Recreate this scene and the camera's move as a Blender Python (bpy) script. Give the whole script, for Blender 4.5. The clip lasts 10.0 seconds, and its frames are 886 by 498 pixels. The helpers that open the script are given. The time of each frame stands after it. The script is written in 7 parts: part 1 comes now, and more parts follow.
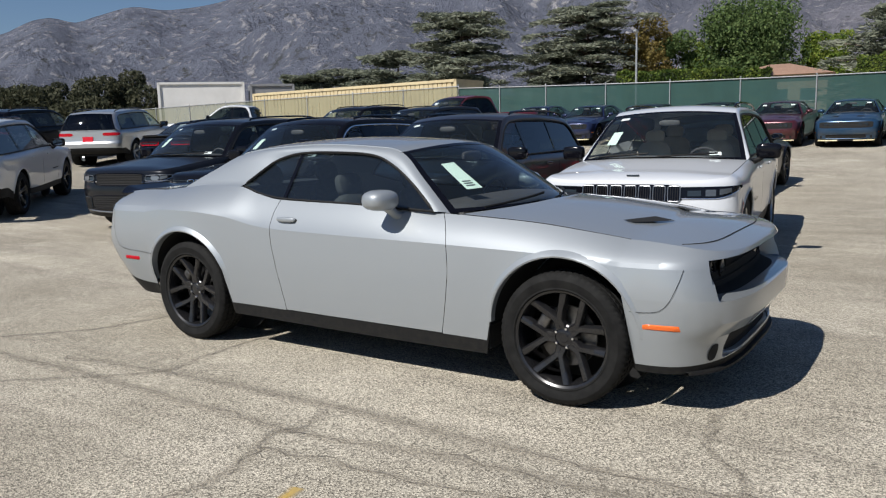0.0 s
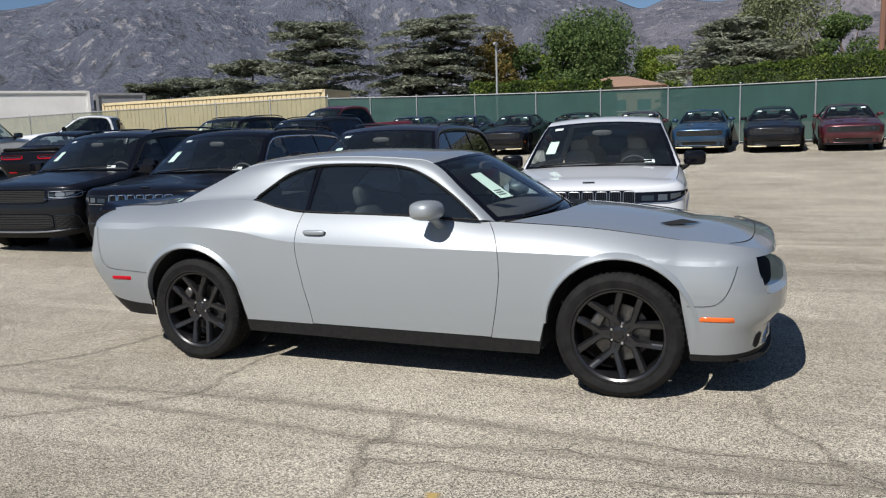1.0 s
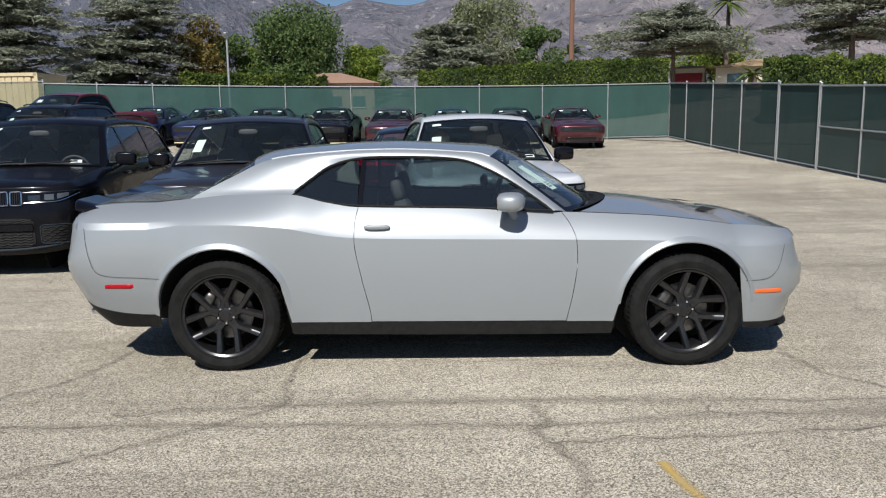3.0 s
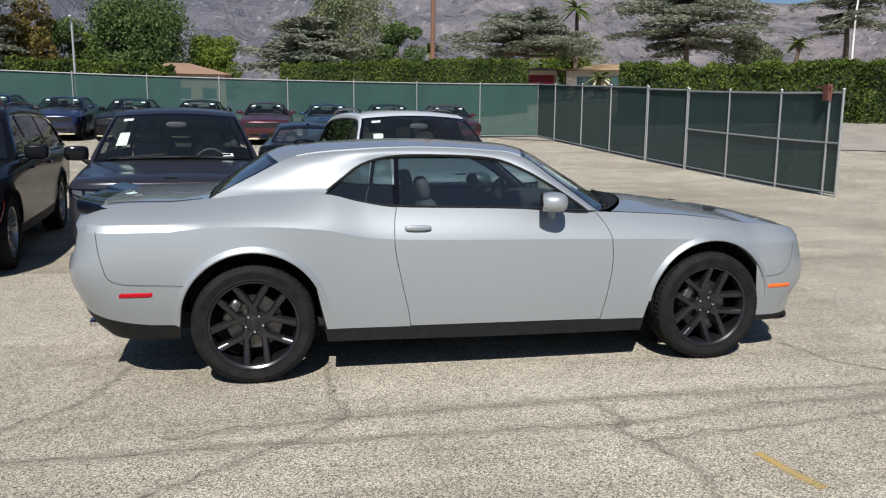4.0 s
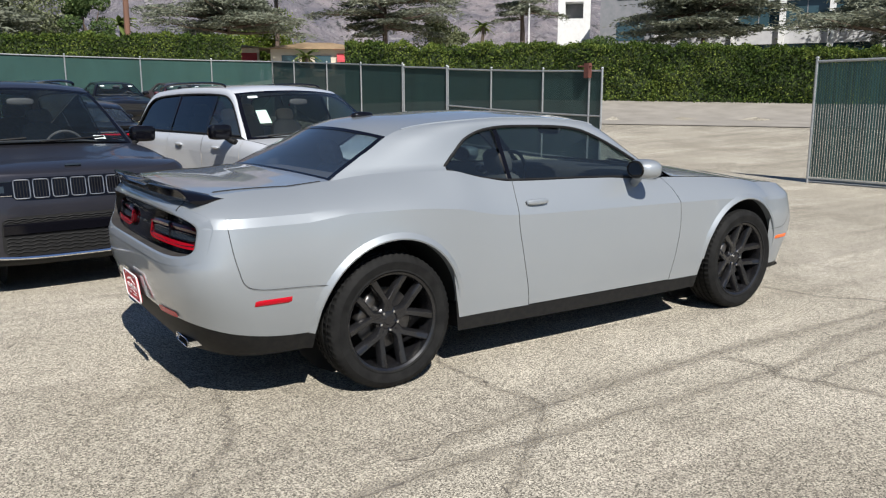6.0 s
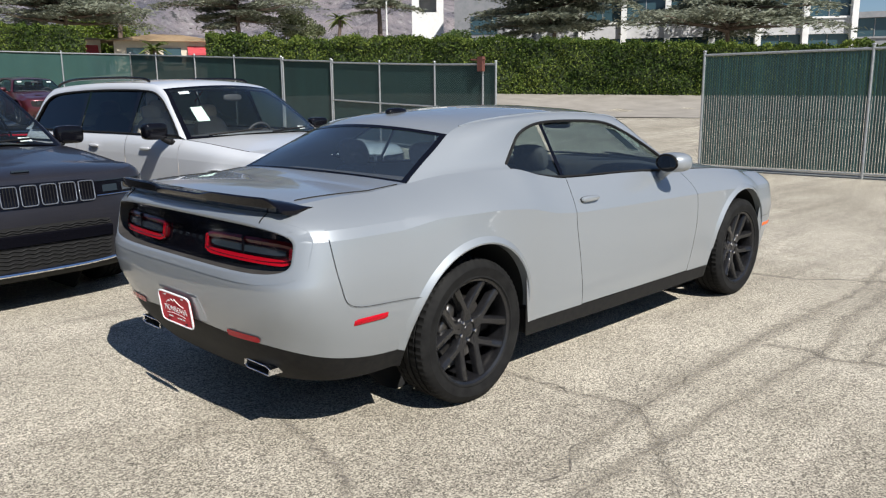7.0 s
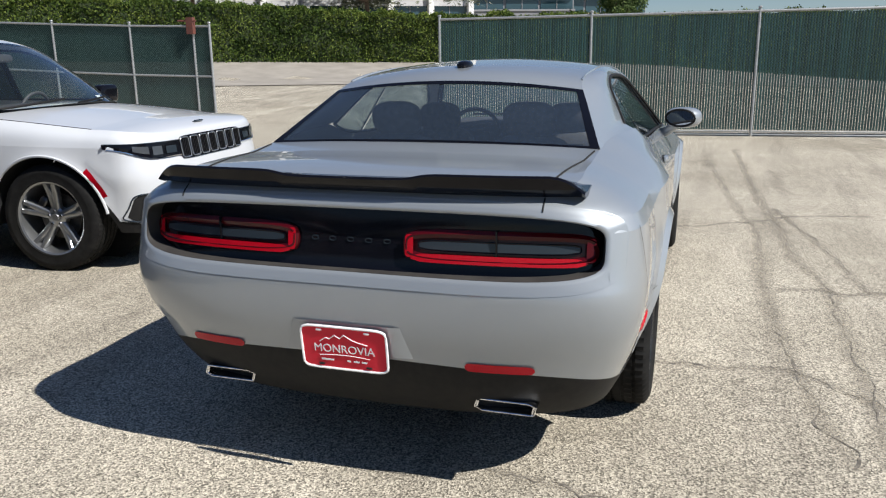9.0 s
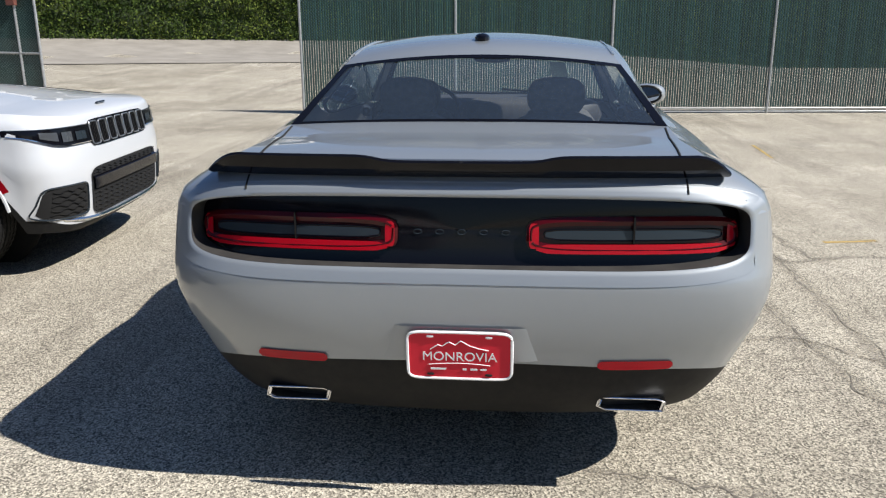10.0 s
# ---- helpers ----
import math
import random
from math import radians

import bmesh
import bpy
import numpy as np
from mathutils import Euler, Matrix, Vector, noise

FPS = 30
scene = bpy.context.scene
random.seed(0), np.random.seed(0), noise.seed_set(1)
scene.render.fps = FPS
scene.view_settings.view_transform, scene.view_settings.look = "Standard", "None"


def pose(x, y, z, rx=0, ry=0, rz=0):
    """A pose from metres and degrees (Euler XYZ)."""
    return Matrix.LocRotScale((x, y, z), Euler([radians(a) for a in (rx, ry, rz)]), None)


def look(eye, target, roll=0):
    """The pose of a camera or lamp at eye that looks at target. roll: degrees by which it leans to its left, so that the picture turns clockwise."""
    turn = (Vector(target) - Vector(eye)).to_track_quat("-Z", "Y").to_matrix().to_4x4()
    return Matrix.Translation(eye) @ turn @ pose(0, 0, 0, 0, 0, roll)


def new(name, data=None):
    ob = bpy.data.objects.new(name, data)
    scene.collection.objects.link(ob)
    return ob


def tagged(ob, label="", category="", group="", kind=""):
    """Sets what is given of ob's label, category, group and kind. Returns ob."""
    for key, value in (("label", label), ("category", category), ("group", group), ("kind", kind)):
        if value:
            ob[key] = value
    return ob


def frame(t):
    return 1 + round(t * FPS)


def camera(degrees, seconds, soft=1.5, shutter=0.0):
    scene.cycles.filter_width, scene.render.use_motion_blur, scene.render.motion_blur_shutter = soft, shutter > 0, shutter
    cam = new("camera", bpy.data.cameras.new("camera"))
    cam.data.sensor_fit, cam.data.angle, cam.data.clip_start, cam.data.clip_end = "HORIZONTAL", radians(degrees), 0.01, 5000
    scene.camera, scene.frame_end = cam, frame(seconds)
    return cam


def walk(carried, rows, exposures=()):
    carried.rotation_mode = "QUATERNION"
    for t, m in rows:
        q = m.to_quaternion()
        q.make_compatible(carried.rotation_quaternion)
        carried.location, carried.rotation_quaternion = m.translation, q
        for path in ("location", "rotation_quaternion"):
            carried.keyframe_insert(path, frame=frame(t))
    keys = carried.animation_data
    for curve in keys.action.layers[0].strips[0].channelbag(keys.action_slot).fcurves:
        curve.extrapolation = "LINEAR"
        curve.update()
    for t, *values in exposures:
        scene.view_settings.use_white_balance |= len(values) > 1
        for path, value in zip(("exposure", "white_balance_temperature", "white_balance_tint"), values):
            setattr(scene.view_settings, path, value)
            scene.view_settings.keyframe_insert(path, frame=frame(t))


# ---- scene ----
cam = camera(59.2, 10.0, soft=1.2)
PATH = [
    (0, (3.162, -4.59, 1.464), (2.076, -2.937, 1.168), -1.5),
    (0.5, (2.693, -4.931, 1.488), (1.766, -3.182, 1.204), -1.8),
    (1, (2.194, -5.251, 1.509), (1.446, -3.418, 1.226), -1.9),
    (1.5, (1.651, -5.501, 1.499), (1.087, -3.605, 1.21), -1.8),
    (2, (1.082, -5.676, 1.518), (0.699, -3.736, 1.217), -1.6),
    (2.5, (0.515, -5.787, 1.536), (0.32, -3.821, 1.226), -1.3),
    (4, (-1.25, -5.534, 1.565), (-0.866, -3.598, 1.242), 0.4),
    (4.5, (-1.86, -5.318, 1.528), (-1.277, -3.434, 1.197), 0.7),
    (5, (-2.445, -5.002, 1.492), (-1.67, -3.191, 1.149), 0.8),
    (5.5, (-2.991, -4.678, 1.491), (-2.042, -2.955, 1.133), 0.4),
    (7, (-4.187, -3.408, 1.506), (-2.797, -2.023, 1.119), -0.5),
    (7.5, (-4.418, -2.85, 1.512), (-2.891, -1.621, 1.113), -0.5),
    (8, (-4.6, -2.277, 1.498), (-2.949, -1.228, 1.078), -0.8),
    (8.5, (-4.687, -1.646, 1.462), (-2.926, -0.806, 1.019), -0.8),
    (9, (-4.738, -1.065, 1.439), (-2.892, -0.456, 0.969), -0.8),
    (9.5, (-4.693, -0.551, 1.413), (-2.794, -0.17, 0.913), -0.6),
    (10, (-4.657, -0.147, 1.417), (-2.735, 0.03, 0.895), -0.3),
]
EXPOSURES = [(0.0, 0.10), (2.5, 0.11), (5.0, 0.23), (7.0, 0.33), (9.0, 0.39), (10.0, 0.44)]
walk(cam, [(t, look(e, g, r)) for t, e, g, r in PATH], EXPOSURES)

# ---- world, sun ----
SUN_DIR = Vector((-0.24, -0.95, 1.0)).normalized()      # towards the sun
world = bpy.data.worlds.new("world")
scene.world = world
world.use_nodes = True
wn, wl_ = world.node_tree.nodes, world.node_tree.links
sky = wn.new("ShaderNodeTexSky")
sky.sky_type = "NISHITA"
sky.sun_disc = False
sky.sun_elevation = math.asin(SUN_DIR.z)
sky.sun_rotation = math.atan2(SUN_DIR.x, SUN_DIR.y)
sky.air_density, sky.dust_density, sky.ozone_density = 1.05, 0.15, 3.6
tint = wn.new("ShaderNodeMix")
tint.data_type, tint.blend_type = "RGBA", "MULTIPLY"
tint.inputs[0].default_value = 1.0
tint.inputs[7].default_value = (0.90, 0.96, 1.10, 1)
wl_.new(sky.outputs[0], tint.inputs[6])
wl_.new(tint.outputs[2], wn["Background"].inputs[0])
wn["Background"].inputs[1].default_value = 0.057
sun = new("sun", bpy.data.lights.new("sun", "SUN"))
sun.data.energy = 5.45
sun.data.angle = radians(0.53)
sun.data.color = (1.0, 0.965, 0.92)
sun.matrix_world = look(SUN_DIR * 50, (0, 0, 0))


# ---- materials ----
def rgb(c):
    return (c[0], c[1], c[2], 1.0)


def shader(name):
    m = bpy.data.materials.new(name)
    m.use_nodes = True
    return m, m.node_tree.nodes, m.node_tree.links, m.node_tree.nodes["Principled BSDF"]


def noise_mix(nodes, links, a, b, scale, detail=4.0, lo=0.35, hi=0.65, coord="Object", rough=0.6, stretch=None):
    tc = nodes.new("ShaderNodeTexCoord")
    src = tc.outputs[coord]
    if stretch:
        mp = nodes.new("ShaderNodeMapping")
        mp.inputs["Scale"].default_value = stretch
        links.new(src, mp.inputs[0])
        src = mp.outputs[0]
    n = nodes.new("ShaderNodeTexNoise")
    n.inputs["Scale"].default_value, n.inputs["Detail"].default_value = scale, detail
    n.inputs["Roughness"].default_value = rough
    links.new(src, n.inputs["Vector"])
    r = nodes.new("ShaderNodeMapRange")
    r.inputs[1].default_value, r.inputs[2].default_value = lo, hi
    links.new(n.outputs[0], r.inputs[0])
    mx = nodes.new("ShaderNodeMix")
    mx.data_type = "RGBA"
    links.new(r.outputs[0], mx.inputs[0])
    for sock, v in ((mx.inputs[6], a), (mx.inputs[7], b)):
        if isinstance(v, bpy.types.NodeSocket):
            links.new(v, sock)
        else:
            sock.default_value = rgb(v)
    return mx.outputs[2], n.outputs[0]


def bump_from(nodes, links, bsdf, height, strength, dist):
    b = nodes.new("ShaderNodeBump")
    b.inputs["Strength"].default_value, b.inputs["Distance"].default_value = strength, dist
    links.new(height, b.inputs["Height"])
    links.new(b.outputs[0], bsdf.inputs["Normal"])


def surface(name, a, b=None, scale=6.0, rough=0.6, metal=0.0, bump=0.0, dist=0.01, coat=0.0, lo=0.35, hi=0.65, stretch=None, spec=0.5):
    m, n, l, p = shader(name)
    if b is None:
        b = tuple(c * 0.86 for c in a)
    col, fac = noise_mix(n, l, a, b, scale, lo=lo, hi=hi, stretch=stretch)
    l.new(col, p.inputs["Base Color"])
    p.inputs["Roughness"].default_value, p.inputs["Metallic"].default_value = rough, metal
    p.inputs["Coat Weight"].default_value, p.inputs["Coat Roughness"].default_value = coat, 0.04
    p.inputs["Specular IOR Level"].default_value = spec
    if bump:
        bump_from(n, l, p, fac, bump, dist)
    return m


def car_paint(name, col, metal=0.55, rough=0.34, dust=0.06, coat=0.9, spec=0.5, coat_ior=1.5):
    """Clear-coated metallic paint with fine flake and a trace of dust."""
    m, n, l, p = shader(name)
    d = tuple(c * (1 - dust) + dc * dust for c, dc in zip(col, (0.42, 0.38, 0.32)))
    c1, fac = noise_mix(n, l, col, d, 2.3, lo=0.3, hi=0.75)
    l.new(c1, p.inputs["Base Color"])
    p.inputs["Metallic"].default_value = metal
    p.inputs["Roughness"].default_value = rough
    p.inputs["Coat Weight"].default_value, p.inputs["Coat Roughness"].default_value = coat, 0.03
    p.inputs["Specular IOR Level"].default_value = spec
    tc = n.new("ShaderNodeTexCoord")
    p.inputs["Coat IOR"].default_value = coat_ior
    fl = n.new("ShaderNodeTexNoise")
    fl.inputs["Scale"].default_value = 900.0
    l.new(tc.outputs["Object"], fl.inputs["Vector"])
    bump_from(n, l, p, fl.outputs[0], 0.05, 0.001)
    return m


def glass(name, tint, ior=1.45, dust=0.0):
    """Tinted pane with a thin film of dust: what passes through is tinted, the sheen grows towards grazing view."""
    m, n, l, p = shader(name)
    n.remove(p)
    out = n["Material Output"]
    tr, gl, mx, fr = (n.new("ShaderNodeBsdfTransparent"), n.new("ShaderNodeBsdfGlossy"), n.new("ShaderNodeMixShader"), n.new("ShaderNodeLayerWeight"))
    tr.inputs[0].default_value = rgb(tint)
    gl.inputs[0].default_value = (0.95, 0.97, 1, 1)
    gl.inputs["Roughness"].default_value = 0.02
    # the same sheen from inside and outside: r0 + (1 - r0) * (1 - cos) ** 5
    fr.inputs[0].default_value = 0.5
    r0 = ((ior - 1) / (ior + 1)) ** 2
    bend, sheen = n.new("ShaderNodeMath"), n.new("ShaderNodeMath")
    bend.operation, bend.inputs[1].default_value = "POWER", 5.0
    sheen.operation = "MULTIPLY_ADD"
    sheen.inputs[1].default_value, sheen.inputs[2].default_value = 1 - r0, r0
    l.new(fr.outputs["Facing"], bend.inputs[0])
    l.new(bend.outputs[0], sheen.inputs[0])
    l.new(sheen.outputs[0], mx.inputs[0])
    film, veil = n.new("ShaderNodeBsdfDiffuse"), n.new("ShaderNodeMixShader")
    film.inputs[0].default_value, veil.inputs[0].default_value = (0.46, 0.58, 0.66, 1), dust
    l.new(tr.outputs[0], veil.inputs[1])
    l.new(film.outputs[0], veil.inputs[2])
    l.new(veil.outputs[0], mx.inputs[1])
    l.new(gl.outputs[0], mx.inputs[2])
    l.new(mx.outputs[0], out.inputs[0])
    return m


def asphalt_material():
    m, n, l, p = shader("weathered_asphalt")
    tc = n.new("ShaderNodeTexCoord")
    c1, f1 = noise_mix(n, l, (0.265, 0.238, 0.186), (0.412, 0.376, 0.304), 0.35, detail=6, lo=0.32, hi=0.68)
    c2, f2 = noise_mix(n, l, c1, (0.50, 0.458, 0.378), 0.9, detail=8, lo=0.52, hi=0.8, rough=0.7)
    c3, f3 = noise_mix(n, l, c2, (0.165, 0.150, 0.128), 0.5, detail=9, lo=0.60, hi=0.78, rough=0.75, stretch=(0.35, 1.3, 1))
    c3, f3b = noise_mix(n, l, c3, (0.165, 0.146, 0.118), 1.5, detail=7, lo=0.50, hi=0.82, rough=0.65, stretch=(0.10, 1.5, 1))
    c3, f3c = noise_mix(n, l, c3, (0.54, 0.490, 0.400), 1.1, detail=7, lo=0.54, hi=0.85, rough=0.65, stretch=(0.16, 1.3, 1))
    # aggregate: stones of one to two centimetres, each its own grey
    v = n.new("ShaderNodeTexVoronoi")
    v.inputs["Scale"].default_value = 150.0
    l.new(tc.outputs["Object"], v.inputs["Vector"])
    g = n.new("ShaderNodeSeparateColor")
    l.new(v.outputs["Color"], g.inputs[0])
    r = n.new("ShaderNodeMapRange")
    r.inputs[3].default_value, r.inputs[4].default_value = 0.28, 1.86
    l.new(g.outputs[0], r.inputs[0])
    mul = n.new("ShaderNodeMix")
    mul.data_type, mul.blend_type = "RGBA", "MULTIPLY"
    mul.inputs[0].default_value = 1.0
    l.new(c3, mul.inputs[6])
    l.new(r.outputs[0], mul.inputs[7])
    c4, f4 = noise_mix(n, l, mul.outputs[2], (0.075, 0.066, 0.054), 130.0, detail=2, lo=0.585, hi=0.635)
    # fine map-cracking of the old surface
    dist = n.new("ShaderNodeTexNoise")
    dist.inputs["Scale"].default_value, dist.inputs["Detail"].default_value = 1.3, 5
    l.new(tc.outputs["Object"], dist.inputs["Vector"])
    add = n.new("ShaderNodeVectorMath")
    add.operation = "MULTIPLY_ADD"
    add.inputs[1].default_value = (0.9, 0.9, 0)
    l.new(dist.outputs["Color"], add.inputs[0])
    l.new(tc.outputs["Object"], add.inputs[2])
    vc = n.new("ShaderNodeTexVoronoi")
    vc.feature = "DISTANCE_TO_EDGE"
    vc.inputs["Scale"].default_value = 0.62
    l.new(add.outputs[0], vc.inputs["Vector"])
    cr = n.new("ShaderNodeMapRange")
    cr.inputs[1].default_value, cr.inputs[2].default_value = 0.0, 0.012
    cr.inputs[3].default_value, cr.inputs[4].default_value = 0.14, 0.0
    l.new(vc.outputs["Distance"], cr.inputs[0])
    crm = n.new("ShaderNodeMix")
    crm.data_type = "RGBA"
    crm.inputs[7].default_value = (0.075, 0.066, 0.055, 1)
    l.new(cr.outputs[0], crm.inputs[0])
    l.new(c4, crm.inputs[6])
    l.new(crm.outputs[2], p.inputs["Base Color"])
    p.inputs["Roughness"].default_value = 0.9
    p.inputs["Specular IOR Level"].default_value = 0.25
    bump_from(n, l, p, v.outputs["Distance"], 0.45, 0.006)
    return m


def plain(name, c, rough=0.5, metal=0.0, emit=0.0, coat=0.0, spec=0.5):
    m, n, l, p = shader(name)
    p.inputs["Base Color"].default_value = rgb(c)
    p.inputs["Roughness"].default_value, p.inputs["Metallic"].default_value = rough, metal
    p.inputs["Coat Weight"].default_value = coat
    p.inputs["Specular IOR Level"].default_value = spec
    return m


def leaf_material(name, a, b, c, patch=0.25):
    """Leaves that differ one by one, and in larger fresh or dull patches."""
    m, n, l, p = shader(name)
    geo = n.new("ShaderNodeNewGeometry")
    tc, big = n.new("ShaderNodeTexCoord"), n.new("ShaderNodeTexNoise")
    big.inputs["Scale"].default_value, big.inputs["Detail"].default_value = 0.55, 4
    l.new(tc.outputs["Object"], big.inputs["Vector"])
    sway = n.new("ShaderNodeMapRange")
    sway.inputs[1].default_value, sway.inputs[2].default_value = 0.3, 0.7
    sway.inputs[3].default_value, sway.inputs[4].default_value = -patch, patch
    l.new(big.outputs[0], sway.inputs[0])
    add = n.new("ShaderNodeMath")
    add.operation, add.use_clamp = "ADD", True
    l.new(geo.outputs["Random Per Island"], add.inputs[0])
    l.new(sway.outputs[0], add.inputs[1])
    ramp = n.new("ShaderNodeValToRGB")
    e = ramp.color_ramp.elements
    e[0].color, e[1].color = rgb(a), rgb(c)
    e.new(0.5).color = rgb(b)
    l.new(add.outputs[0], ramp.inputs[0])
    l.new(ramp.outputs[0], p.inputs["Base Color"])
    p.inputs["Roughness"].default_value = 0.8
    p.inputs["Specular IOR Level"].default_value = 0.2
    tr = n.new("ShaderNodeBsdfTranslucent")
    l.new(ramp.outputs[0], tr.inputs[0])
    mx = n.new("ShaderNodeMixShader")
    mx.inputs[0].default_value = 0.25
    l.new(p.outputs[0], mx.inputs[1])
    l.new(tr.outputs[0], mx.inputs[2])
    l.new(mx.outputs[0], n["Material Output"].inputs[0])
    return m


ASPHALT = asphalt_material()
SILVER = car_paint("silver_metallic_paint", (0.282, 0.306, 0.324), 0.36, 0.46, 0.02, 1.0, 0.5, 1.6)
WHITE_PAINT = car_paint("white_paint", (0.55, 0.568, 0.588), 0.0, 0.4, 0.02)
GREY_PAINT = car_paint("graphite_paint", (0.034, 0.034, 0.042), 0.5, 0.28, 0.02, 0.5, 0.15)
BLACK_PAINT = car_paint("black_paint", (0.004, 0.0045, 0.007), 0.0, 0.22, 0.01, 0.22, 0.05)
DARK_PAINT = car_paint("dark_grey_paint", (0.008, 0.009, 0.012), 0.3, 0.28, 0.01, 0.5, 0.1)
SILVER_PALE = car_paint("pale_silver_paint", (0.42, 0.44, 0.46), 0.6, 0.35)
BLUE_PAINT = car_paint("bright_blue_paint", (0.010, 0.048, 0.105), 0.4, 0.3)
NAVY_PAINT = car_paint("deep_blue_paint", (0.009, 0.018, 0.070), 0.4, 0.3)
MAROON_PAINT = car_paint("maroon_paint", (0.070, 0.007, 0.014), 0.4, 0.3)
TRIM = surface("black_plastic_trim", (0.008, 0.008, 0.009), (0.014, 0.014, 0.013), 30, 0.6, spec=0.2, bump=0.06, dist=0.002)
GLOSS_BLACK = plain("gloss_black", (0.004, 0.004, 0.006), 0.10, spec=0.28)
SATIN_BLACK = surface("satin_black_wheel_paint", (0.008, 0.008, 0.009), (0.014, 0.014, 0.015), 12, 0.27, spec=0.6)
RUBBER = surface("tyre_rubber", (0.007, 0.007, 0.007), (0.014, 0.014, 0.0135), 14, 0.75, spec=0.15, bump=0.1, dist=0.002)
LEDGE = surface("dusty_grey_plastic", (0.030, 0.028, 0.027), (0.048, 0.045, 0.041), 9, 0.7, spec=0.25)
DARK_VOID = plain("underbody_black", (0.006, 0.006, 0.006), 0.9)
CHROME = plain("chrome", (0.75, 0.76, 0.78), 0.08, 1.0)
STEEL = surface("brake_steel", (0.17, 0.165, 0.16), (0.10, 0.095, 0.09), 25, 0.38, 0.9)
GREY_ALLOY = plain("machined_alloy", (0.32, 0.33, 0.34), 0.3, 0.85)
WINDOW_TINT = glass("privacy_glass", (0.10, 0.125, 0.125), 1.52)
SIDE_GLASS = glass("tinted_side_glass", (0.36, 0.44, 0.44), 1.75, 0.014)
WINDSCREEN = glass("windscreen_glass", (0.80, 0.86, 0.85), 1.5, 0.012)
REAR_GLASS = glass("rear_screen_glass", (0.88, 0.93, 0.94), 2.4, 0.036)
RED_LENS = plain("red_lens", (0.40, 0.003, 0.012), 0.16, spec=0.3)
DEEP_RED_LENS = plain("deep_red_lens", (0.055, 0.002, 0.004), 0.14, spec=0.3)
DARK_RED_LENS = plain("dark_red_lens", (0.035, 0.003, 0.005), 0.10, spec=0.3)
ORANGE_LENS = plain("amber_lens", (0.72, 0.13, 0.02), 0.2, coat=0.5)
SMOKE_LENS = plain("smoked_lens_bar", (0.022, 0.030, 0.038), 0.15, spec=0.4)
HEAD_LENS = plain("headlamp_reflector", (0.16, 0.17, 0.18), 0.25, 0.7)
CLOTH = surface("dark_seat_cloth", (0.062, 0.062, 0.064), (0.092, 0.090, 0.088), 40, 0.85)
PALE_CLOTH = surface("beige_seat_leather", (0.42, 0.36, 0.28), (0.36, 0.30, 0.24), 12, 0.6)
DASH = surface("dash_plastic", (0.040, 0.040, 0.043), (0.055, 0.055, 0.055), 30, 0.6)
PAPER = plain("white_paper", (0.78, 0.80, 0.78), 0.7)
MINT_PAPER = plain("pale_green_paper", (0.62, 0.78, 0.68), 0.7)
PRINT = plain("grey_print", (0.22, 0.24, 0.24), 0.7)
PLATE_RED = plain("red_plate_plastic", (0.66, 0.020, 0.040), 0.45, spec=0.25)
PLATE_WHITE = plain("white_plate_plastic", (0.80, 0.80, 0.80), 0.4)
MIRROR_GLASS = plain("mirror_glass", (0.45, 0.47, 0.5), 0.02, 1.0)
GALV = surface("galvanised_steel", (0.46, 0.47, 0.47), (0.34, 0.35, 0.35), 20, 0.45, 0.6)
BARK = surface("bark", (0.085, 0.060, 0.045), (0.15, 0.115, 0.09), 8, 0.9, bump=0.5, dist=0.05, stretch=(1, 1, 0.25))


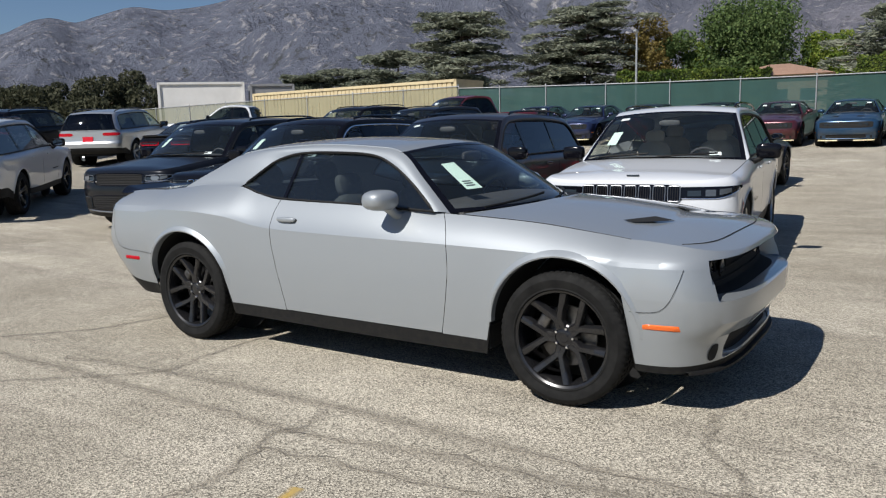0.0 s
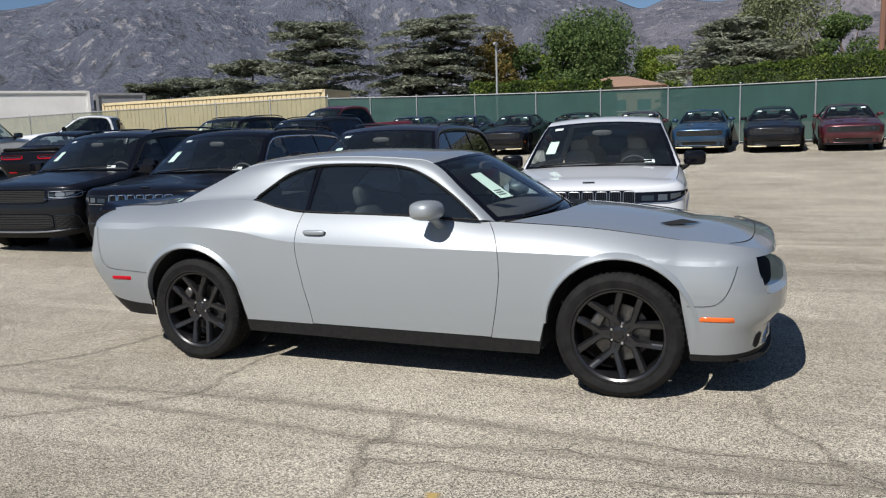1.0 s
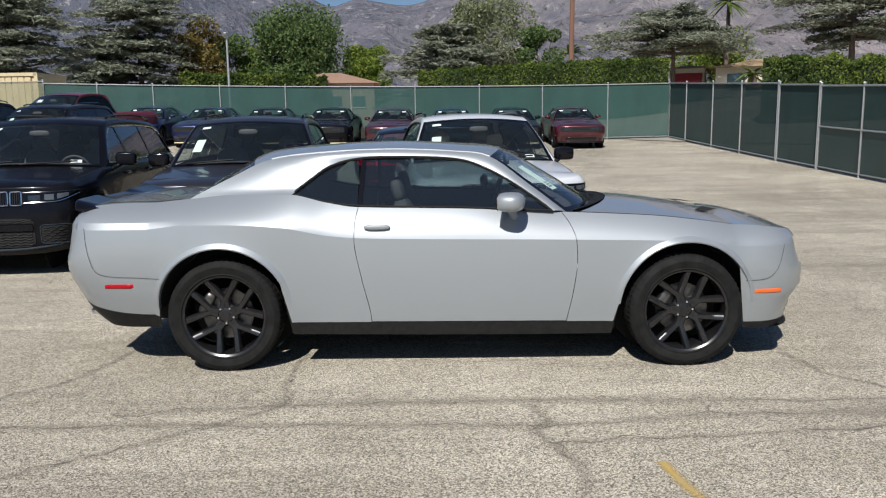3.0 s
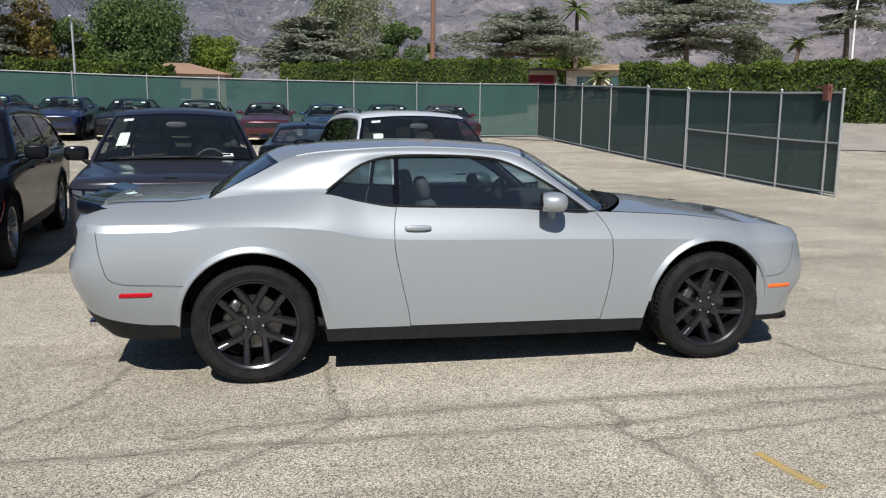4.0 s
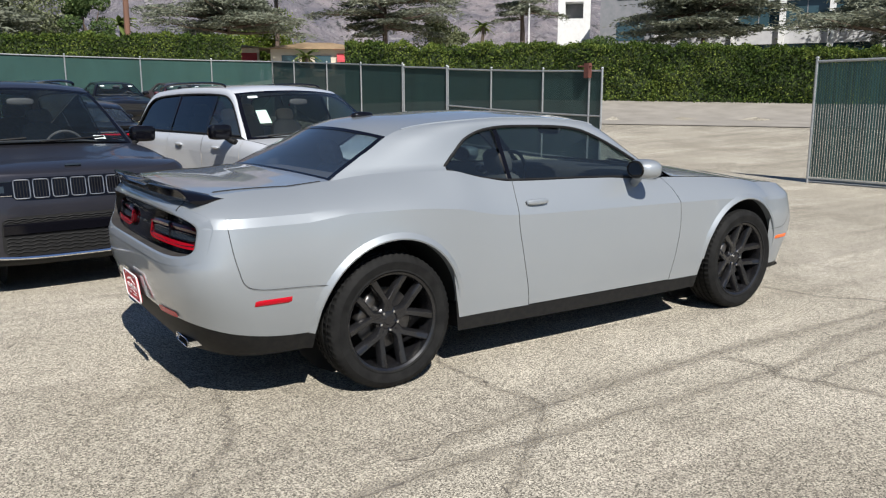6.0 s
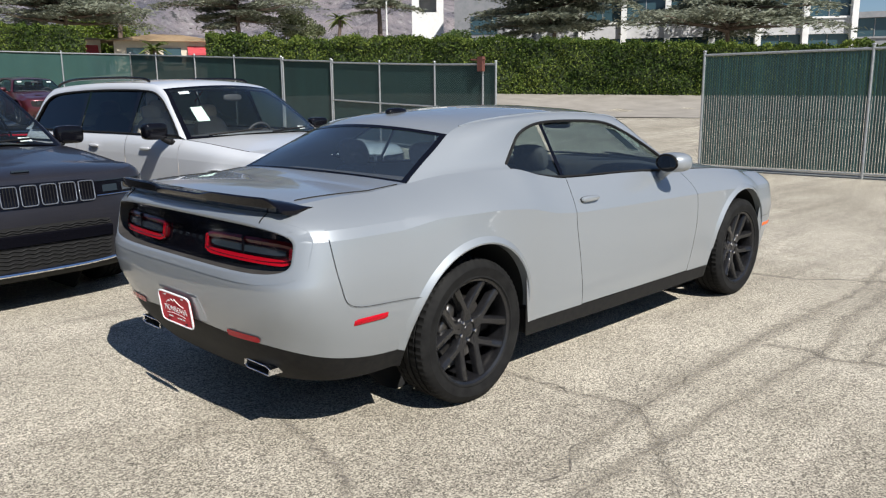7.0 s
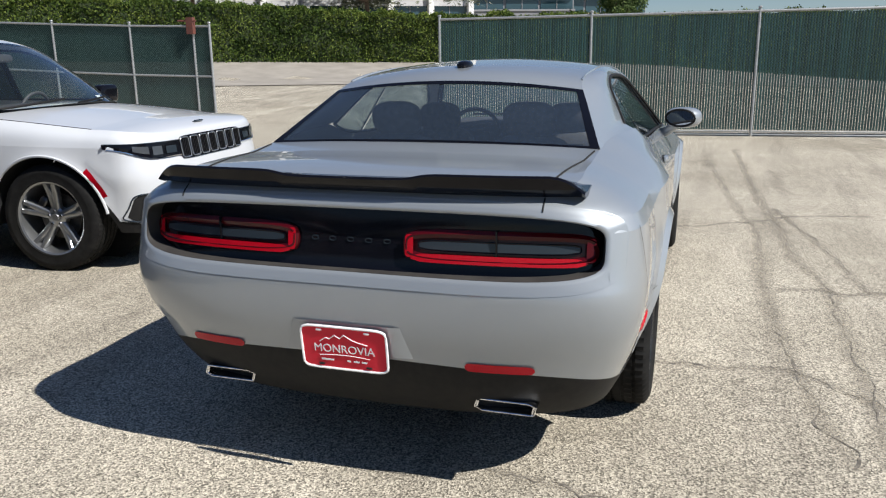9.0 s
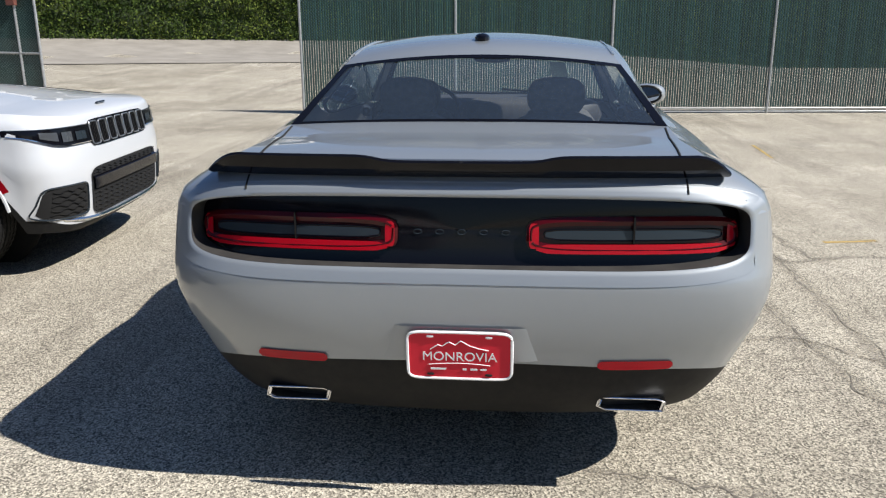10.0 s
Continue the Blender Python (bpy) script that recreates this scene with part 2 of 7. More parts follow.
# ---- mesh helpers ----
class Geo:
    """Vertices and faces gathered for one mesh."""

    def __init__(self):
        self.v, self.f, self.crease = [], [], set()

    def add(self, verts, faces):
        o = len(self.v)
        self.v.extend([tuple(p) for p in verts])
        self.f.extend([tuple(i + o for i in q) for q in faces])
        return self

    def grid(self, rows, closed=False, flip=False):
        """rows: a list of equally long lists of points."""
        n, m = len(rows), len(rows[0])
        o = len(self.v)
        for r in rows:
            self.v.extend([tuple(p) for p in r])
        for i in range(n - 1):
            for j in range(m if closed else m - 1):
                k = (j + 1) % m
                q = (o + i * m + j, o + i * m + k, o + (i + 1) * m + k, o + (i + 1) * m + j)
                self.f.append(q[::-1] if flip else q)
        return self

    def box(self, c, s, rot=None, taper=1.0):
        hx, hy, hz = (d / 2 for d in s)
        vs = []
        for z in (-1, 1):
            t = taper if z > 0 else 1.0
            for x, y in ((-1, -1), (1, -1), (1, 1), (-1, 1)):
                p = Vector((x * hx * t, y * hy * t, z * hz))
                if rot:
                    p = rot @ p
                vs.append(p + Vector(c))
        return self.add(vs, [(3, 2, 1, 0), (4, 5, 6, 7), (0, 1, 5, 4), (1, 2, 6, 5), (2, 3, 7, 6), (3, 0, 4, 7)])

    def tube(self, pts, r, n=8, closed=False, cap=True):
        """A round bar along points; r: one radius or one per point."""
        pts = [Vector(p) for p in pts]
        rs = r if isinstance(r, (list, tuple)) else [r] * len(pts)
        rows, up = [], Vector((0.13, 0.27, 0.95)).normalized()
        m = len(pts)
        for i, p in enumerate(pts):
            a, b = (pts[i - 1], pts[(i + 1) % m]) if closed else (pts[max(i - 1, 0)], pts[min(i + 1, m - 1)])
            d = (b - a).normalized()
            u = d.cross(up)
            if u.length < 0.05:
                u = d.cross(Vector((1, 0, 0)))
            u.normalize()
            w = d.cross(u)
            rows.append([p + (u * math.cos(t) + w * math.sin(t)) * rs[i] for t in (2 * math.pi * k / n for k in range(n))])
        if closed:
            rows.append(rows[0])
        o = len(self.v)
        self.grid(rows, closed=True)
        if cap and not closed:
            self.f.append(tuple(range(o + n - 1, o - 1, -1)))
            e = o + n * (m - 1)
            self.f.append(tuple(range(e, e + n)))
        return self

    def lathe(self, prof, n=40, axis="y", c=(0, 0, 0)):
        """prof: (radius, along) pairs turned round an axis through c."""
        rows = []
        for r, h in prof:
            row = []
            for k in range(n):
                a = 2 * math.pi * k / n
                if axis == "y":
                    row.append((c[0] + r * math.cos(a), c[1] + h, c[2] + r * math.sin(a)))
                else:
                    row.append((c[0] + r * math.cos(a), c[1] + r * math.sin(a), c[2] + h))
            rows.append(row)
        return self.grid(rows, closed=True)

    def pillow(self, c, s, p=3.5, nu=16, nv=10, rot=None):
        """A rounded block: a superellipsoid of size s."""
        def sp(v, e):
            return math.copysign(abs(v) ** e, v)
        rows = []
        for i in range(nv + 1):
            a = -math.pi / 2 + math.pi * i / nv
            row = []
            for j in range(nu):
                b = 2 * math.pi * j / nu
                q = Vector((s[0] / 2 * sp(math.cos(a), 2 / p) * sp(math.cos(b), 2 / p), s[1] / 2 * sp(math.cos(a), 2 / p) * sp(math.sin(b), 2 / p), s[2] / 2 * sp(math.sin(a), 2 / p)))
                if rot:
                    q = rot @ q
                row.append(q + Vector(c))
            rows.append(row)
        return self.grid(rows, closed=True)

    def prism(self, poly, y0, y1, axis="y"):
        """A flat outline (a, b) given thickness along an axis."""
        n = len(poly)
        def at(a, b, h):
            return {"y": (a, h, b), "x": (h, a, b), "z": (a, b, h)}[axis]
        vs = [at(a, b, y0) for a, b in poly] + [at(a, b, y1) for a, b in poly]
        fs = [tuple(range(n)), tuple(range(2 * n - 1, n - 1, -1))]
        fs += [(i, i + n, (i + 1) % n + n, (i + 1) % n) for i in range(n)]
        return self.add(vs, fs)

    def mesh(self, name, mat, sharp=35.0):
        me = bpy.data.meshes.new(name)
        me.from_pydata(self.v, [], self.f)
        bm = bmesh.new()
        bm.from_mesh(me)
        bmesh.ops.remove_doubles(bm, verts=bm.verts, dist=1e-5)
        bmesh.ops.dissolve_degenerate(bm, edges=bm.edges, dist=1e-6)
        bmesh.ops.recalc_face_normals(bm, faces=bm.faces)
        bm.to_mesh(me)
        bm.free()
        me.polygons.foreach_set("use_smooth", [True] * len(me.polygons))
        me.set_sharp_from_angle(angle=radians(sharp))
        if self.crease:
            on = [tuple(round(c, 4) for c in v.co) in self.crease for v in me.vertices]
            for e in me.edges:
                if on[e.vertices[0]] and on[e.vertices[1]]:
                    e.use_edge_sharp = True
        me.materials.append(mat)
        return me

    def quick(self, name, mat, smooth=False):
        me = bpy.data.meshes.new(name)
        me.from_pydata(self.v, [], self.f)
        me.polygons.foreach_set("use_smooth", [smooth] * len(me.polygons))
        me.materials.append(mat)
        return me


def part(name, geo, mat, parent, label="", sharp=35.0):
    ob = new(name, geo.mesh(name, mat, sharp))
    ob.parent = parent
    return tagged(ob, label)


def thing(name, label, category, group="", kind="", m=None):
    ob = new(name)
    ob.empty_display_size = 0.1
    tagged(ob, label, category, group, kind)
    if m is not None:
        ob.matrix_basis = m
    return ob


def solo(name, geo, mat, label, category, group="", kind="", sharp=35.0):
    return tagged(new(name, geo.mesh(name, mat, sharp)), label, category, group, kind)


class Curve:
    """A smooth function through (x, value...) rows, with no overshoot."""

    def __init__(self, *rows):
        self.x = [r[0] for r in rows]
        self.y = [r[1] for r in rows]
        n = len(rows)
        d = [(self.y[i + 1] - self.y[i]) / (self.x[i + 1] - self.x[i]) for i in range(n - 1)]
        self.t = [d[0]] + [0 if d[i - 1] * d[i] <= 0 else 2 * d[i - 1] * d[i] / (d[i - 1] + d[i]) for i in range(1, n - 1)] + [d[-1]]

    def __call__(self, x):
        X, Y, T = self.x, self.y, self.t
        if x <= X[0]:
            return Y[0]
        if x >= X[-1]:
            return Y[-1]
        i = max(k for k in range(len(X) - 1) if X[k] <= x)
        h = X[i + 1] - X[i]
        s = (x - X[i]) / h
        return Y[i] * (1 + 2 * s) * (1 - s) ** 2 + T[i] * h * s * (1 - s) ** 2 + Y[i + 1] * s * s * (3 - 2 * s) + T[i + 1] * h * s * s * (s - 1)


def spline(pts, n):
    """n + 1 points on a Catmull-Rom curve through pts."""
    P = [Vector(p) for p in pts]
    P = [2 * P[0] - P[1]] + P + [2 * P[-1] - P[-2]]
    segs, out = len(P) - 3, []
    for k in range(n + 1):
        u = min(k / n * segs, segs - 1e-9)
        i, t = int(u), u - int(u)
        a, b, c, d = P[i:i + 4]
        out.append(0.5 * (2 * b + (c - a) * t + (2 * a - 5 * b + 4 * c - d) * t * t + (3 * b - a - 3 * c + d) * t ** 3))
    return out


# ---- ground height: level round the car, rising gently outwards ----
def ground_z(x, y):
    r = math.hypot(x - 4, y + 2) if y > -2 else abs(x - 4)
    if r <= 9:
        return 0.0
    k = min(r, 46)
    z = 0.055 * (math.sqrt((k - 13) ** 2 + 4) + (k - 13)) / 2 - 0.004
    e = min(max((x - 8) / 16, 0), 1) * min(max((y + 2) / 8, 0), 1)
    z += 0.085 * max(0, k - 27) * e * e * (3 - 2 * e)
    f = 1.0 if y > 0 else max(0.0, 1 + y / 12)
    return max(0.0, z) * f


def build_ground():
    g = Geo()
    ax = [-3000, -900, -300, -140, -90] + list(np.arange(-66, 67, 2.0)) + [90, 140, 300, 900, 3000]
    ay = [-3000, -900, -300, -140, -80] + list(np.arange(-46, 67, 2.0)) + [90, 140, 300, 900, 3000]
    g.grid([[(x, y, ground_z(x, y)) for x in ax] for y in ay])
    ob = new("ground", g.quick("ground", ASPHALT, True))
    return tagged(ob, "sunlit weathered pale asphalt of a car lot, cracked and stained", "ground", kind="structure")


ground = build_ground()


# ---- vehicles ----
def arch_height(x, sp):
    z = -1.0
    for wx in sp["axles"]:
        d = abs(x - wx)
        if d < sp["arch"]:
            z = max(z, sp.get("rise", sp["hub"]) + math.sqrt(sp["arch"] ** 2 - d * d))
    return z


def half_width(x, z, sp):
    zb, zc, zt = sp["zb"](x), sp["zc"](x), sp["zt"](x)
    if z <= zc:
        s = min(max((z - zb) / (zc - zb), 0), 1)
        y = sp["wl"](x) + (sp["wc"](x) - sp["wl"](x)) * (1 - (1 - s) ** 1.9) + (sp["belly"](x) * math.sin(math.pi * s) if "belly" in sp else 0)
    else:
        s = min((z - zc) / (zt - zc), 1)
        y = sp["wc"](x) - (sp["wc"](x) - sp["wt"](x)) * (sp.get("edge", 0.22) * s + (1 - sp.get("edge", 0.22)) * s ** sp.get("round", 2.4))
    for wx in sp["axles"]:
        d = math.hypot(x - wx, z - sp.get("rise", sp["hub"])) - sp["arch"]
        y += sp.get("flare", 0.018) * math.exp(-abs(d) / 0.045)
    return y


def bend(sp, z):
    """How square the tail's corners are at a height."""
    return sp["nRear"](z) if isinstance(sp["nRear"], Curve) else sp["nRear"]


def power(v, e):
    return math.copysign(abs(v) ** e, v)


def build_shell(sp, car, paint):
    """Skin of the lower body as parts: fenders with bumpers, doors, sills, bonnet, boot lid, wheel wells, underside."""
    nr = sp.get("nr", 14)
    cols = []
    for k in range(nr):
        cols.append(("r", 90.0 * k / nr))
    anch = [lambda z: sp["xr0"]] + sp["seams"] + [lambda z: sp["xf0"]]
    counts = sp["counts"]
    door_spans = []
    for a in range(len(anch) - 1):
        if a in sp["doors"]:
            door_spans.append((len(cols), len(cols) + counts[a]))
        for k in range(counts[a]):
            cols.append(("s", a, k / counts[a]))
    cols.append(("s", len(anch) - 2, 1.0))
    for k in range(nr - 1, -1, -1):
        cols.append(("f", 90.0 * k / nr))

    def spot(col, z):
        if col[0] == "s":
            x = anch[col[1]](z) * (1 - col[2]) + anch[col[1] + 1](z) * col[2]
            return x, half_width(x, z, sp)
        th = radians(col[1])
        if col[0] == "r":
            x0, L, n = sp["xr0"], -sp["Lr"](z), bend(sp, z)
        else:
            x0, L, n = sp["xf0"], sp["Lf"](z), sp["nFront"]
        y = half_width(x0, z, sp) * power(math.sin(th), 2 / n)
        dent = sp["dent_r"](y, z) if col[0] == "r" and "dent_r" in sp else -sp["dent_f"](y, z) if col[0] == "f" and "dent_f" in sp else 0.0
        return x0 + L * power(math.cos(th), 2 / n) + dent, y

    def sc(col):
        if col[0] == "s":
            return anch[col[1]](0.6) * (1 - col[2]) + anch[col[1] + 1](0.6) * col[2]
        q = 0.5 * (1 - col[1] / 90.0)
        return sp["xr0"] - q if col[0] == "r" else sp["xf0"] + q

    def arch_low(col):
        mid = sp.get("rise", sp["hub"])
        z = arch_height(spot(col, mid)[0], sp)
        for _ in range(12 if z > 0 else 0):
            z = (z + max(arch_height(spot(col, z)[0], sp), mid)) / 2
        return z

    n0, n1, n2 = 3, 11, 10
    table, tops = [], []
    for col in cols:
        s = sc(col)
        zlow = max(sp["zb"](s), arch_low(col) if col[0] == "s" else -1)
        z1 = max(sp["z1"](s), zlow)
        zc = max(sp["zc"](s), z1 + 0.01)
        zt = sp["zt"](s)
        zs = [zlow + (z1 - zlow) * k / n0 for k in range(n0)] + [z1 + (zc - z1) * k / n1 for k in range(n1)] + [zc + (zt - zc) * k / n2 for k in range(n2 + 1)]
        for key, w in (("rows_f", (s - sp["xf0"] + 0.22) / 0.22), ("rows_r", (sp["xr0"] + 0.22 - s) / 0.22)):
            if key in sp and w > 0:
                w = min(w, 1.0)
                low = list(sp[key])
                if key == "rows_r":
                    low[:3] = [z1 + (low[3] - z1) * i / 3 for i in range(3)]
                low = low + [low[-1] + (zt - low[-1]) * (i + 1) / (n1 + n2 + 1 - len(low)) for i in range(n1 + n2 + 1 - len(low))]
                zs = zs[:n0] + [max(a * (1 - w) + b * w, z1 + 0.002 * i) for i, (a, b) in enumerate(zip(zs[n0:], low))]
        row = []
        for z in zs:
            x, y = spot(col, z)
            row.append((x, y, z))
        table.append(row)
        tops.append(row[-1])
    doors = {}
    for side in (1, -1):
        rear_q, front_f, low = Geo(), Geo(), Geo()
        doors.update({(side, i): Geo() for i in range(len(door_spans))})
        pts = [[(x, side * y, z) for x, y, z in r] for r in table]
        for c in range(len(cols) - 1):
            di = next((i for i, (a, b) in enumerate(door_spans) if a <= c < b), None)
            for k in range(n0 + n1 + n2):
                q = [pts[c][k], pts[c + 1][k], pts[c + 1][k + 1], pts[c][k + 1]]
                if "hole_r" in sp and cols[c + 1][0] == "r" and any(sp["hole_r"](p[1], p[2], 0.007) for p in q):
                    continue
                if k < n0:
                    tgt = low
                elif di is not None:
                    a, b = door_spans[di]
                    gap = 0.004
                    q = [(p[0] + (gap if (c == a and j in (0, 3)) else -gap if (c == b - 1 and j in (1, 2)) else 0), p[1], p[2] + (gap if (k == n0 and j < 2) else 0)) for j, p in enumerate(q)]
                    tgt = doors[(side, di)]
                else:
                    tgt = rear_q if c < door_spans[0][0] else front_f
                tgt.add(q, [(0, 1, 2, 3)])
                if k == n0 + n1:
                    tgt.crease.update(tuple(round(d, 4) for d in p) for p in q[:2])
        part("rear_quarter", rear_q, paint, car, sharp=24)
        part("front_fender", front_f, paint, car, sharp=24)
        part("lower_cladding", low, TRIM, car, "black plastic lower body trim")
    made = {}
    for (side, i), g in doors.items():
        made[(side, i)] = part("door", g, paint, car, sharp=24)
    # bonnet and boot lid: closed across between the top edges
    hood, boot = Geo(), Geo()
    m = 14
    lines = {"h": [], "b": []}
    for col, t in zip(cols, tops):
        s = sc(col)
        if t[0] >= sp["cowl"]:
            key = "h"
        elif t[0] <= sp["deck"]:
            key = "b"
        else:
            continue
        u = [math.sin(math.pi / 2 * (2 * j / m - 1)) for j in range(m + 1)]
        cr = sp["crown"](s)
        row = []
        for w in u:
            x, z = t[0], t[2]
            if key == "h" and "cowl_arc" in sp and x < sp["cowl_arc"](w):
                x = sp["cowl_arc"](w)
                z, cr = sp["zt"](x), sp["crown"](x)
            row.append((x, t[1] * w, z + cr * (1 - abs(w) ** sp.get("crownp", 2.6)) + sp["bulge"](x, t[1] * w)))
        lines[key].append(row)
    if len(lines["h"]) > 1:
        part("bonnet", hood.grid(lines["h"]), paint, car, sharp=22)
    if len(lines["b"]) > 1:
        part("boot_lid", boot.grid(lines["b"]), paint, car, sharp=22)
    # wheel wells and underside
    for wx in sp["axles"]:
        for side in (1, -1):
            well = Geo()
            mid, R = sp.get("rise", sp["hub"]), sp["arch"] + 0.004
            arc = [(wx + R * math.cos(math.pi * (0.01 + 0.98 * k / 24)), mid + R * math.sin(math.pi * (0.01 + 0.98 * k / 24))) for k in range(25)]
            rows = [[(x, side * (half_width(x, z, sp) - 0.012), z) for x, z in arc], [(x, side * 0.5, z) for x, z in arc]]
            well.grid(rows)
            well.prism([(wx + sp["arch"] * math.cos(2 * math.pi * k / 20), sp.get("rise", sp["hub"]) + sp["arch"] * math.sin(2 * math.pi * k / 20)) for k in range(20)], side * 0.5, side * 0.49)
            part("wheel_well", well, DARK_VOID, car, "black wheel arch lining")
    under = Geo()
    uw = sp["wl"](0) - 0.06
    under.box(((sp["xr0"] + sp["xf0"]) / 2, 0, sp["zb"](0) + 0.10), (sp["xf0"] - sp["xr0"] + 0.5, 2 * 0.55, 0.10))
    under.box((sum(sp["axles"]) / 2, 0, sp["zb"](0) + 0.09), (sp["axles"][1] - sp["axles"][0] - 2 * sp["arch"] - 0.05, 2 * uw + 0.085, 0.13))
    part("underside", under, DARK_VOID, car, "dark underbody")
    return made, table, cols


def build_greenhouse(sp, car, paint):
    """Roof, pillars, screens and side windows over the belt line."""
    N = 40
    O = spline(sp["O"], N)
    I0 = spline([(a, 0, b) for a, b in sp["I"]], N)
    G = sp["G"]
    I = [Vector((p.x, G(p.x, p.z), p.z)) for p in I0]
    for side in (1, -1):
        pillar = Geo()
        rows = []
        for i in range(N + 1):
            row = []
            for k in range(7):
                t = k / 6
                p = I[i].lerp(O[i], t)
                b = 0.020 * math.sin(math.pi * t) * min((O[i] - I[i]).length / 0.2, 1.3) * min(1, (N - i) / 8)
                row.append((p.x, side * (p.y + b), p.z + b * 0.6))
            rows.append(row)
        tail = rows.pop()
        rows.append([(x, side * (sp["wt"](x) + 0.004), sp["zt"](x) - 0.004) for x in [tail[0][0] + (tail[-1][0] - tail[0][0]) * k / 6 for k in range(7)]])
        pillar.grid(rows)
        part("roof_pillar", pillar, paint, car, sharp=40)
    segs = len(sp["O"]) - 1
    cut1, cut2 = round(sp["ws_end"] / segs * N), round(sp["rw_start"] / segs * N)
    M = 16
    lines = []
    for i in range(N + 1):
        u0 = i / N * segs
        bow, cr = sp["bow"](u0), sp["rcrown"](u0)
        lines.append([(O[i].x + bow * (1 - w * w), O[i].y * w, O[i].z + cr * (1 - w * w)) for w in [2 * j / M - 1 for j in range(M + 1)]])
    part("roof", Geo().grid(lines[cut1:cut2 + 1]), sp.get("roof_paint", paint), car, sharp=40)
    ws = part("windscreen", Geo().grid(lines[:cut1 + 1]), WINDSCREEN, car, "clear windscreen")
    rw = part("rear_window", Geo().grid(lines[cut2:]), sp.get("rear_mat", REAR_GLASS), car, "tinted rear screen")
    for o in (ws, rw):
        o.visible_shadow = False
    # black band round the screens
    for a, b, ends in ((0, cut1, ((cut1, cut1 - 1), (0, 1))), (cut2, N, ((cut2, cut2 + 1), (N, N - 1)))):
        frit = Geo()
        for side in (0, M):
            inner = 1 if side == 0 else M - 1
            rows = []
            for i in range(a, b + 1):
                p, q = Vector(lines[i][side]), Vector(lines[i][inner])
                rows.append([p + Vector((0, 0, 0.002)), p.lerp(q, 0.42) + Vector((0, 0, 0.002))])
            frit.grid(rows)
        for i, j in ends:
            frit.grid([[Vector(p) + Vector((0, 0, 0.0025)) for p in lines[i]], [Vector(p).lerp(Vector(q), 0.25 if i == N else 0.55) + Vector((0, 0, 0.0025)) for p, q in zip(lines[i], lines[j])]])
        part("screen_border", frit, GLOSS_BLACK, car, "black printed glass border")
    # side windows, split by upright pillars
    xs_top = sorted([(p.x, p.z) for p in I0])
    def top(x):
        return float(np.interp(x, [a for a, b in xs_top], [b for a, b in xs_top]))
    for (x0, x1, mat) in sp["panes"]:
        for side in (1, -1):
            rows = []
            for k in range(13):
                x = x0 + (x1 - x0) * k / 12
                zb, zt = sp["belt"](x), max(top(x) - 0.004, sp["belt"](x) + 0.003)
                rows.append([(x, side * (G(x, z) - 0.012), z) for z in [zb + (zt - zb) * j / 6 for j in range(7)]])
            pn = part("side_window", Geo().grid(rows), mat, car, "dark tinted side window")
            pn.visible_shadow = False
    for x, w, lean in sp["posts"]:
        for side in (1, -1):
            post, rows = Geo(), []
            for j in range(7):
                zb, zt = sp["belt"](x), top(x)
                z = zb + (zt - zb) * j / 6
                xx = x + lean * j / 6
                rows.append([(xx - w / 2, side * (G(xx, z) - 0.004), z), (xx + w / 2, side * (G(xx, z) - 0.004), z)])
            part("window_post", post.grid(rows), GLOSS_BLACK, car, "gloss black door post")
    for side in (1, -1):
        seal = Geo()
        loop = [(p.x, side * (p.y + 0.001), p.z) for p in I]
        loop += [(x, side * (G(x, sp["belt"](x)) + 0.003), sp["belt"](x)) for x in np.linspace(I0[-1].x, I0[0].x, 20)][1:-1]
        seal.tube(loop, sp.get("seal", 0.009), 6, closed=True)
        part("window_seal", seal, sp.get("seal_mat", TRIM), car, "black window seal")
    return lines, I, O


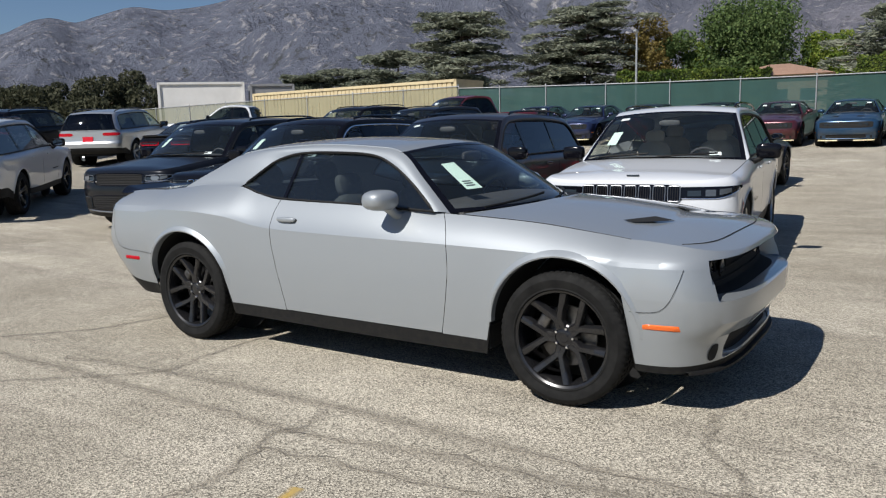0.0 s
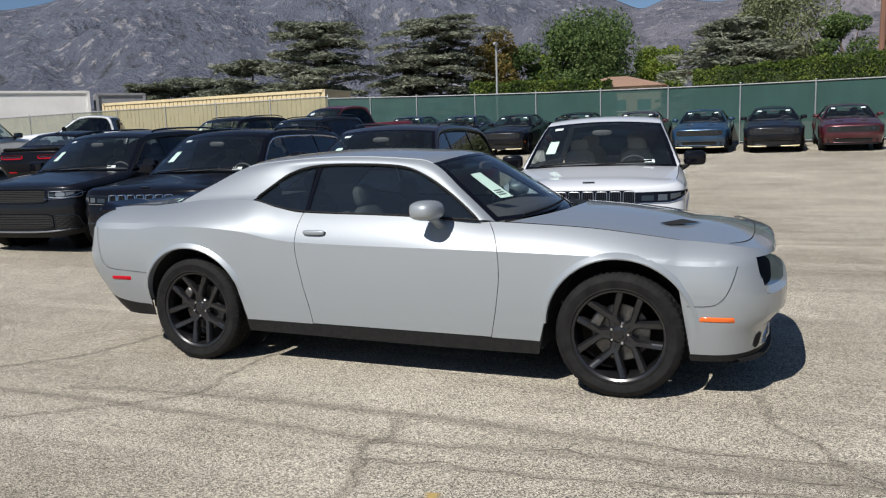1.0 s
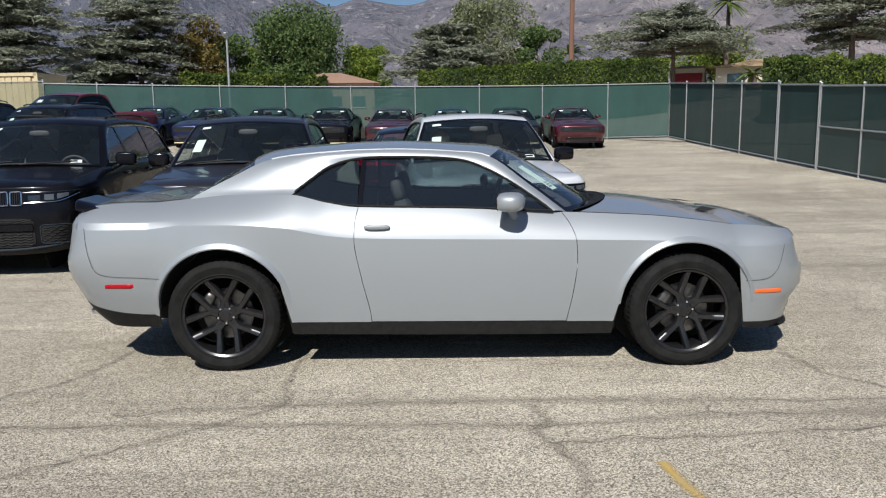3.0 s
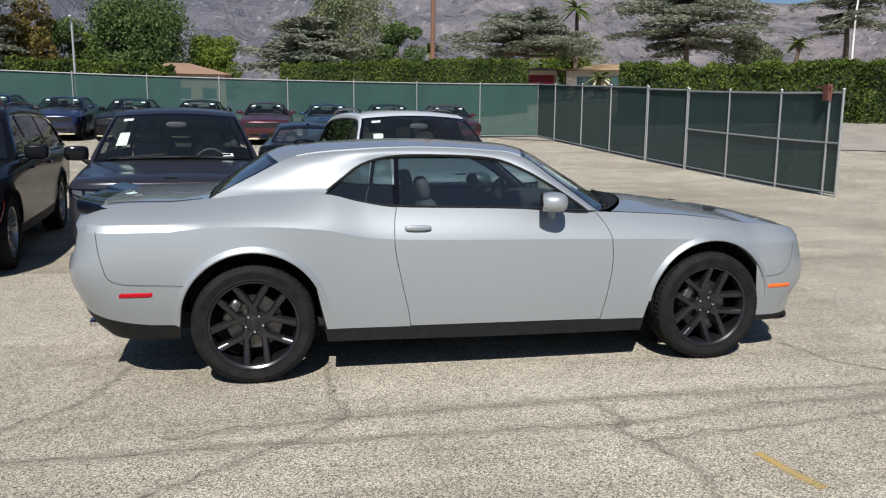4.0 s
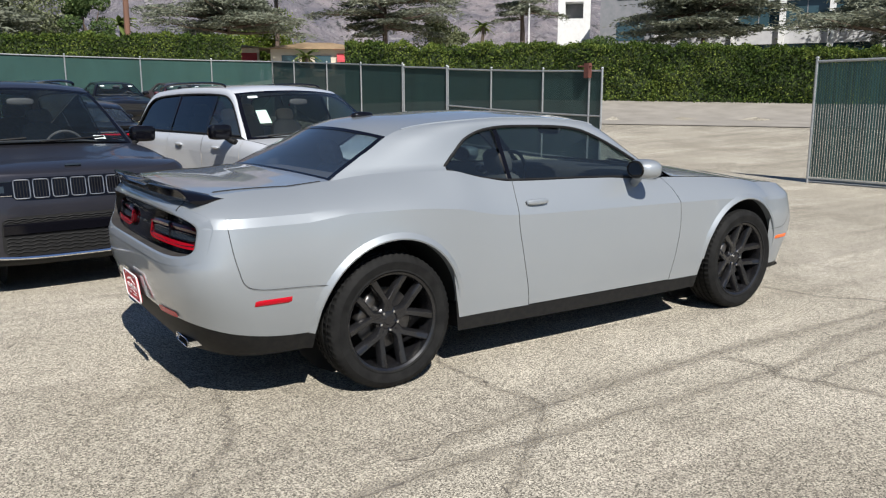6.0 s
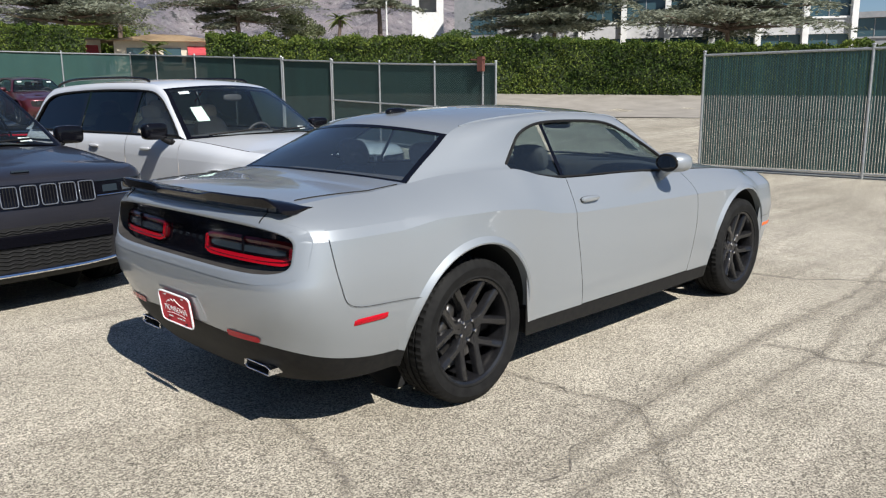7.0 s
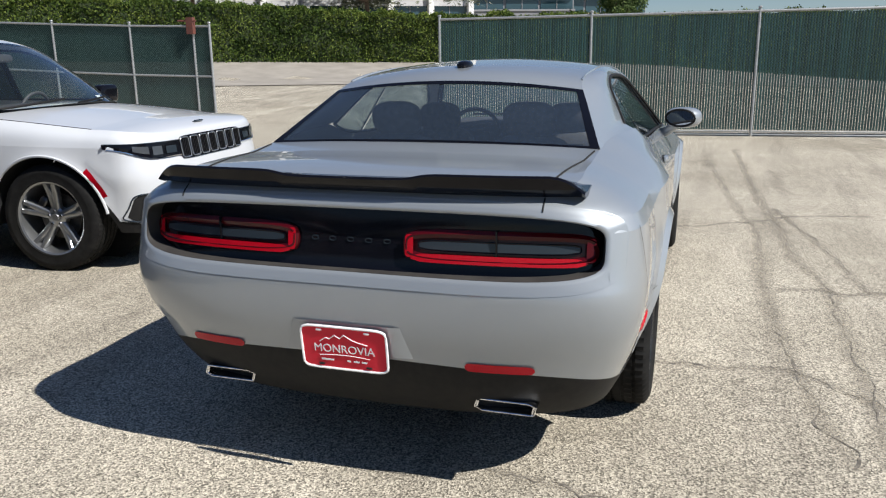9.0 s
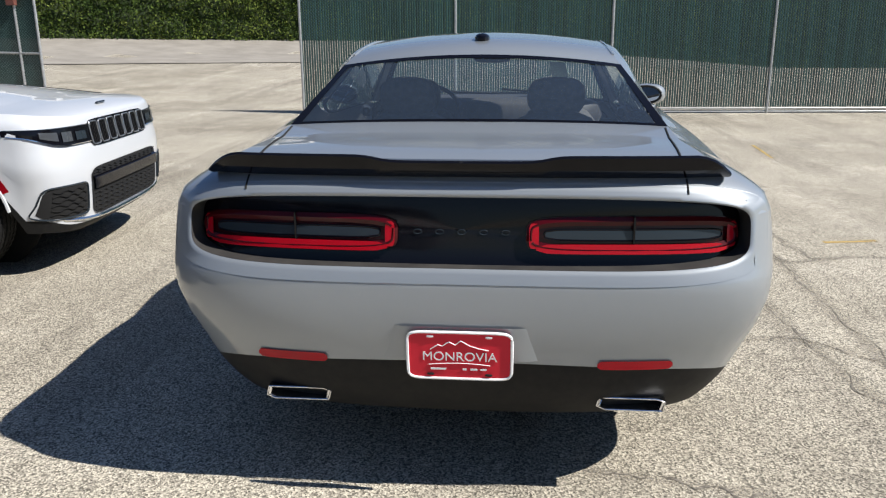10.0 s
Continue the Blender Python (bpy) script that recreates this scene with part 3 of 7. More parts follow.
def wheel_parts(car, wx, side, sp, spokes, alloy):
    """One wheel: tyre, rim, split spokes, nuts, brake disc and caliper, on an axle at x."""
    R, rr, hub, w = sp["tyre"], sp["rim"], sp["hub"], sp.get("tyre_w", 0.235)
    c = (wx, side * (sp["track"] - w / 2), hub)
    yo = side * w / 2
    rim = Geo()
    rim.lathe([(rr * 0.96, -yo * 0.9), (rr * 0.93, 0), (rr * 0.93, yo * 0.55), (rr * 0.965, yo * 0.86), (rr + 0.004, yo * 0.93), (rr + 0.006, yo * 0.86)], 56, c=c)
    rim.lathe([(0.0, yo * 0.56), (0.024, yo * 0.56), (0.027, yo * 0.53), (0.062, yo * 0.49), (0.074, yo * 0.40), (0.074, 0)], 28, c=c)
    rim_ob = part("wheel", rim, alloy, car, spokes["label"], sharp=40)
    n = 5
    for k in range(n):
        a = 2 * math.pi * k / n + (spokes["turn"] if wx > 0 else spokes.get("turn_rear", spokes["turn"]))
        for s in (-1, 1):
            rows = []
            for j in range(15):
                t = j / 14
                r = 0.050 + (rr * 0.955 - 0.052) * t
                fork = spokes["fork"]
                off = spokes["root"] + (spokes["tip"] - spokes["root"]) * max(0.0, (t - fork) / (1 - fork)) ** 0.9
                u = min(1.0, t / 0.30)
                gap = 0.020 + 0.030 * u * u * (3 - 2 * u) + 0.010 * t
                mid = a + s * (math.asin(min(1.0, gap / r)) if spokes.get("parallel") else off)
                hw = ((0.0195 + 0.0020 * t) if spokes.get("parallel") else (0.021 - 0.005 * t)) * spokes.get("fat", 1.0)
                y = yo * ((0.54 + 0.30 * t ** 1.3) if spokes.get("parallel") else (0.50 + 0.30 * t ** 1.6))
                d = Vector((math.cos(mid), 0, math.sin(mid)))
                q = Vector((-math.sin(mid), 0, math.cos(mid)))
                p = Vector(c) + d * r
                rows.append([p + q * hw * 1.15 + Vector((0, y - side * 0.042, 0)), p + q * hw + Vector((0, y - side * 0.010, 0)), p + q * hw * 0.62 + Vector((0, y, 0)), p - q * hw * 0.62 + Vector((0, y, 0)), p - q * hw + Vector((0, y - side * 0.010, 0)), p - q * hw * 1.15 + Vector((0, y - side * 0.042, 0))])
            part("spoke", Geo().grid(rows), alloy, rim_ob, sharp=50)
    tyre = Geo()
    prof = [(rr, -yo * 0.86), (rr + 0.012, -yo * 0.95), ((R + rr) / 2, -yo * 1.04), (R - 0.02, -yo * 0.96), (R - 0.005, -yo * 0.86)]
    for g in (-0.55, -0.18, 0.18, 0.55):
        prof += [(R, yo * (g - 0.06)), (R - 0.007, yo * (g - 0.055)), (R - 0.007, yo * (g + 0.055)), (R, yo * (g + 0.06))]
    prof += [(R - 0.005, yo * 0.86), (R - 0.02, yo * 0.96), ((R + rr) / 2 + 0.01, yo * 1.05), ((R + rr) / 2, yo * 1.045), (rr + 0.018, yo * 0.97), (rr + 0.010, yo * 0.99), (rr, yo * 0.9)]
    seg = 192 if sp.get("lugs", True) else 48
    tyre.lathe(prof, seg, c=c)
    for i, v in enumerate(tyre.v):
        # notched shoulders
        r, h = math.hypot(v[0] - c[0], v[2] - c[2]), abs(v[1] - c[1]) / abs(yo)
        if r > R - 0.010 and h > 0.22 and (i + int(h * 9)) % 3 == 0:
            k = (r - 0.006) / r
            tyre.v[i] = (c[0] + (v[0] - c[0]) * k, v[1], c[2] + (v[2] - c[2]) * k)
    part("tyre", tyre, RUBBER, rim_ob, "black road tyre", sharp=30)
    disc = Geo().lathe([(0.07, yo * 0.02), (0.165, yo * 0.02), (0.165, -yo * 0.1), (0.07, -yo * 0.1)], 32, c=c)
    part("brake_disc", disc, STEEL, rim_ob, "worn steel brake disc")
    ca = radians(150)
    cal = Geo().pillow((c[0] + 0.145 * math.cos(ca), c[1] + yo * 0.06, c[2] + 0.145 * math.sin(ca)), (0.07, 0.09, 0.16), 4, rot=Matrix.Rotation(-ca, 3, "Y"))
    part("brake_caliper", cal, STEEL, rim_ob, "grey brake caliper")
    for k in range(5):
        a = 2 * math.pi * k / 5 + (spokes["turn"] if wx > 0 else spokes.get("turn_rear", spokes["turn"]))
        nut = Geo().lathe([(0.0, yo * 0.60), (0.007, yo * 0.60), (0.010, yo * 0.57), (0.0105, yo * 0.42)], 6, c=(c[0] + 0.052 * math.cos(a), c[1], c[2] + 0.052 * math.sin(a)))
        part("wheel_nut", nut, CHROME, rim_ob, "chrome wheel nut")
    return rim_ob


def door_mirror(car, x, y, z, paint, size=(0.13, 0.24, 0.15), boxy=2.6, turn=0.0):
    """Door mirrors: shell, arm, glass and dark rim; turn swings the glass inboard by degrees."""
    for side in (1, -1):
        c, s = math.cos(radians(turn)), side * math.sin(radians(turn))
        cy = side * (y + 0.10)

        def swing(g):
            g.v = [(x + (p[0] - x) * c - (p[1] - cy) * s, cy + (p[0] - x) * s + (p[1] - cy) * c, p[2]) for p in g.v]
            return g
        g = Geo().pillow((x, cy, z + 0.04), size, boxy, 22, 14)
        back = x - size[0] * 0.34
        g.v = [(max(p[0], back), p[1], p[2]) for p in g.v]
        mi = part("door_mirror", swing(g), paint, car)
        arm = Geo().tube([(x + 0.05, side * (y - 0.06), z - 0.075), (x + 0.03, side * (y + 0.0), z - 0.05), (x + 0.01, side * (y + 0.06), z + 0.0)], [0.035, 0.028, 0.03], 12)
        part("mirror_arm", arm, TRIM if paint is GLOSS_BLACK else paint, mi)
        part("mirror_foot", Geo().pillow((x + 0.055, side * (y - 0.052), z - 0.078), (0.12, 0.05, 0.06), 3), TRIM, mi)
        pane = Geo().lathe([(0.0, 0.0), (0.85, 0.0), (1.0, 0.008)], 28, axis="z")
        pane.v = [(back - 0.002, cy + a * size[1] * 0.37, z + 0.04 + b * size[2] * 0.36) for a, b, h in pane.v]
        part("mirror_glass", swing(pane), MIRROR_GLASS, mi, "mirror glass")
        rimt = Geo().tube([(back, cy + math.cos(t) * size[1] * 0.41, z + 0.04 + math.sin(t) * size[2] * 0.40) for t in np.linspace(0, 2 * math.pi, 28, endpoint=False)], 0.0075, 6, closed=True)
        part("mirror_rim", swing(rimt), TRIM, mi)


def seat(parent, x, y, z, mat, lean=-14):
    r = Matrix.Rotation(radians(lean), 3, "Y")
    s = part("seat", Geo().pillow((x, y, z), (0.50, 0.50, 0.20), 3.5), mat, parent)
    part("seat_back", Geo().pillow((x - 0.27, y, z + 0.31), (0.16, 0.46, 0.60), 3.2, rot=r), mat, s)
    part("headrest", Geo().pillow((x - 0.355, y, z + 0.66), (0.09, 0.25, 0.17), 3, rot=r), mat, s)
    return s


def cabin(car, sp, cloth, z0=0.45, front=-0.02, rear=-0.85, dash_x=0.62, wheel_y=0.38):
    tub = Geo()
    back = max(sp["deck"], -1.9)
    tub.box(((back + sp["cowl"]) / 2, 0, z0 - 0.10), (sp["cowl"] - back, 1.4, 0.04))
    part("cabin_floor", tub, DARK_VOID, car)
    for y in (0.38, -0.38):
        seat(car, front, y, z0 + 0.05, cloth)
        seat(car, rear, y * 0.85, z0 + 0.10, cloth, -20)
    d = Geo().pillow((dash_x, 0, sp["dash_z"]), (0.42, 1.44, 0.24), 4)
    part("dashboard", d, DASH, car)
    ring = Geo().tube([(dash_x - 0.28 + 0.04 * math.sin(t), wheel_y + 0.18 * math.cos(t), sp["dash_z"] + 0.02 + 0.17 * math.sin(t)) for t in np.linspace(0, 2 * math.pi, 24, endpoint=False)], 0.014, 7, closed=True)
    sw = part("steering_wheel", ring, DASH, car)
    part("steering_hub", Geo().pillow((dash_x - 0.28, wheel_y, sp["dash_z"] + 0.01), (0.05, 0.22, 0.10), 3), DASH, sw)
    for x in (back + 0.12,) if sp["deck"] > -3 else ():
        part("parcel_shelf", Geo().box((x, 0, sp["belt"](x) - 0.06), (0.30, 1.2, 0.04)), DASH, car)
    part("inner_mirror", Geo().pillow((dash_x - 0.22, 0, sp["mirror_z"]), (0.04, 0.24, 0.07), 3), DASH, car)


def coupe_spec(low=False):
    sp = dict(
        axles=(-1.473, 1.473), arch=0.424, hub=0.364, rise=0.388, tyre=0.364, rim=0.262, track=0.925, tyre_w=0.235,
        xr0=-1.93, xf0=1.80, nRear=Curve((0.25, 3.3), (0.5, 4.2), (0.62, 5.2), (0.70, 5.9), (0.80, 5.9), (1.1, 5.6)), nFront=3.5, nr=8 if low else 56, lugs=not low,
        zb=Curve((-2.5, 0.272), (-2.2, 0.280), (-1.9, 0.280), (-1.0, 0.235), (1.05, 0.215), (1.85, 0.235), (2.1, 0.235), (2.4, 0.215)),
        z1=Curve((-2.5, 0.50), (-2.25, 0.470), (-2.05, 0.410), (-1.93, 0.372), (-1.8, 0.335), (-1.05, 0.318), (1.0, 0.300), (1.85, 0.275), (2.1, 0.285), (2.4, 0.27)),
        zc=Curve((-2.5, 0.965), (-1.9, 0.958), (-1.4, 0.955), (-1.05, 0.93), (-0.75, 0.875), (-0.55, 0.858), (0.8, 0.832), (1.5, 0.815), (2.0, 0.775), (2.3, 0.75)),
        zt=Curve((-2.5, 1.035), (-2.2, 1.055), (-1.72, 1.100), (-1.4, 1.125), (-1.04, 1.125), (-0.8, 1.075), (-0.6, 1.045), (0.1, 1.028), (0.7, 1.000), (1.0, 0.985), (1.3, 0.966), (1.6, 0.930), (1.9, 0.880), (2.1, 0.845), (2.3, 0.826)),
        wl=Curve((-2.0, 0.775), (-1.85, 0.845), (-1.0, 0.885), (0, 0.885), (1.0, 0.875), (1.9, 0.84)),
        wc=Curve((-2.0, 0.915), (-1.4, 0.952), (-0.7, 0.915), (0, 0.918), (0.8, 0.920), (1.5, 0.925), (1.9, 0.885)),
        wt=Curve((-2.0, 0.705), (-1.72, 0.705), (-1.04, 0.775), (-0.6, 0.815), (0.1, 0.82), (0.7, 0.795), (1.0, 0.800), (1.5, 0.800), (1.9, 0.745)),
        Lr=Curve((0.29, 0.47), (0.34, 0.525), (0.45, 0.580), (0.52, 0.595), (0.62, 0.615), (0.735, 0.612), (0.765, 0.603), (0.80, 0.590), (0.88, 0.577), (0.96, 0.565), (1.00, 0.556), (1.04, 0.515)),
        Lf=Curve((0.21, 0.45), (0.27, 0.465), (0.34, 0.475), (0.42, 0.500), (0.455, 0.545), (0.53, 0.566), (0.59, 0.566), (0.70, 0.532), (0.78, 0.508), (0.81, 0.500), (0.83, 0.490), (0.86, 0.465)),
        seams=[Curve((0.2, -0.53), (0.33, -0.535), (0.6, -0.590), (0.85, -0.632), (0.95, -0.628), (1.06, -0.605)), Curve((0.2, 0.70), (0.30, 0.715), (0.5, 0.755), (0.70, 0.778), (0.82, 0.772), (0.92, 0.74), (1.01, 0.68))],
        counts=[24, 10, 20] if low else [44, 18, 40], doors=(1,),
        cowl=0.72, deck=-1.70, crown=Curve((-2.5, 0.0), (-2.3, 0.012), (-1.95, 0.016), (-1.7, 0.018), (0.7, 0.03), (1.0, 0.048), (1.6, 0.040), (1.9, 0.025), (2.3, 0.0)),
        belt=Curve((-1.04, 1.128), (-0.85, 1.080), (-0.62, 1.050), (0.1, 1.030), (0.63, 1.006)),
        G=lambda x, z: 0.807 - (z - 1.03) * 0.63 - 0.02 * max(0, -x - 0.6),
        O=[(0.72, 0.785, 0.995), (0.47, 0.680, 1.185), (0.245, 0.585, 1.345), (0.0, 0.565, 1.382), (-0.4, 0.558, 1.400), (-0.8, 0.556, 1.388), (-1.20, 0.555, 1.345), (-1.45, 0.622, 1.235), (-1.72, 0.705, 1.100)],
        I=[(0.63, 1.006), (0.42, 1.155), (0.22, 1.268), (0.02, 1.332), (-0.35, 1.350), (-0.62, 1.342), (-0.80, 1.296), (-0.92, 1.218), (-1.04, 1.128)],
        ws_end=2, rw_start=6.4, bow=Curve((0, 0.30), (1, 0.20), (2, 0.10), (3, 0.03), (4, 0), (5, -0.03), (6, -0.08), (7, -0.08), (8, -0.02)),
        rcrown=Curve((0, 0.0), (1, 0.03), (2, 0.045), (4, 0.045), (6, 0.045), (7, 0.035), (8, 0.016)),
        panes=[(-1.035, -0.615, SIDE_GLASS), (-0.585, 0.625, SIDE_GLASS)], posts=[(-0.60, 0.030, 0.02)],
        dash_z=0.93, mirror_z=1.30, cowl_arc=lambda w: 0.80 + 0.31 * (1 - w * w), flare=0.010, edge=0.58, round=2.0, belly=Curve((-2.0, 0.040), (-1.0, 0.010), (1.0, 0.008), (1.9, 0.022)),
    )

    def bulge(x, y):
        if x > 0.8:
            a = math.exp(-((abs(y) - 0.0) / 0.36) ** 4) * 0.016
            return a * min(1, (x - 0.8) / 0.3) * min(1, max(0, 2.3 - x) / 0.3)
        return 0.0
    sp["bulge"] = bulge
    if not low:
        gate = lambda v, a, b: min(1.0, max(0.0, (v - a) / (b - a)))
        sp["dent_f"] = lambda y, z: 0.16 * gate(z, 0.614, 0.628) * gate(-z, -0.812, -0.800) * gate(-abs(y), -0.765, -0.74) + 0.05 * gate(z, 0.290, 0.305) * gate(-z, -0.432, -0.42) * gate(-abs(y), -0.60, -0.56)
        sp["rows_f"] = [0.272, 0.290, 0.305, 0.36, 0.42, 0.432, 0.50, 0.58, 0.614, 0.628, 0.70, 0.775, 0.800, 0.812]
        sp["rows_r"] = [0.490, 0.55, 0.61, 0.67, 0.715, 0.745, 0.756, 0.765, 0.773, 0.781, 0.86, 0.93, 0.972, 0.981, 0.990, 0.999]
        sp["hole_r"] = lambda y, z, m=0.0: abs(y / (0.818 + m)) ** 4.6 + abs((z - 0.880) / (0.100 + m)) ** 4.6 < 0.999
        sp["face_r"] = lambda y, z: (0.040 + 0.034 * (y / 0.77) ** 2) if sp["hole_r"](y, z) else 0.0
    return sp


SPLIT_FIVE = dict(turn=radians(2), turn_rear=radians(57), parallel=True, fork=0.26, root=0.13, tip=0.255, fat=1.0, label="satin black split five-spoke alloy wheel")


def rear_x(sp, y, z):
    """Where the tail's surface lies at a height and a distance from the middle."""
    W = half_width(sp["xr0"], z, sp)
    s = min(abs(y) / W, 0.999)
    return sp["xr0"] - sp["Lr"](z) * (1 - s ** bend(sp, z)) ** (1 / bend(sp, z)) + (sp["face_r"](y, z) if "face_r" in sp else 0)


def front_x(sp, y, z):
    W = half_width(sp["xf0"], z, sp)
    s = min(abs(y) / W, 0.999)
    return sp["xf0"] + sp["Lf"](z) * (1 - s ** sp["nFront"]) ** (1 / sp["nFront"]) - (sp["dent_f"](y, z) if "dent_f" in sp else 0)


def hood_z(sp, x, y):
    """Height of the bonnet's skin."""
    if x <= sp["xf0"]:
        s, half = x, sp["wt"](x)
    else:
        th = math.acos(min(1.0, max(0.0, (x - sp["xf0"]) / sp["Lf"](sp["zt"](x)))) ** (sp["nFront"] / 2))
        s = sp["xf0"] + 0.5 * (1 - th / (math.pi / 2))
        half = half_width(sp["xf0"], sp["zt"](s), sp) * math.sin(th) ** (2 / sp["nFront"])
    w = min(1.0, abs(y) / max(half, 1e-3))
    return sp["zt"](s) + sp["crown"](s) * (1 - w ** sp.get("crownp", 2.6)) + sp["bulge"](x, y)


def deck_z(sp, x, y):
    """Height of the boot lid's skin."""
    if x >= sp["xr0"]:
        s, half = x, sp["wt"](x)
    else:
        n = bend(sp, 1.04)
        th = math.acos(min(1.0, (sp["xr0"] - x) / sp["Lr"](1.04)) ** (n / 2))
        s = sp["xr0"] - 0.5 * (1 - th / (math.pi / 2))
        half = half_width(sp["xr0"], sp["zt"](s), sp) * math.sin(th) ** (2 / n)
    w = min(1.0, abs(y) / max(half, 1e-3))
    return sp["zt"](s) + sp["crown"](s) * (1 - w ** sp.get("crownp", 2.6))


def tail_patch(sp, y0, y1, z0, z1, lift, p=5.0, ny=26, nz=8, xfun=None, sign=-1):
    """A rounded patch that follows the tail or the nose."""
    xfun = xfun or rear_x
    rows = []
    for i in range(nz + 1):
        row = []
        for j in range(ny + 1):
            a, b = 2 * j / ny - 1, 2 * i / nz - 1
            k = (abs(a) ** p + abs(b) ** p) ** (1 / p)
            m = max(abs(a), abs(b))
            f = m / k if k > 1e-6 else 1
            y, z = (y0 + y1) / 2 + a * f * (y1 - y0) / 2, (z0 + z1) / 2 + b * f * (z1 - z0) / 2
            row.append((xfun(sp, y, z) + sign * lift, y, z))
        rows.append(row)
    return rows


def ring_on(sp, y0, y1, z0, z1, lift, r, n=40, p=5.0, xfun=None, sign=-1):
    xfun = xfun or rear_x
    pts = []
    for k in range(n):
        t = 2 * math.pi * k / n
        y = (y0 + y1) / 2 + power(math.cos(t), 2 / p) * (y1 - y0) / 2
        z = (z0 + z1) / 2 + power(math.sin(t), 2 / p) * (z1 - z0) / 2
        pts.append((xfun(sp, y, z) + sign * lift, y, z))
    return Geo().tube(pts, r, 6, closed=True)


def text_part(name, body, size, mat, parent, m, label=""):
    cu = bpy.data.curves.new(name, "FONT")
    cu.body, cu.size, cu.extrude = body, size, 0.0004
    cu.align_x, cu.align_y = "CENTER", "CENTER"
    tmp = bpy.data.objects.new(name, cu)
    scene.collection.objects.link(tmp)
    dg = bpy.context.evaluated_depsgraph_get()
    me = bpy.data.meshes.new_from_object(tmp.evaluated_get(dg))
    bpy.data.objects.remove(tmp)
    me.materials.clear()
    me.materials.append(mat)
    me.transform(m)
    ob = new(name, me)
    ob.parent = parent
    return tagged(ob, label)


def build_coupe(paint, label, group="", detail=True, name="coupe"):
    sp = coupe_spec(not detail)
    car = thing(name, label, "car", group)
    build_shell(sp, car, paint)
    build_greenhouse(sp, car, paint)
    cabin(car, sp, CLOTH, z0=0.41)
    for wx in sp["axles"]:
        for side in (1, -1):
            wheel_parts(car, wx, side, sp, SPLIT_FIVE, SATIN_BLACK)
    door_mirror(car, 0.345, 0.862, 1.038, paint, (0.19, 0.215, 0.125), turn=16)
    # bright lip round each arch
    for wx in sp["axles"]:
        for side in (1, -1):
            pts = []
            for k in range(37):
                t = math.pi * (0.02 + 0.96 * k / 36)
                f = min(1.0, 2.2 * (math.sin(t) - 0.06))
                row = []
                for dr, dy in ((-0.006, -0.040), (-0.005, 0.012 * f - 0.002), (0.003, 0.015 * f - 0.001), (0.011, 0.012 * f - 0.001), (0.036, -0.002)):
                    x, z = wx + (sp["arch"] + dr) * math.cos(t), sp["rise"] + (sp["arch"] + dr) * math.sin(t)
                    row.append((x, side * (half_width(x, max(z, 0.3), sp) + dy), z))
                pts.append(row)
            part("arch_lip", Geo().grid(pts), paint, car, sharp=35)
    # bumper seams drawn across flank and corner
    for side in (1, -1):
        for pts in ([(1.845, 0.555), (1.93, 0.558), (1.995, 0.572), (2.042, 0.62), (2.078, 0.705), (2.098, 0.775)], [(-1.85, 0.618), (-2.05, 0.628), (-2.19, 0.638), (-2.262, 0.668), (-2.290, 0.735), (-2.312, 0.83), (-2.325, 0.94)]):
            P = spline([(x, 0, z) for x, z in pts], 18)
            seam, rows = Geo(), []
            for i, p in enumerate(P):
                d = (P[min(i + 1, 18)] - P[max(i - 1, 0)]).normalized()
                q = Vector((-d.z, 0, d.x)) * 0.0013
                row = []
                for s in (1, -1):
                    a = p + q * s
                    if sp["xr0"] <= a.x <= sp["xf0"]:
                        y = half_width(a.x, a.z, sp)
                    else:
                        rear = a.x < 0
                        L, n, x0 = (sp["Lr"](a.z), bend(sp, a.z), sp["xr0"]) if rear else (sp["Lf"](a.z), sp["nFront"], sp["xf0"])
                        y = half_width(x0, a.z, sp) * max(0.0, 1 - min(abs(a.x - x0) / L, 1) ** n) ** (1 / n)
                    row.append((a.x, side * (y + 0.0035), a.z))
                rows.append(row)
            part("panel_seam", seam.grid(rows), DARK_VOID, car, "thin dark panel gap")
    # shut lines of bonnet and boot, roof joints
    for side in (1, -1):
        part("bonnet_seam", Geo().tube([(x, side * (sp["wt"](x) - 0.002), sp["zt"](x) - 0.0005) for x in np.linspace(0.80, 1.80, 22)], 0.0022, 5), DARK_VOID, car)
        part("boot_seam", Geo().tube([(x, side * (0.690 - 0.05 * t), deck_z(sp, x, 0.69 - 0.05 * t) + 0.001) for x, t in zip(np.linspace(-1.76, -2.30, 14), np.linspace(0, 1, 14))], 0.0036, 5), DARK_VOID, car)
        RO = spline(sp["O"], 40)
        part("roof_joint", Geo().tube([(p.x, side * (p.y + 0.001), p.z + 0.001) for p in RO[10:31]], 0.0055, 5), paint, car)
    part("nose_seam", Geo().tube([(x, y, hood_z(sp, x, y) - 0.0005) for x, y in [(front_x(sp, y, 0.862) - 0.09, y) for y in np.linspace(-0.73, 0.73, 45)]], 0.0024, 5), DARK_VOID, car)
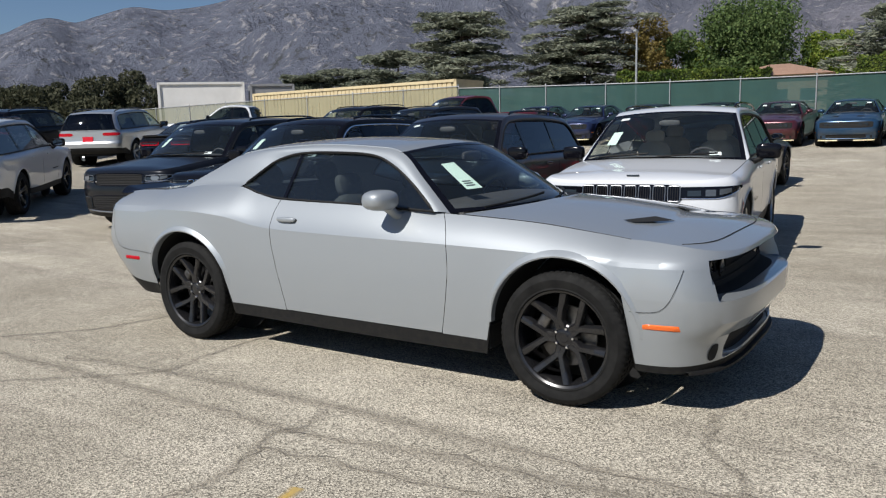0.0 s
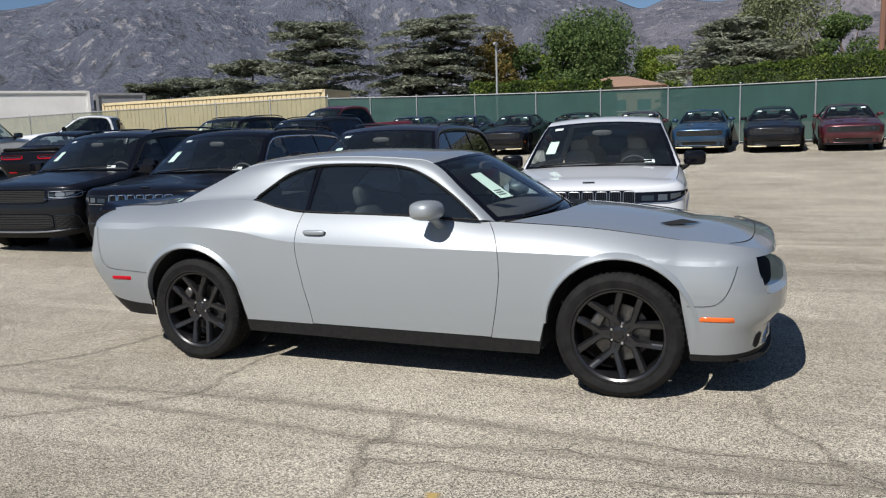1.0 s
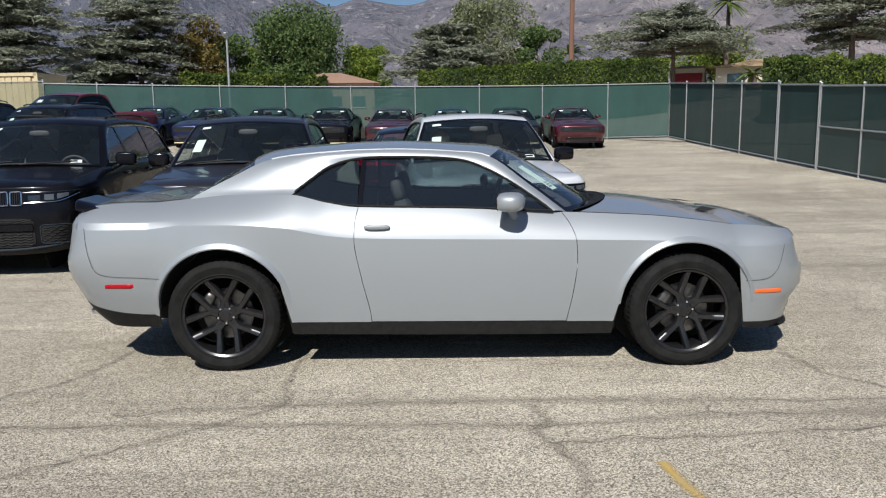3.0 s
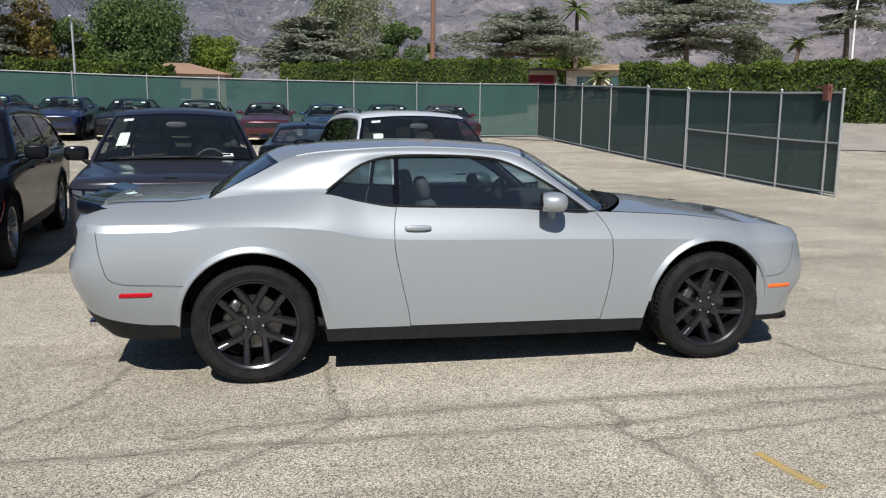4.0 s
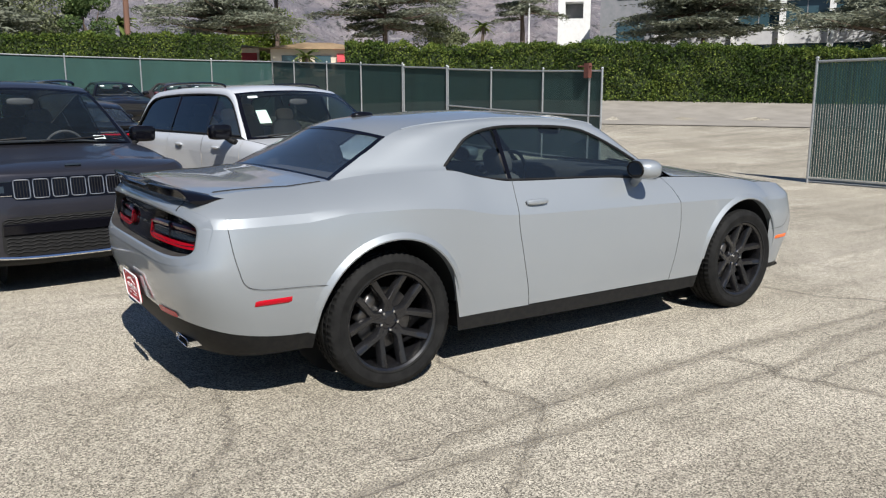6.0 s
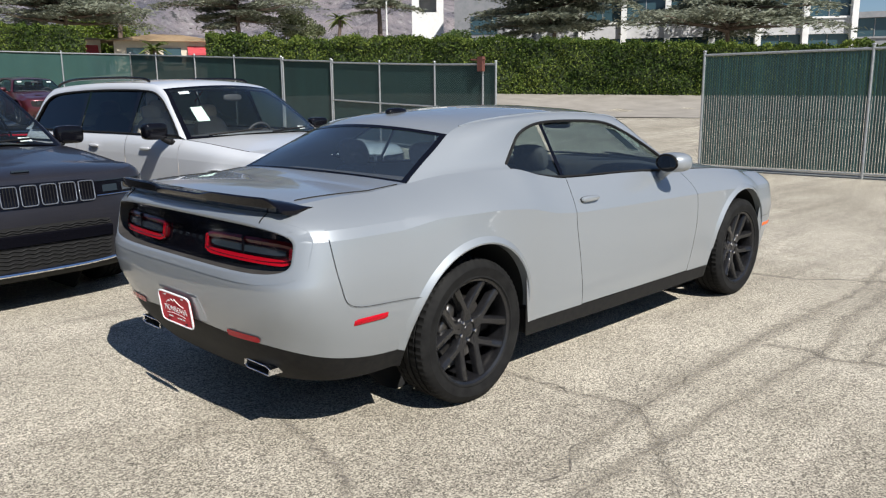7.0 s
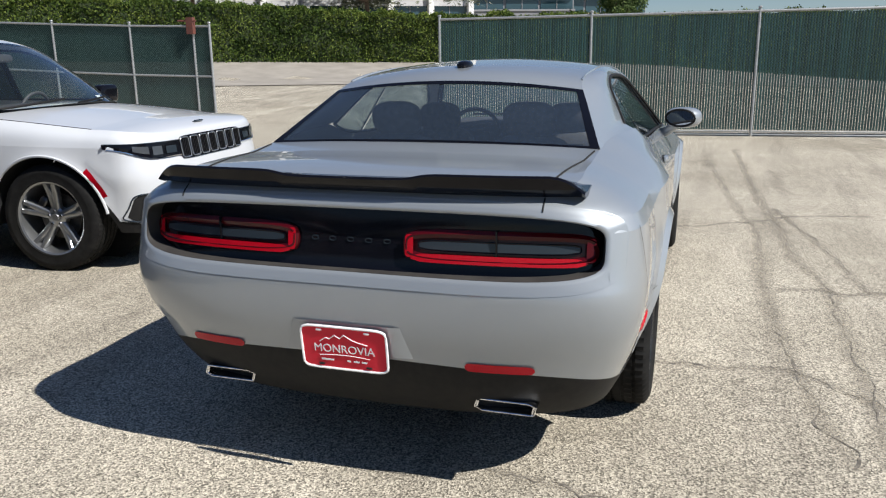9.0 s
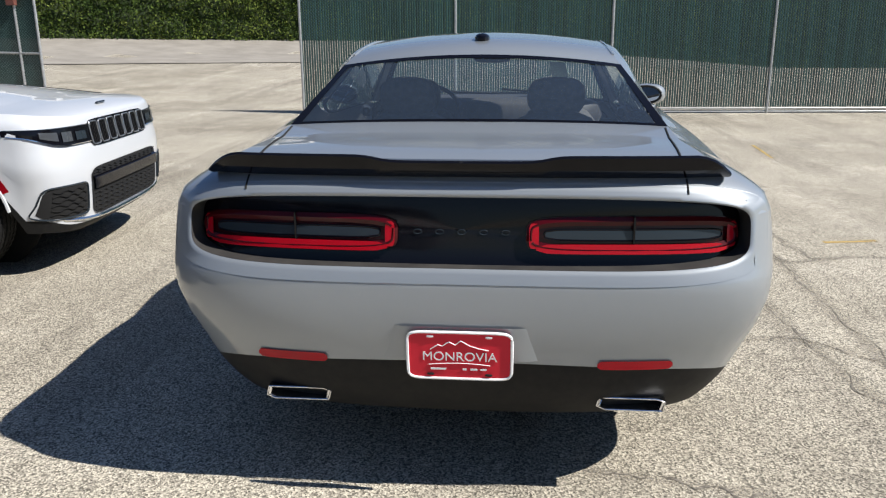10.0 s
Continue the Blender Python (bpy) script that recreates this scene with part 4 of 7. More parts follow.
    # side markers
    for side in (1, -1):
        for x0, x1, z0, z1, mat, lab in ((1.905, 2.09, 0.468, 0.500, ORANGE_LENS, "amber side marker lamp"), (-2.222, -2.028, 0.553, 0.585, RED_LENS, "red side marker lamp")):
            rows = []
            for i in range(5):
                row = []
                for j in range(9):
                    x, z = x0 + (x1 - x0) * j / 8, z0 + (z1 - z0) * i / 4
                    rear = x < 0
                    L, n, xx = (sp["Lr"](z), bend(sp, z), sp["xr0"]) if rear else (sp["Lf"](z), sp["nFront"], sp["xf0"])
                    y = half_width(xx, z, sp) * max(0.0, 1 - min(abs(x - xx) / L, 1) ** n) ** (1 / n)
                    row.append((x, side * (y + (0.006 if 0 < i < 4 and 0 < j < 8 else -0.002)), z))
                rows.append(row)
            part("side_marker", Geo().grid(rows), mat, car, lab)
    # door handles: a bowl and a body-coloured pull
    for side in (1, -1):
        x, z = -0.485, 0.917
        y = half_width(x, z, sp)
        h = part("door_handle", Geo().pillow((x, side * (y + 0.012), z + 0.008), (0.165, 0.030, 0.034), 3), paint, car)
        part("handle_recess", Geo().pillow((x, side * (y - 0.004), z - 0.006), (0.178, 0.016, 0.058), 2.6), TRIM, h)
    # tail panel with two racetrack lamps
    def oval(r, m, mz, back):
        """A loop round the lamp opening: scaled by r, widened by m and mz, set forward by back."""
        pts = []
        for k in range(160):
            t = 2 * math.pi * k / 160
            y, z = (0.818 * r + m) * power(math.cos(t), 2 / 4.6), 0.880 + (0.100 * r + mz) * power(math.sin(t), 2 / 4.6)
            pts.append((rear_x(flush, y, z) + back(y), y, z))
        return pts
    flush = {k: v for k, v in sp.items() if k != "face_r"}
    deep = lambda y: 0.040 + 0.034 * (y / 0.77) ** 2
    if detail:
        part("panel_surround", Geo().grid([oval(1, 0.062, 0.042, lambda y: -0.0012), oval(1, 0.018, 0.014, lambda y: -0.0022), oval(1, 0.006, 0.005, lambda y: -0.0012), oval(1, 0.0, 0.0, lambda y: 0.004)], closed=True), paint, car, sharp=50)
    panel = part("tail_panel", Geo().grid([oval(r, 0, 0, lambda y: deep(y) - 0.001) for r in (0.985, 0.9, 0.75, 0.5, 0.25, 0.02)], closed=True), GLOSS_BLACK, car, "gloss black recessed tail panel")
    part("panel_wall", Geo().grid([oval(1, 0.0, 0.0, lambda y: 0.003), oval(0.995, 0, 0, lambda y: deep(y) * 0.5), oval(0.984, 0, 0, lambda y: deep(y))], closed=True), LEDGE, panel, "dull grey recess wall round the lamps")
    for side in (1, -1):
        y0, y1 = sorted((side * 0.185, side * 0.796))
        lamp = part("tail_lamp", Geo().grid(tail_patch(sp, y0, y1, 0.815, 0.925, 0.008, 5, 30, 6)), DARK_RED_LENS, car, "red racetrack tail lamp in smoked lens")
        part("lamp_ring", ring_on(sp, y0 + 0.014, y1 - 0.014, 0.829, 0.911, 0.007, 0.0145, 56, 4.2), DEEP_RED_LENS, lamp, "deep red lens ring")
        part("lamp_bar", Geo().grid(tail_patch(sp, y0 + 0.055, y1 - 0.055, 0.860, 0.886, 0.014, 5, 20, 4)), SMOKE_LENS, lamp, "grey reversing lens bar")
        part("bar_rim", ring_on(sp, y0 + 0.052, y1 - 0.052, 0.857, 0.889, 0.013, 0.0022, 48, 5), GLOSS_BLACK, lamp)
        part("lamp_band", Geo().grid(tail_patch(sp, y0 + 0.030, y1 - 0.030, 0.820, 0.848, 0.0205, 6, 20, 3)), RED_LENS, lamp)
        part("lamp_band", Geo().grid(tail_patch(sp, *sorted((side * 0.194, side * 0.222)), 0.834, 0.906, 0.0195, 4, 5, 8)), RED_LENS, lamp)
        part("lamp_band", Geo().grid(tail_patch(sp, *sorted((side * 0.760, side * 0.788)), 0.834, 0.906, 0.0195, 4, 5, 8)), RED_LENS, lamp)
        ym = (y0 + y1) / 2
        part("lamp_divider", Geo().box((rear_x(sp, ym, 0.88) - 0.008, ym, 0.876), (0.03, 0.005, 0.10)), GLOSS_BLACK, lamp)
    # thin edge of the boot lid over the lamps
    for side in (1, -1):
        part("boot_seam", Geo().tube([(rear_x(sp, side * 0.632, z) - 0.0005, side * 0.632, z) for z in np.linspace(0.994, 1.03, 5)], 0.003, 5), DARK_VOID, car)
    for k in range(5):
        y = 0.128 - 0.064 * k
        part("badge_letter", Geo().tube([(rear_x(sp, y, 0.875) - 0.004, y + math.cos(t) * 0.012, 0.875 + math.sin(t) * 0.007) for t in np.linspace(0, 2 * math.pi, 12, endpoint=False)], 0.0015, 5, closed=True), SMOKE_LENS, panel)
    # boot spoiler with a lower middle
    rows = []
    for j in range(61):
        y = -0.752 + 1.504 * j / 60
        e = abs(y) / 0.752
        drop = 0.016 * (1 / (1 + math.exp((abs(y) - 0.24) / 0.018)))
        tip = max(0, (e - 0.86) / 0.14)
        top = 1.102 - drop - 0.050 * tip ** 2
        back = rear_x(sp, y * 0.97, 1.0) + 0.015 - 0.02 * (1 - e * e)
        rows.append([(back + 0.20 - 0.03 * tip, y, 1.056 - 0.006 * e), (back + 0.12, y, 1.072 - 0.016 * tip), (back + 0.05, y, top - 0.014 + 0.010 * tip), (back - 0.006, y, top), (back - 0.014, y, top - 0.006), (back - 0.006, y, min(1.060, top - 0.012)), (back + 0.02, y, min(1.036, top - 0.020)), (back + 0.09, y, min(1.040, top - 0.020))])
    sg = Geo().grid(rows, closed=True)
    sg.f.append(tuple(range(8)))
    sg.f.append(tuple(range(len(sg.v) - 1, len(sg.v) - 9, -1)))
    part("spoiler", sg, GLOSS_BLACK if detail else TRIM, car, "gloss black boot spoiler", sharp=30)
    # bumper reflectors and tail pipes
    for side in (1, -1):
        y0, y1 = sorted((side * 0.40, side * 0.62))
        part("bumper_reflector", Geo().grid(tail_patch(sp, y0, y1, 0.478, 0.508, 0.006, 8, 10, 3)), RED_LENS, car, "red bumper reflector")
        pipe = Geo()
        loop = lambda s, x: [(x, side * 0.515 + a * 0.105 * s, 0.340 + b * 0.020 * s) for a, b in ((-0.92, -1), (0.75, -1), (1, -0.5), (0.92, 1), (-0.75, 1), (-1, 0.5))]
        pipe.grid([loop(1, -2.30), loop(1, -2.448), loop(0.93, -2.452), loop(0.88, -2.448), loop(0.86, -2.33)], closed=True)
        pp = part("tail_pipe", pipe, CHROME, car, "chrome rectangular tail pipe")
        part("pipe_rim", Geo().tube(loop(0.97, -2.451), 0.003, 6, closed=True), CHROME, pp)
        part("pipe_bore", Geo().add(loop(0.87, -2.40), [tuple(range(6))]), DARK_VOID, pp)
    # roof aerial, scoops, wipers, cowl
    part("roof_aerial", Geo().pillow((-1.14, 0, 1.415), (0.15, 0.065, 0.045), 2.4), GLOSS_BLACK, car, "black roof aerial fin")
    part("cowl_panel", Geo().grid([[(0.72 + 0.30 * (1 - w * w) - 0.03, 0.76 * w, 0.992 + 0.012 * (1 - w * w)) for w in np.linspace(-1, 1, 21)], [(0.72 + 0.30 * (1 - w * w) + 0.085, 0.73 * w, 1.005 + 0.032 * (1 - w * w)) for w in np.linspace(-1, 1, 21)]]), TRIM, car, "black cowl panel")
    for y0, y1 in ((-0.60, -0.05), (-0.02, 0.52)):
        pts = [(0.72 + 0.30 * (1 - (y / 0.76) ** 2) + 0.015 - 0.07 * s, y, 1.012 + 0.02 * (1 - (y / 0.76) ** 2) + 0.035 * s) for s, y in ((t, y0 + (y1 - y0) * t) for t in np.linspace(0, 1, 8))]
        part("wiper", Geo().tube(pts, 0.008, 6), TRIM, car, "black wiper")
    for side in (1, -1):
        g = Geo()
        zz = lambda x, y: hood_z(sp, x, y) + 0.001
        a, b = (1.60, side * 0.44), (1.845, side * 0.27)
        g.add([(1.645, side * 0.455, zz(1.645, 0.455) + 0.004), (1.71, side * 0.455, zz(1.71, 0.455) + 0.006), (1.875, side * 0.255, zz(1.875, 0.255) + 0.006), (1.76, side * 0.255, zz(1.76, 0.255) + 0.014)], [(0, 1, 2, 3)])
        part("bonnet_scoop", g, DARK_VOID, car, "black bonnet air scoop")
    # grille, lamps and chin
    gr = part("grille", Geo().grid(tail_patch(sp, -0.745, 0.745, 0.622, 0.806, 0.004, 9, 40, 10, front_x, 1)), DARK_VOID, car, "black recessed grille")
    for z in (0.67, 0.715, 0.76):
        part("grille_bar", Geo().tube([(front_x(sp, y, z) + 0.010, y, z) for y in np.linspace(-0.66, 0.66, 25)], 0.005, 5), TRIM if not detail else DARK_VOID, gr)
    for side in (1, -1):
        for y in (0.55, 0.40):
            c = (front_x(sp, y, 0.72) + 0.012, side * y, 0.72)
            lm = part("headlamp", Geo().add([(c[0], c[1] + 0.058 * math.cos(t), c[2] + 0.055 * math.sin(t)) for t in np.linspace(0, 2 * math.pi, 24, endpoint=False)], [tuple(range(24))]), GLOSS_BLACK if detail else SMOKE_LENS, car, "dark round headlamp")
            part("lamp_rim", Geo().tube([(c[0], c[1] + 0.060 * math.cos(t), c[2] + 0.057 * math.sin(t)) for t in np.linspace(0, 2 * math.pi, 24, endpoint=False)], 0.0045, 6, closed=True), TRIM if detail else SMOKE_LENS, lm)
        part("fog_lamp_recess", Geo().grid(tail_patch(sp, *sorted((side * 0.665, side * 0.725)), 0.295, 0.385, 0.005, 2.4, 8, 6, front_x, 1)), DARK_VOID, car, "dark fog lamp recess")
    lg = part("lower_grille", Geo().grid(tail_patch(sp, -0.56, 0.56, 0.300, 0.425, 0.005, 7, 30, 6, front_x, 1)), DARK_VOID, car, "black lower air intake")
    part("intake_lip", ring_on(sp, -0.568, 0.568, 0.292, 0.430, 0.004, 0.008, 60, 7, front_x, 1), paint, lg)
    part("front_splitter", Geo().grid([[(front_x(sp, y, 0.27) + d, y, z) for y in np.linspace(-0.80, 0.80, 33)] for d, z in ((-0.06, 0.262), (0.018, 0.244), (0.020, 0.232), (-0.06, 0.222))]), TRIM, car, "black chin splitter")
    return car, sp


hero, hero_sp = build_coupe(SILVER, "silver two-door muscle coupe with black wheels parked on asphalt", name="coupe")


# ---- fences ----
def screen_material(open_share, a=(0.016, 0.064, 0.057), b=(0.024, 0.086, 0.076)):
    """Woven green privacy mesh: part of the view passes between its threads."""
    m, n, l, p = shader("green_privacy_mesh")
    col, fac = noise_mix(n, l, a, b, 1.6, lo=0.3, hi=0.7, stretch=(1, 1, 0.35))
    l.new(col, p.inputs["Base Color"])
    p.inputs["Roughness"].default_value = 0.8
    tr, mx = n.new("ShaderNodeBsdfTransparent"), n.new("ShaderNodeMixShader")
    mx.inputs[0].default_value = open_share
    l.new(p.outputs[0], mx.inputs[1])
    l.new(tr.outputs[0], mx.inputs[2])
    l.new(mx.outputs[0], n["Material Output"].inputs[0])
    return m


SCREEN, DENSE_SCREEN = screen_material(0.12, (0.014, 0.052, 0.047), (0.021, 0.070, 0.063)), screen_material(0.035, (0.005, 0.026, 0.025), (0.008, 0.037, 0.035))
FADED_SCREEN = screen_material(0.34, (0.135, 0.150, 0.098), (0.185, 0.190, 0.125))
WIRE = surface("green_coated_wire", (0.075, 0.125, 0.120), (0.05, 0.09, 0.085), 30, 0.4)


def wire_sheet(a, b, z0a, z0b, h, off, pitch=0.057, w=0.0030):
    """Chain link as zigzag flat wires between two posts."""
    d = Vector((b[0] - a[0], b[1] - a[1], 0))
    L = d.length
    d /= L
    nrm = Vector((-d.y, d.x, 0)) * off
    g = Geo()
    nx, nz = int(L / pitch), int(h / pitch)
    vs, fs = g.v, g.f
    for i in range(nx):
        for j in range(nz):
            for sg in (0, 1):
                u0, u1 = i * pitch, (i + 1) * pitch
                v0, v1 = (j * pitch, (j + 1) * pitch) if sg == 0 else ((j + 1) * pitch, j * pitch)
                zb = z0a + (z0b - z0a) * u0 / L
                p = Vector((a[0], a[1], zb)) + d * u0 + nrm + Vector((0, 0, v0))
                q = Vector((a[0], a[1], zb)) + d * u1 + nrm + Vector((0, 0, v1))
                o = len(vs)
                up = Vector((0, 0, w))
                vs += [tuple(p - up), tuple(q - up), tuple(q + up), tuple(p + up)]
                fs.append((o, o + 1, o + 2, o + 3))
    return g




def slat_material():
    """Green plastic strips, each faded a little differently."""
    m, n, l, p = shader("green_plastic_slat")
    col, fac = noise_mix(n, l, (0.009, 0.038, 0.036), (0.016, 0.054, 0.050), 2.0, stretch=(1, 1, 0.3))
    info, rng, mul = n.new("ShaderNodeObjectInfo"), n.new("ShaderNodeMapRange"), n.new("ShaderNodeMix")
    l.new(info.outputs["Random"], rng.inputs[0])
    rng.inputs[3].default_value, rng.inputs[4].default_value = 0.62, 1.45
    mul.data_type, mul.blend_type = "RGBA", "MULTIPLY"
    mul.inputs[0].default_value = 1.0
    l.new(col, mul.inputs[6])
    l.new(rng.outputs[0], mul.inputs[7])
    l.new(mul.outputs[2], p.inputs["Base Color"])
    p.inputs["Roughness"].default_value = 0.45
    return m


SLAT = slat_material()


def slat_mesh(h, w=0.0365):
    """One upright plastic slat, slightly folded along its middle."""
    g = Geo()
    g.grid([[(-w / 2, 0.003, z), (-w * 0.3, -0.003, z), (w * 0.3, -0.003, z), (w / 2, 0.003, z)] for z in (0.0, h * 0.5, h)])
    g.grid([[(w / 2, 0.004, z), (-w / 2, 0.004, z)] for z in (0.0, h)])
    return g.quick("slat", SLAT)


def fence_run(label, pts, h, wires=False, mid=False, face=1.0, rail=0.024, group="", mesh=None, slats=False, tops=None):
    """Posts, rails and stretched green panels through ground points."""
    f = thing("fence", label, "fence", group)
    for i, (x, y) in enumerate(pts):
        z = ground_z(x, y) if not tops else tops(x) - h
        g = Geo().tube([(x, y, z - 0.05), (x, y, z + h + 0.06)], 0.026, 10)
        g.pillow((x, y, z + h + 0.07), (0.075, 0.075, 0.045), 2.2, 10, 6)
        part("post", g, GALV, f, "galvanised steel post")
    for bay, (a, b) in enumerate(zip(pts, pts[1:])):
        za, zb = (ground_z(*a), ground_z(*b)) if not tops else (tops(a[0]) - h, tops(b[0]) - h)
        part("top_rail", Geo().tube([(a[0], a[1], za + h), (b[0], b[1], zb + h)], rail, 8), GALV, f)
        part("bottom_rail", Geo().tube([(a[0], a[1], za + 0.09), (b[0], b[1], zb + 0.09)], rail * 0.8, 6), GALV, f)
        if mid:
            part("mid_rail", Geo().tube([(a[0], a[1], za + h * 0.52), (b[0], b[1], zb + h * 0.52)], rail, 8), GALV, f)
        d = (Vector(b) - Vector(a)).normalized()
        nrm = Vector((-d.y, d.x)) * 0.03 * -face
        if slats:
            L = (Vector(b) - Vector(a)).length
            n = int((L - 0.03) / 0.046)
            far = Geo()
            for k in range(n):
                t = (k + 0.5) / n
                if bay > 3:
                    p, q = Vector(a).lerp(Vector(b), t) - d * 0.018, Vector(a).lerp(Vector(b), t) + d * 0.018
                    z = za + (zb - za) * t + 0.12
                    far.add([(p.x, p.y, z), (q.x, q.y, z), (q.x, q.y, z + h - 0.16), (p.x, p.y, z + h - 0.16)], [(0, 1, 2, 3)])
                    continue
                ob = new("slat", slats)
                ob.parent = f
                ob.matrix_basis = Matrix.Translation((a[0] + (b[0] - a[0]) * t, a[1] + (b[1] - a[1]) * t, za + (zb - za) * t + 0.12)) @ Matrix.Rotation(math.atan2(d.y, d.x) + 0.05 * noise.noise((k * 1.7, a[1], 0)), 4, "Z")
            if far.v:
                rest = new("slats", far.quick("slats", SLAT))
                rest.parent = f
                tagged(rest, kind="stuff")
            part("chain_link_edge", Geo().tube([(a[0], a[1], za + 0.03), (b[0], b[1], zb + 0.03)], 0.012, 6), GALV, f)
            rows = None
        else:
            rows = []
        for k in range(11 if rows is not None else 0):
            t = k / 10
            x, y = a[0] + (b[0] - a[0]) * t, a[1] + (b[1] - a[1]) * t
            zz = za + (zb - za) * t
            row = []
            for j in range(5):
                s = 0.03 * noise.noise((x * 0.9, y * 0.9, j * 0.7)) * math.sin(math.pi * t)
                row.append((x + nrm.x, y + nrm.y + s * 0.6, zz + 0.05 + (h - 0.07) * j / 4))
            rows.append(row)
        if rows:
            part("screen_panel", Geo().grid(rows), mesh or SCREEN, f, "dark green woven privacy mesh")
        if wires:
            ob = new("chain_link", wire_sheet(a, b, za + 0.06, zb + 0.06, h - 0.04, 0.012 * face).quick("chain_link", WIRE))
            ob.parent = f
            tagged(ob, "green coated chain link", kind="stuff")
    return f


NORTH_Y = 27.0
north_x = [9.3, 6.75, 4.05, 1.45, -1.2, -3.85, -6.55, -9.25, -12.0, -14.3, -16.5]
fence_run("chain link fence with green privacy mesh behind parked cars", [(x, NORTH_Y) for x in north_x], 2.24, face=1)
fence_run("faded green mesh fence before beige shipping container", [(-16.5 - 3.2 * k, NORTH_Y + 0.02 * k) for k in range(17)], 2.24, face=1, mesh=FADED_SCREEN, tops=Curve((-70, 3.2), (-48, 3.27), (-39, 3.40), (-31, 3.48), (-24, 3.52), (-17.3, 3.56), (-14.8, 3.58)))
east_y = [27.0, 25.0, 22.3, 19.86, 17.3]
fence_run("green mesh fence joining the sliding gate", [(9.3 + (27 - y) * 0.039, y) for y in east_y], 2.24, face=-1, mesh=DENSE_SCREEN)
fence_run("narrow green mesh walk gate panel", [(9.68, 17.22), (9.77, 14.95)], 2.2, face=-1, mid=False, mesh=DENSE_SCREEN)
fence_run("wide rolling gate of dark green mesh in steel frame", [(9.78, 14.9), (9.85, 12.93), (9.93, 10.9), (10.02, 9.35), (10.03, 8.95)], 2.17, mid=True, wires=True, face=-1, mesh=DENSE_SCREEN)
south_pts = [(10.44 + (3.95 - y) * 0.06, y) for y in (3.95, 1.0, -1.95, -4.95, -7.95, -10.95, -13.95, -16.95)]
fence_run("tall chain link fence woven with dark green slats", south_pts, 2.22, wires=True, face=-1, slats=slat_mesh(2.06))
solo("gate_latch", Geo().box((9.95, 9.35, ground_z(9.95, 9.35) + 2.18), (0.10, 0.16, 0.34)).tube([(9.93, 9.2, ground_z(9.9, 9.2) + 2.28), (9.93, 9.65, ground_z(9.9, 9.6) + 2.28)], 0.02, 6), surface("rusty_brown_steel", (0.16, 0.05, 0.035), (0.10, 0.04, 0.03), 20, 0.7), "rusty brown latch box on top of the gate", "gate latch")


# ---- street beyond the gate ----
STREET = surface("street_asphalt", (0.235, 0.214, 0.182), (0.310, 0.284, 0.244), 0.8, 0.9, bump=0.3, dist=0.01)


def build_street():
    path = spline([(13.0, 33.5, 0), (18.0, 29.5, 0), (23.8, 25.4, 0), (29.5, 18.5, 0), (33.4, 10.2, 0), (35.2, 1.0, 0), (35.2, -12.0, 0)], 60)
    rows = []
    for i, p in enumerate(path):
        d = (path[min(i + 1, 60)] - path[max(i - 1, 0)]).normalized()
        n = Vector((d.y, -d.x, 0))
        row = []
        for k in range(9):
            q = p + n * (0.6 + 1.05 * k)
            row.append((q.x, q.y, ground_z(q.x, q.y) + 0.03))
        rows.append(row)
    ob = new("road", Geo().grid(rows).quick("road", STREET, True))
    tagged(ob, "darker grey asphalt street along the hedge", "road", kind="structure")


build_street()


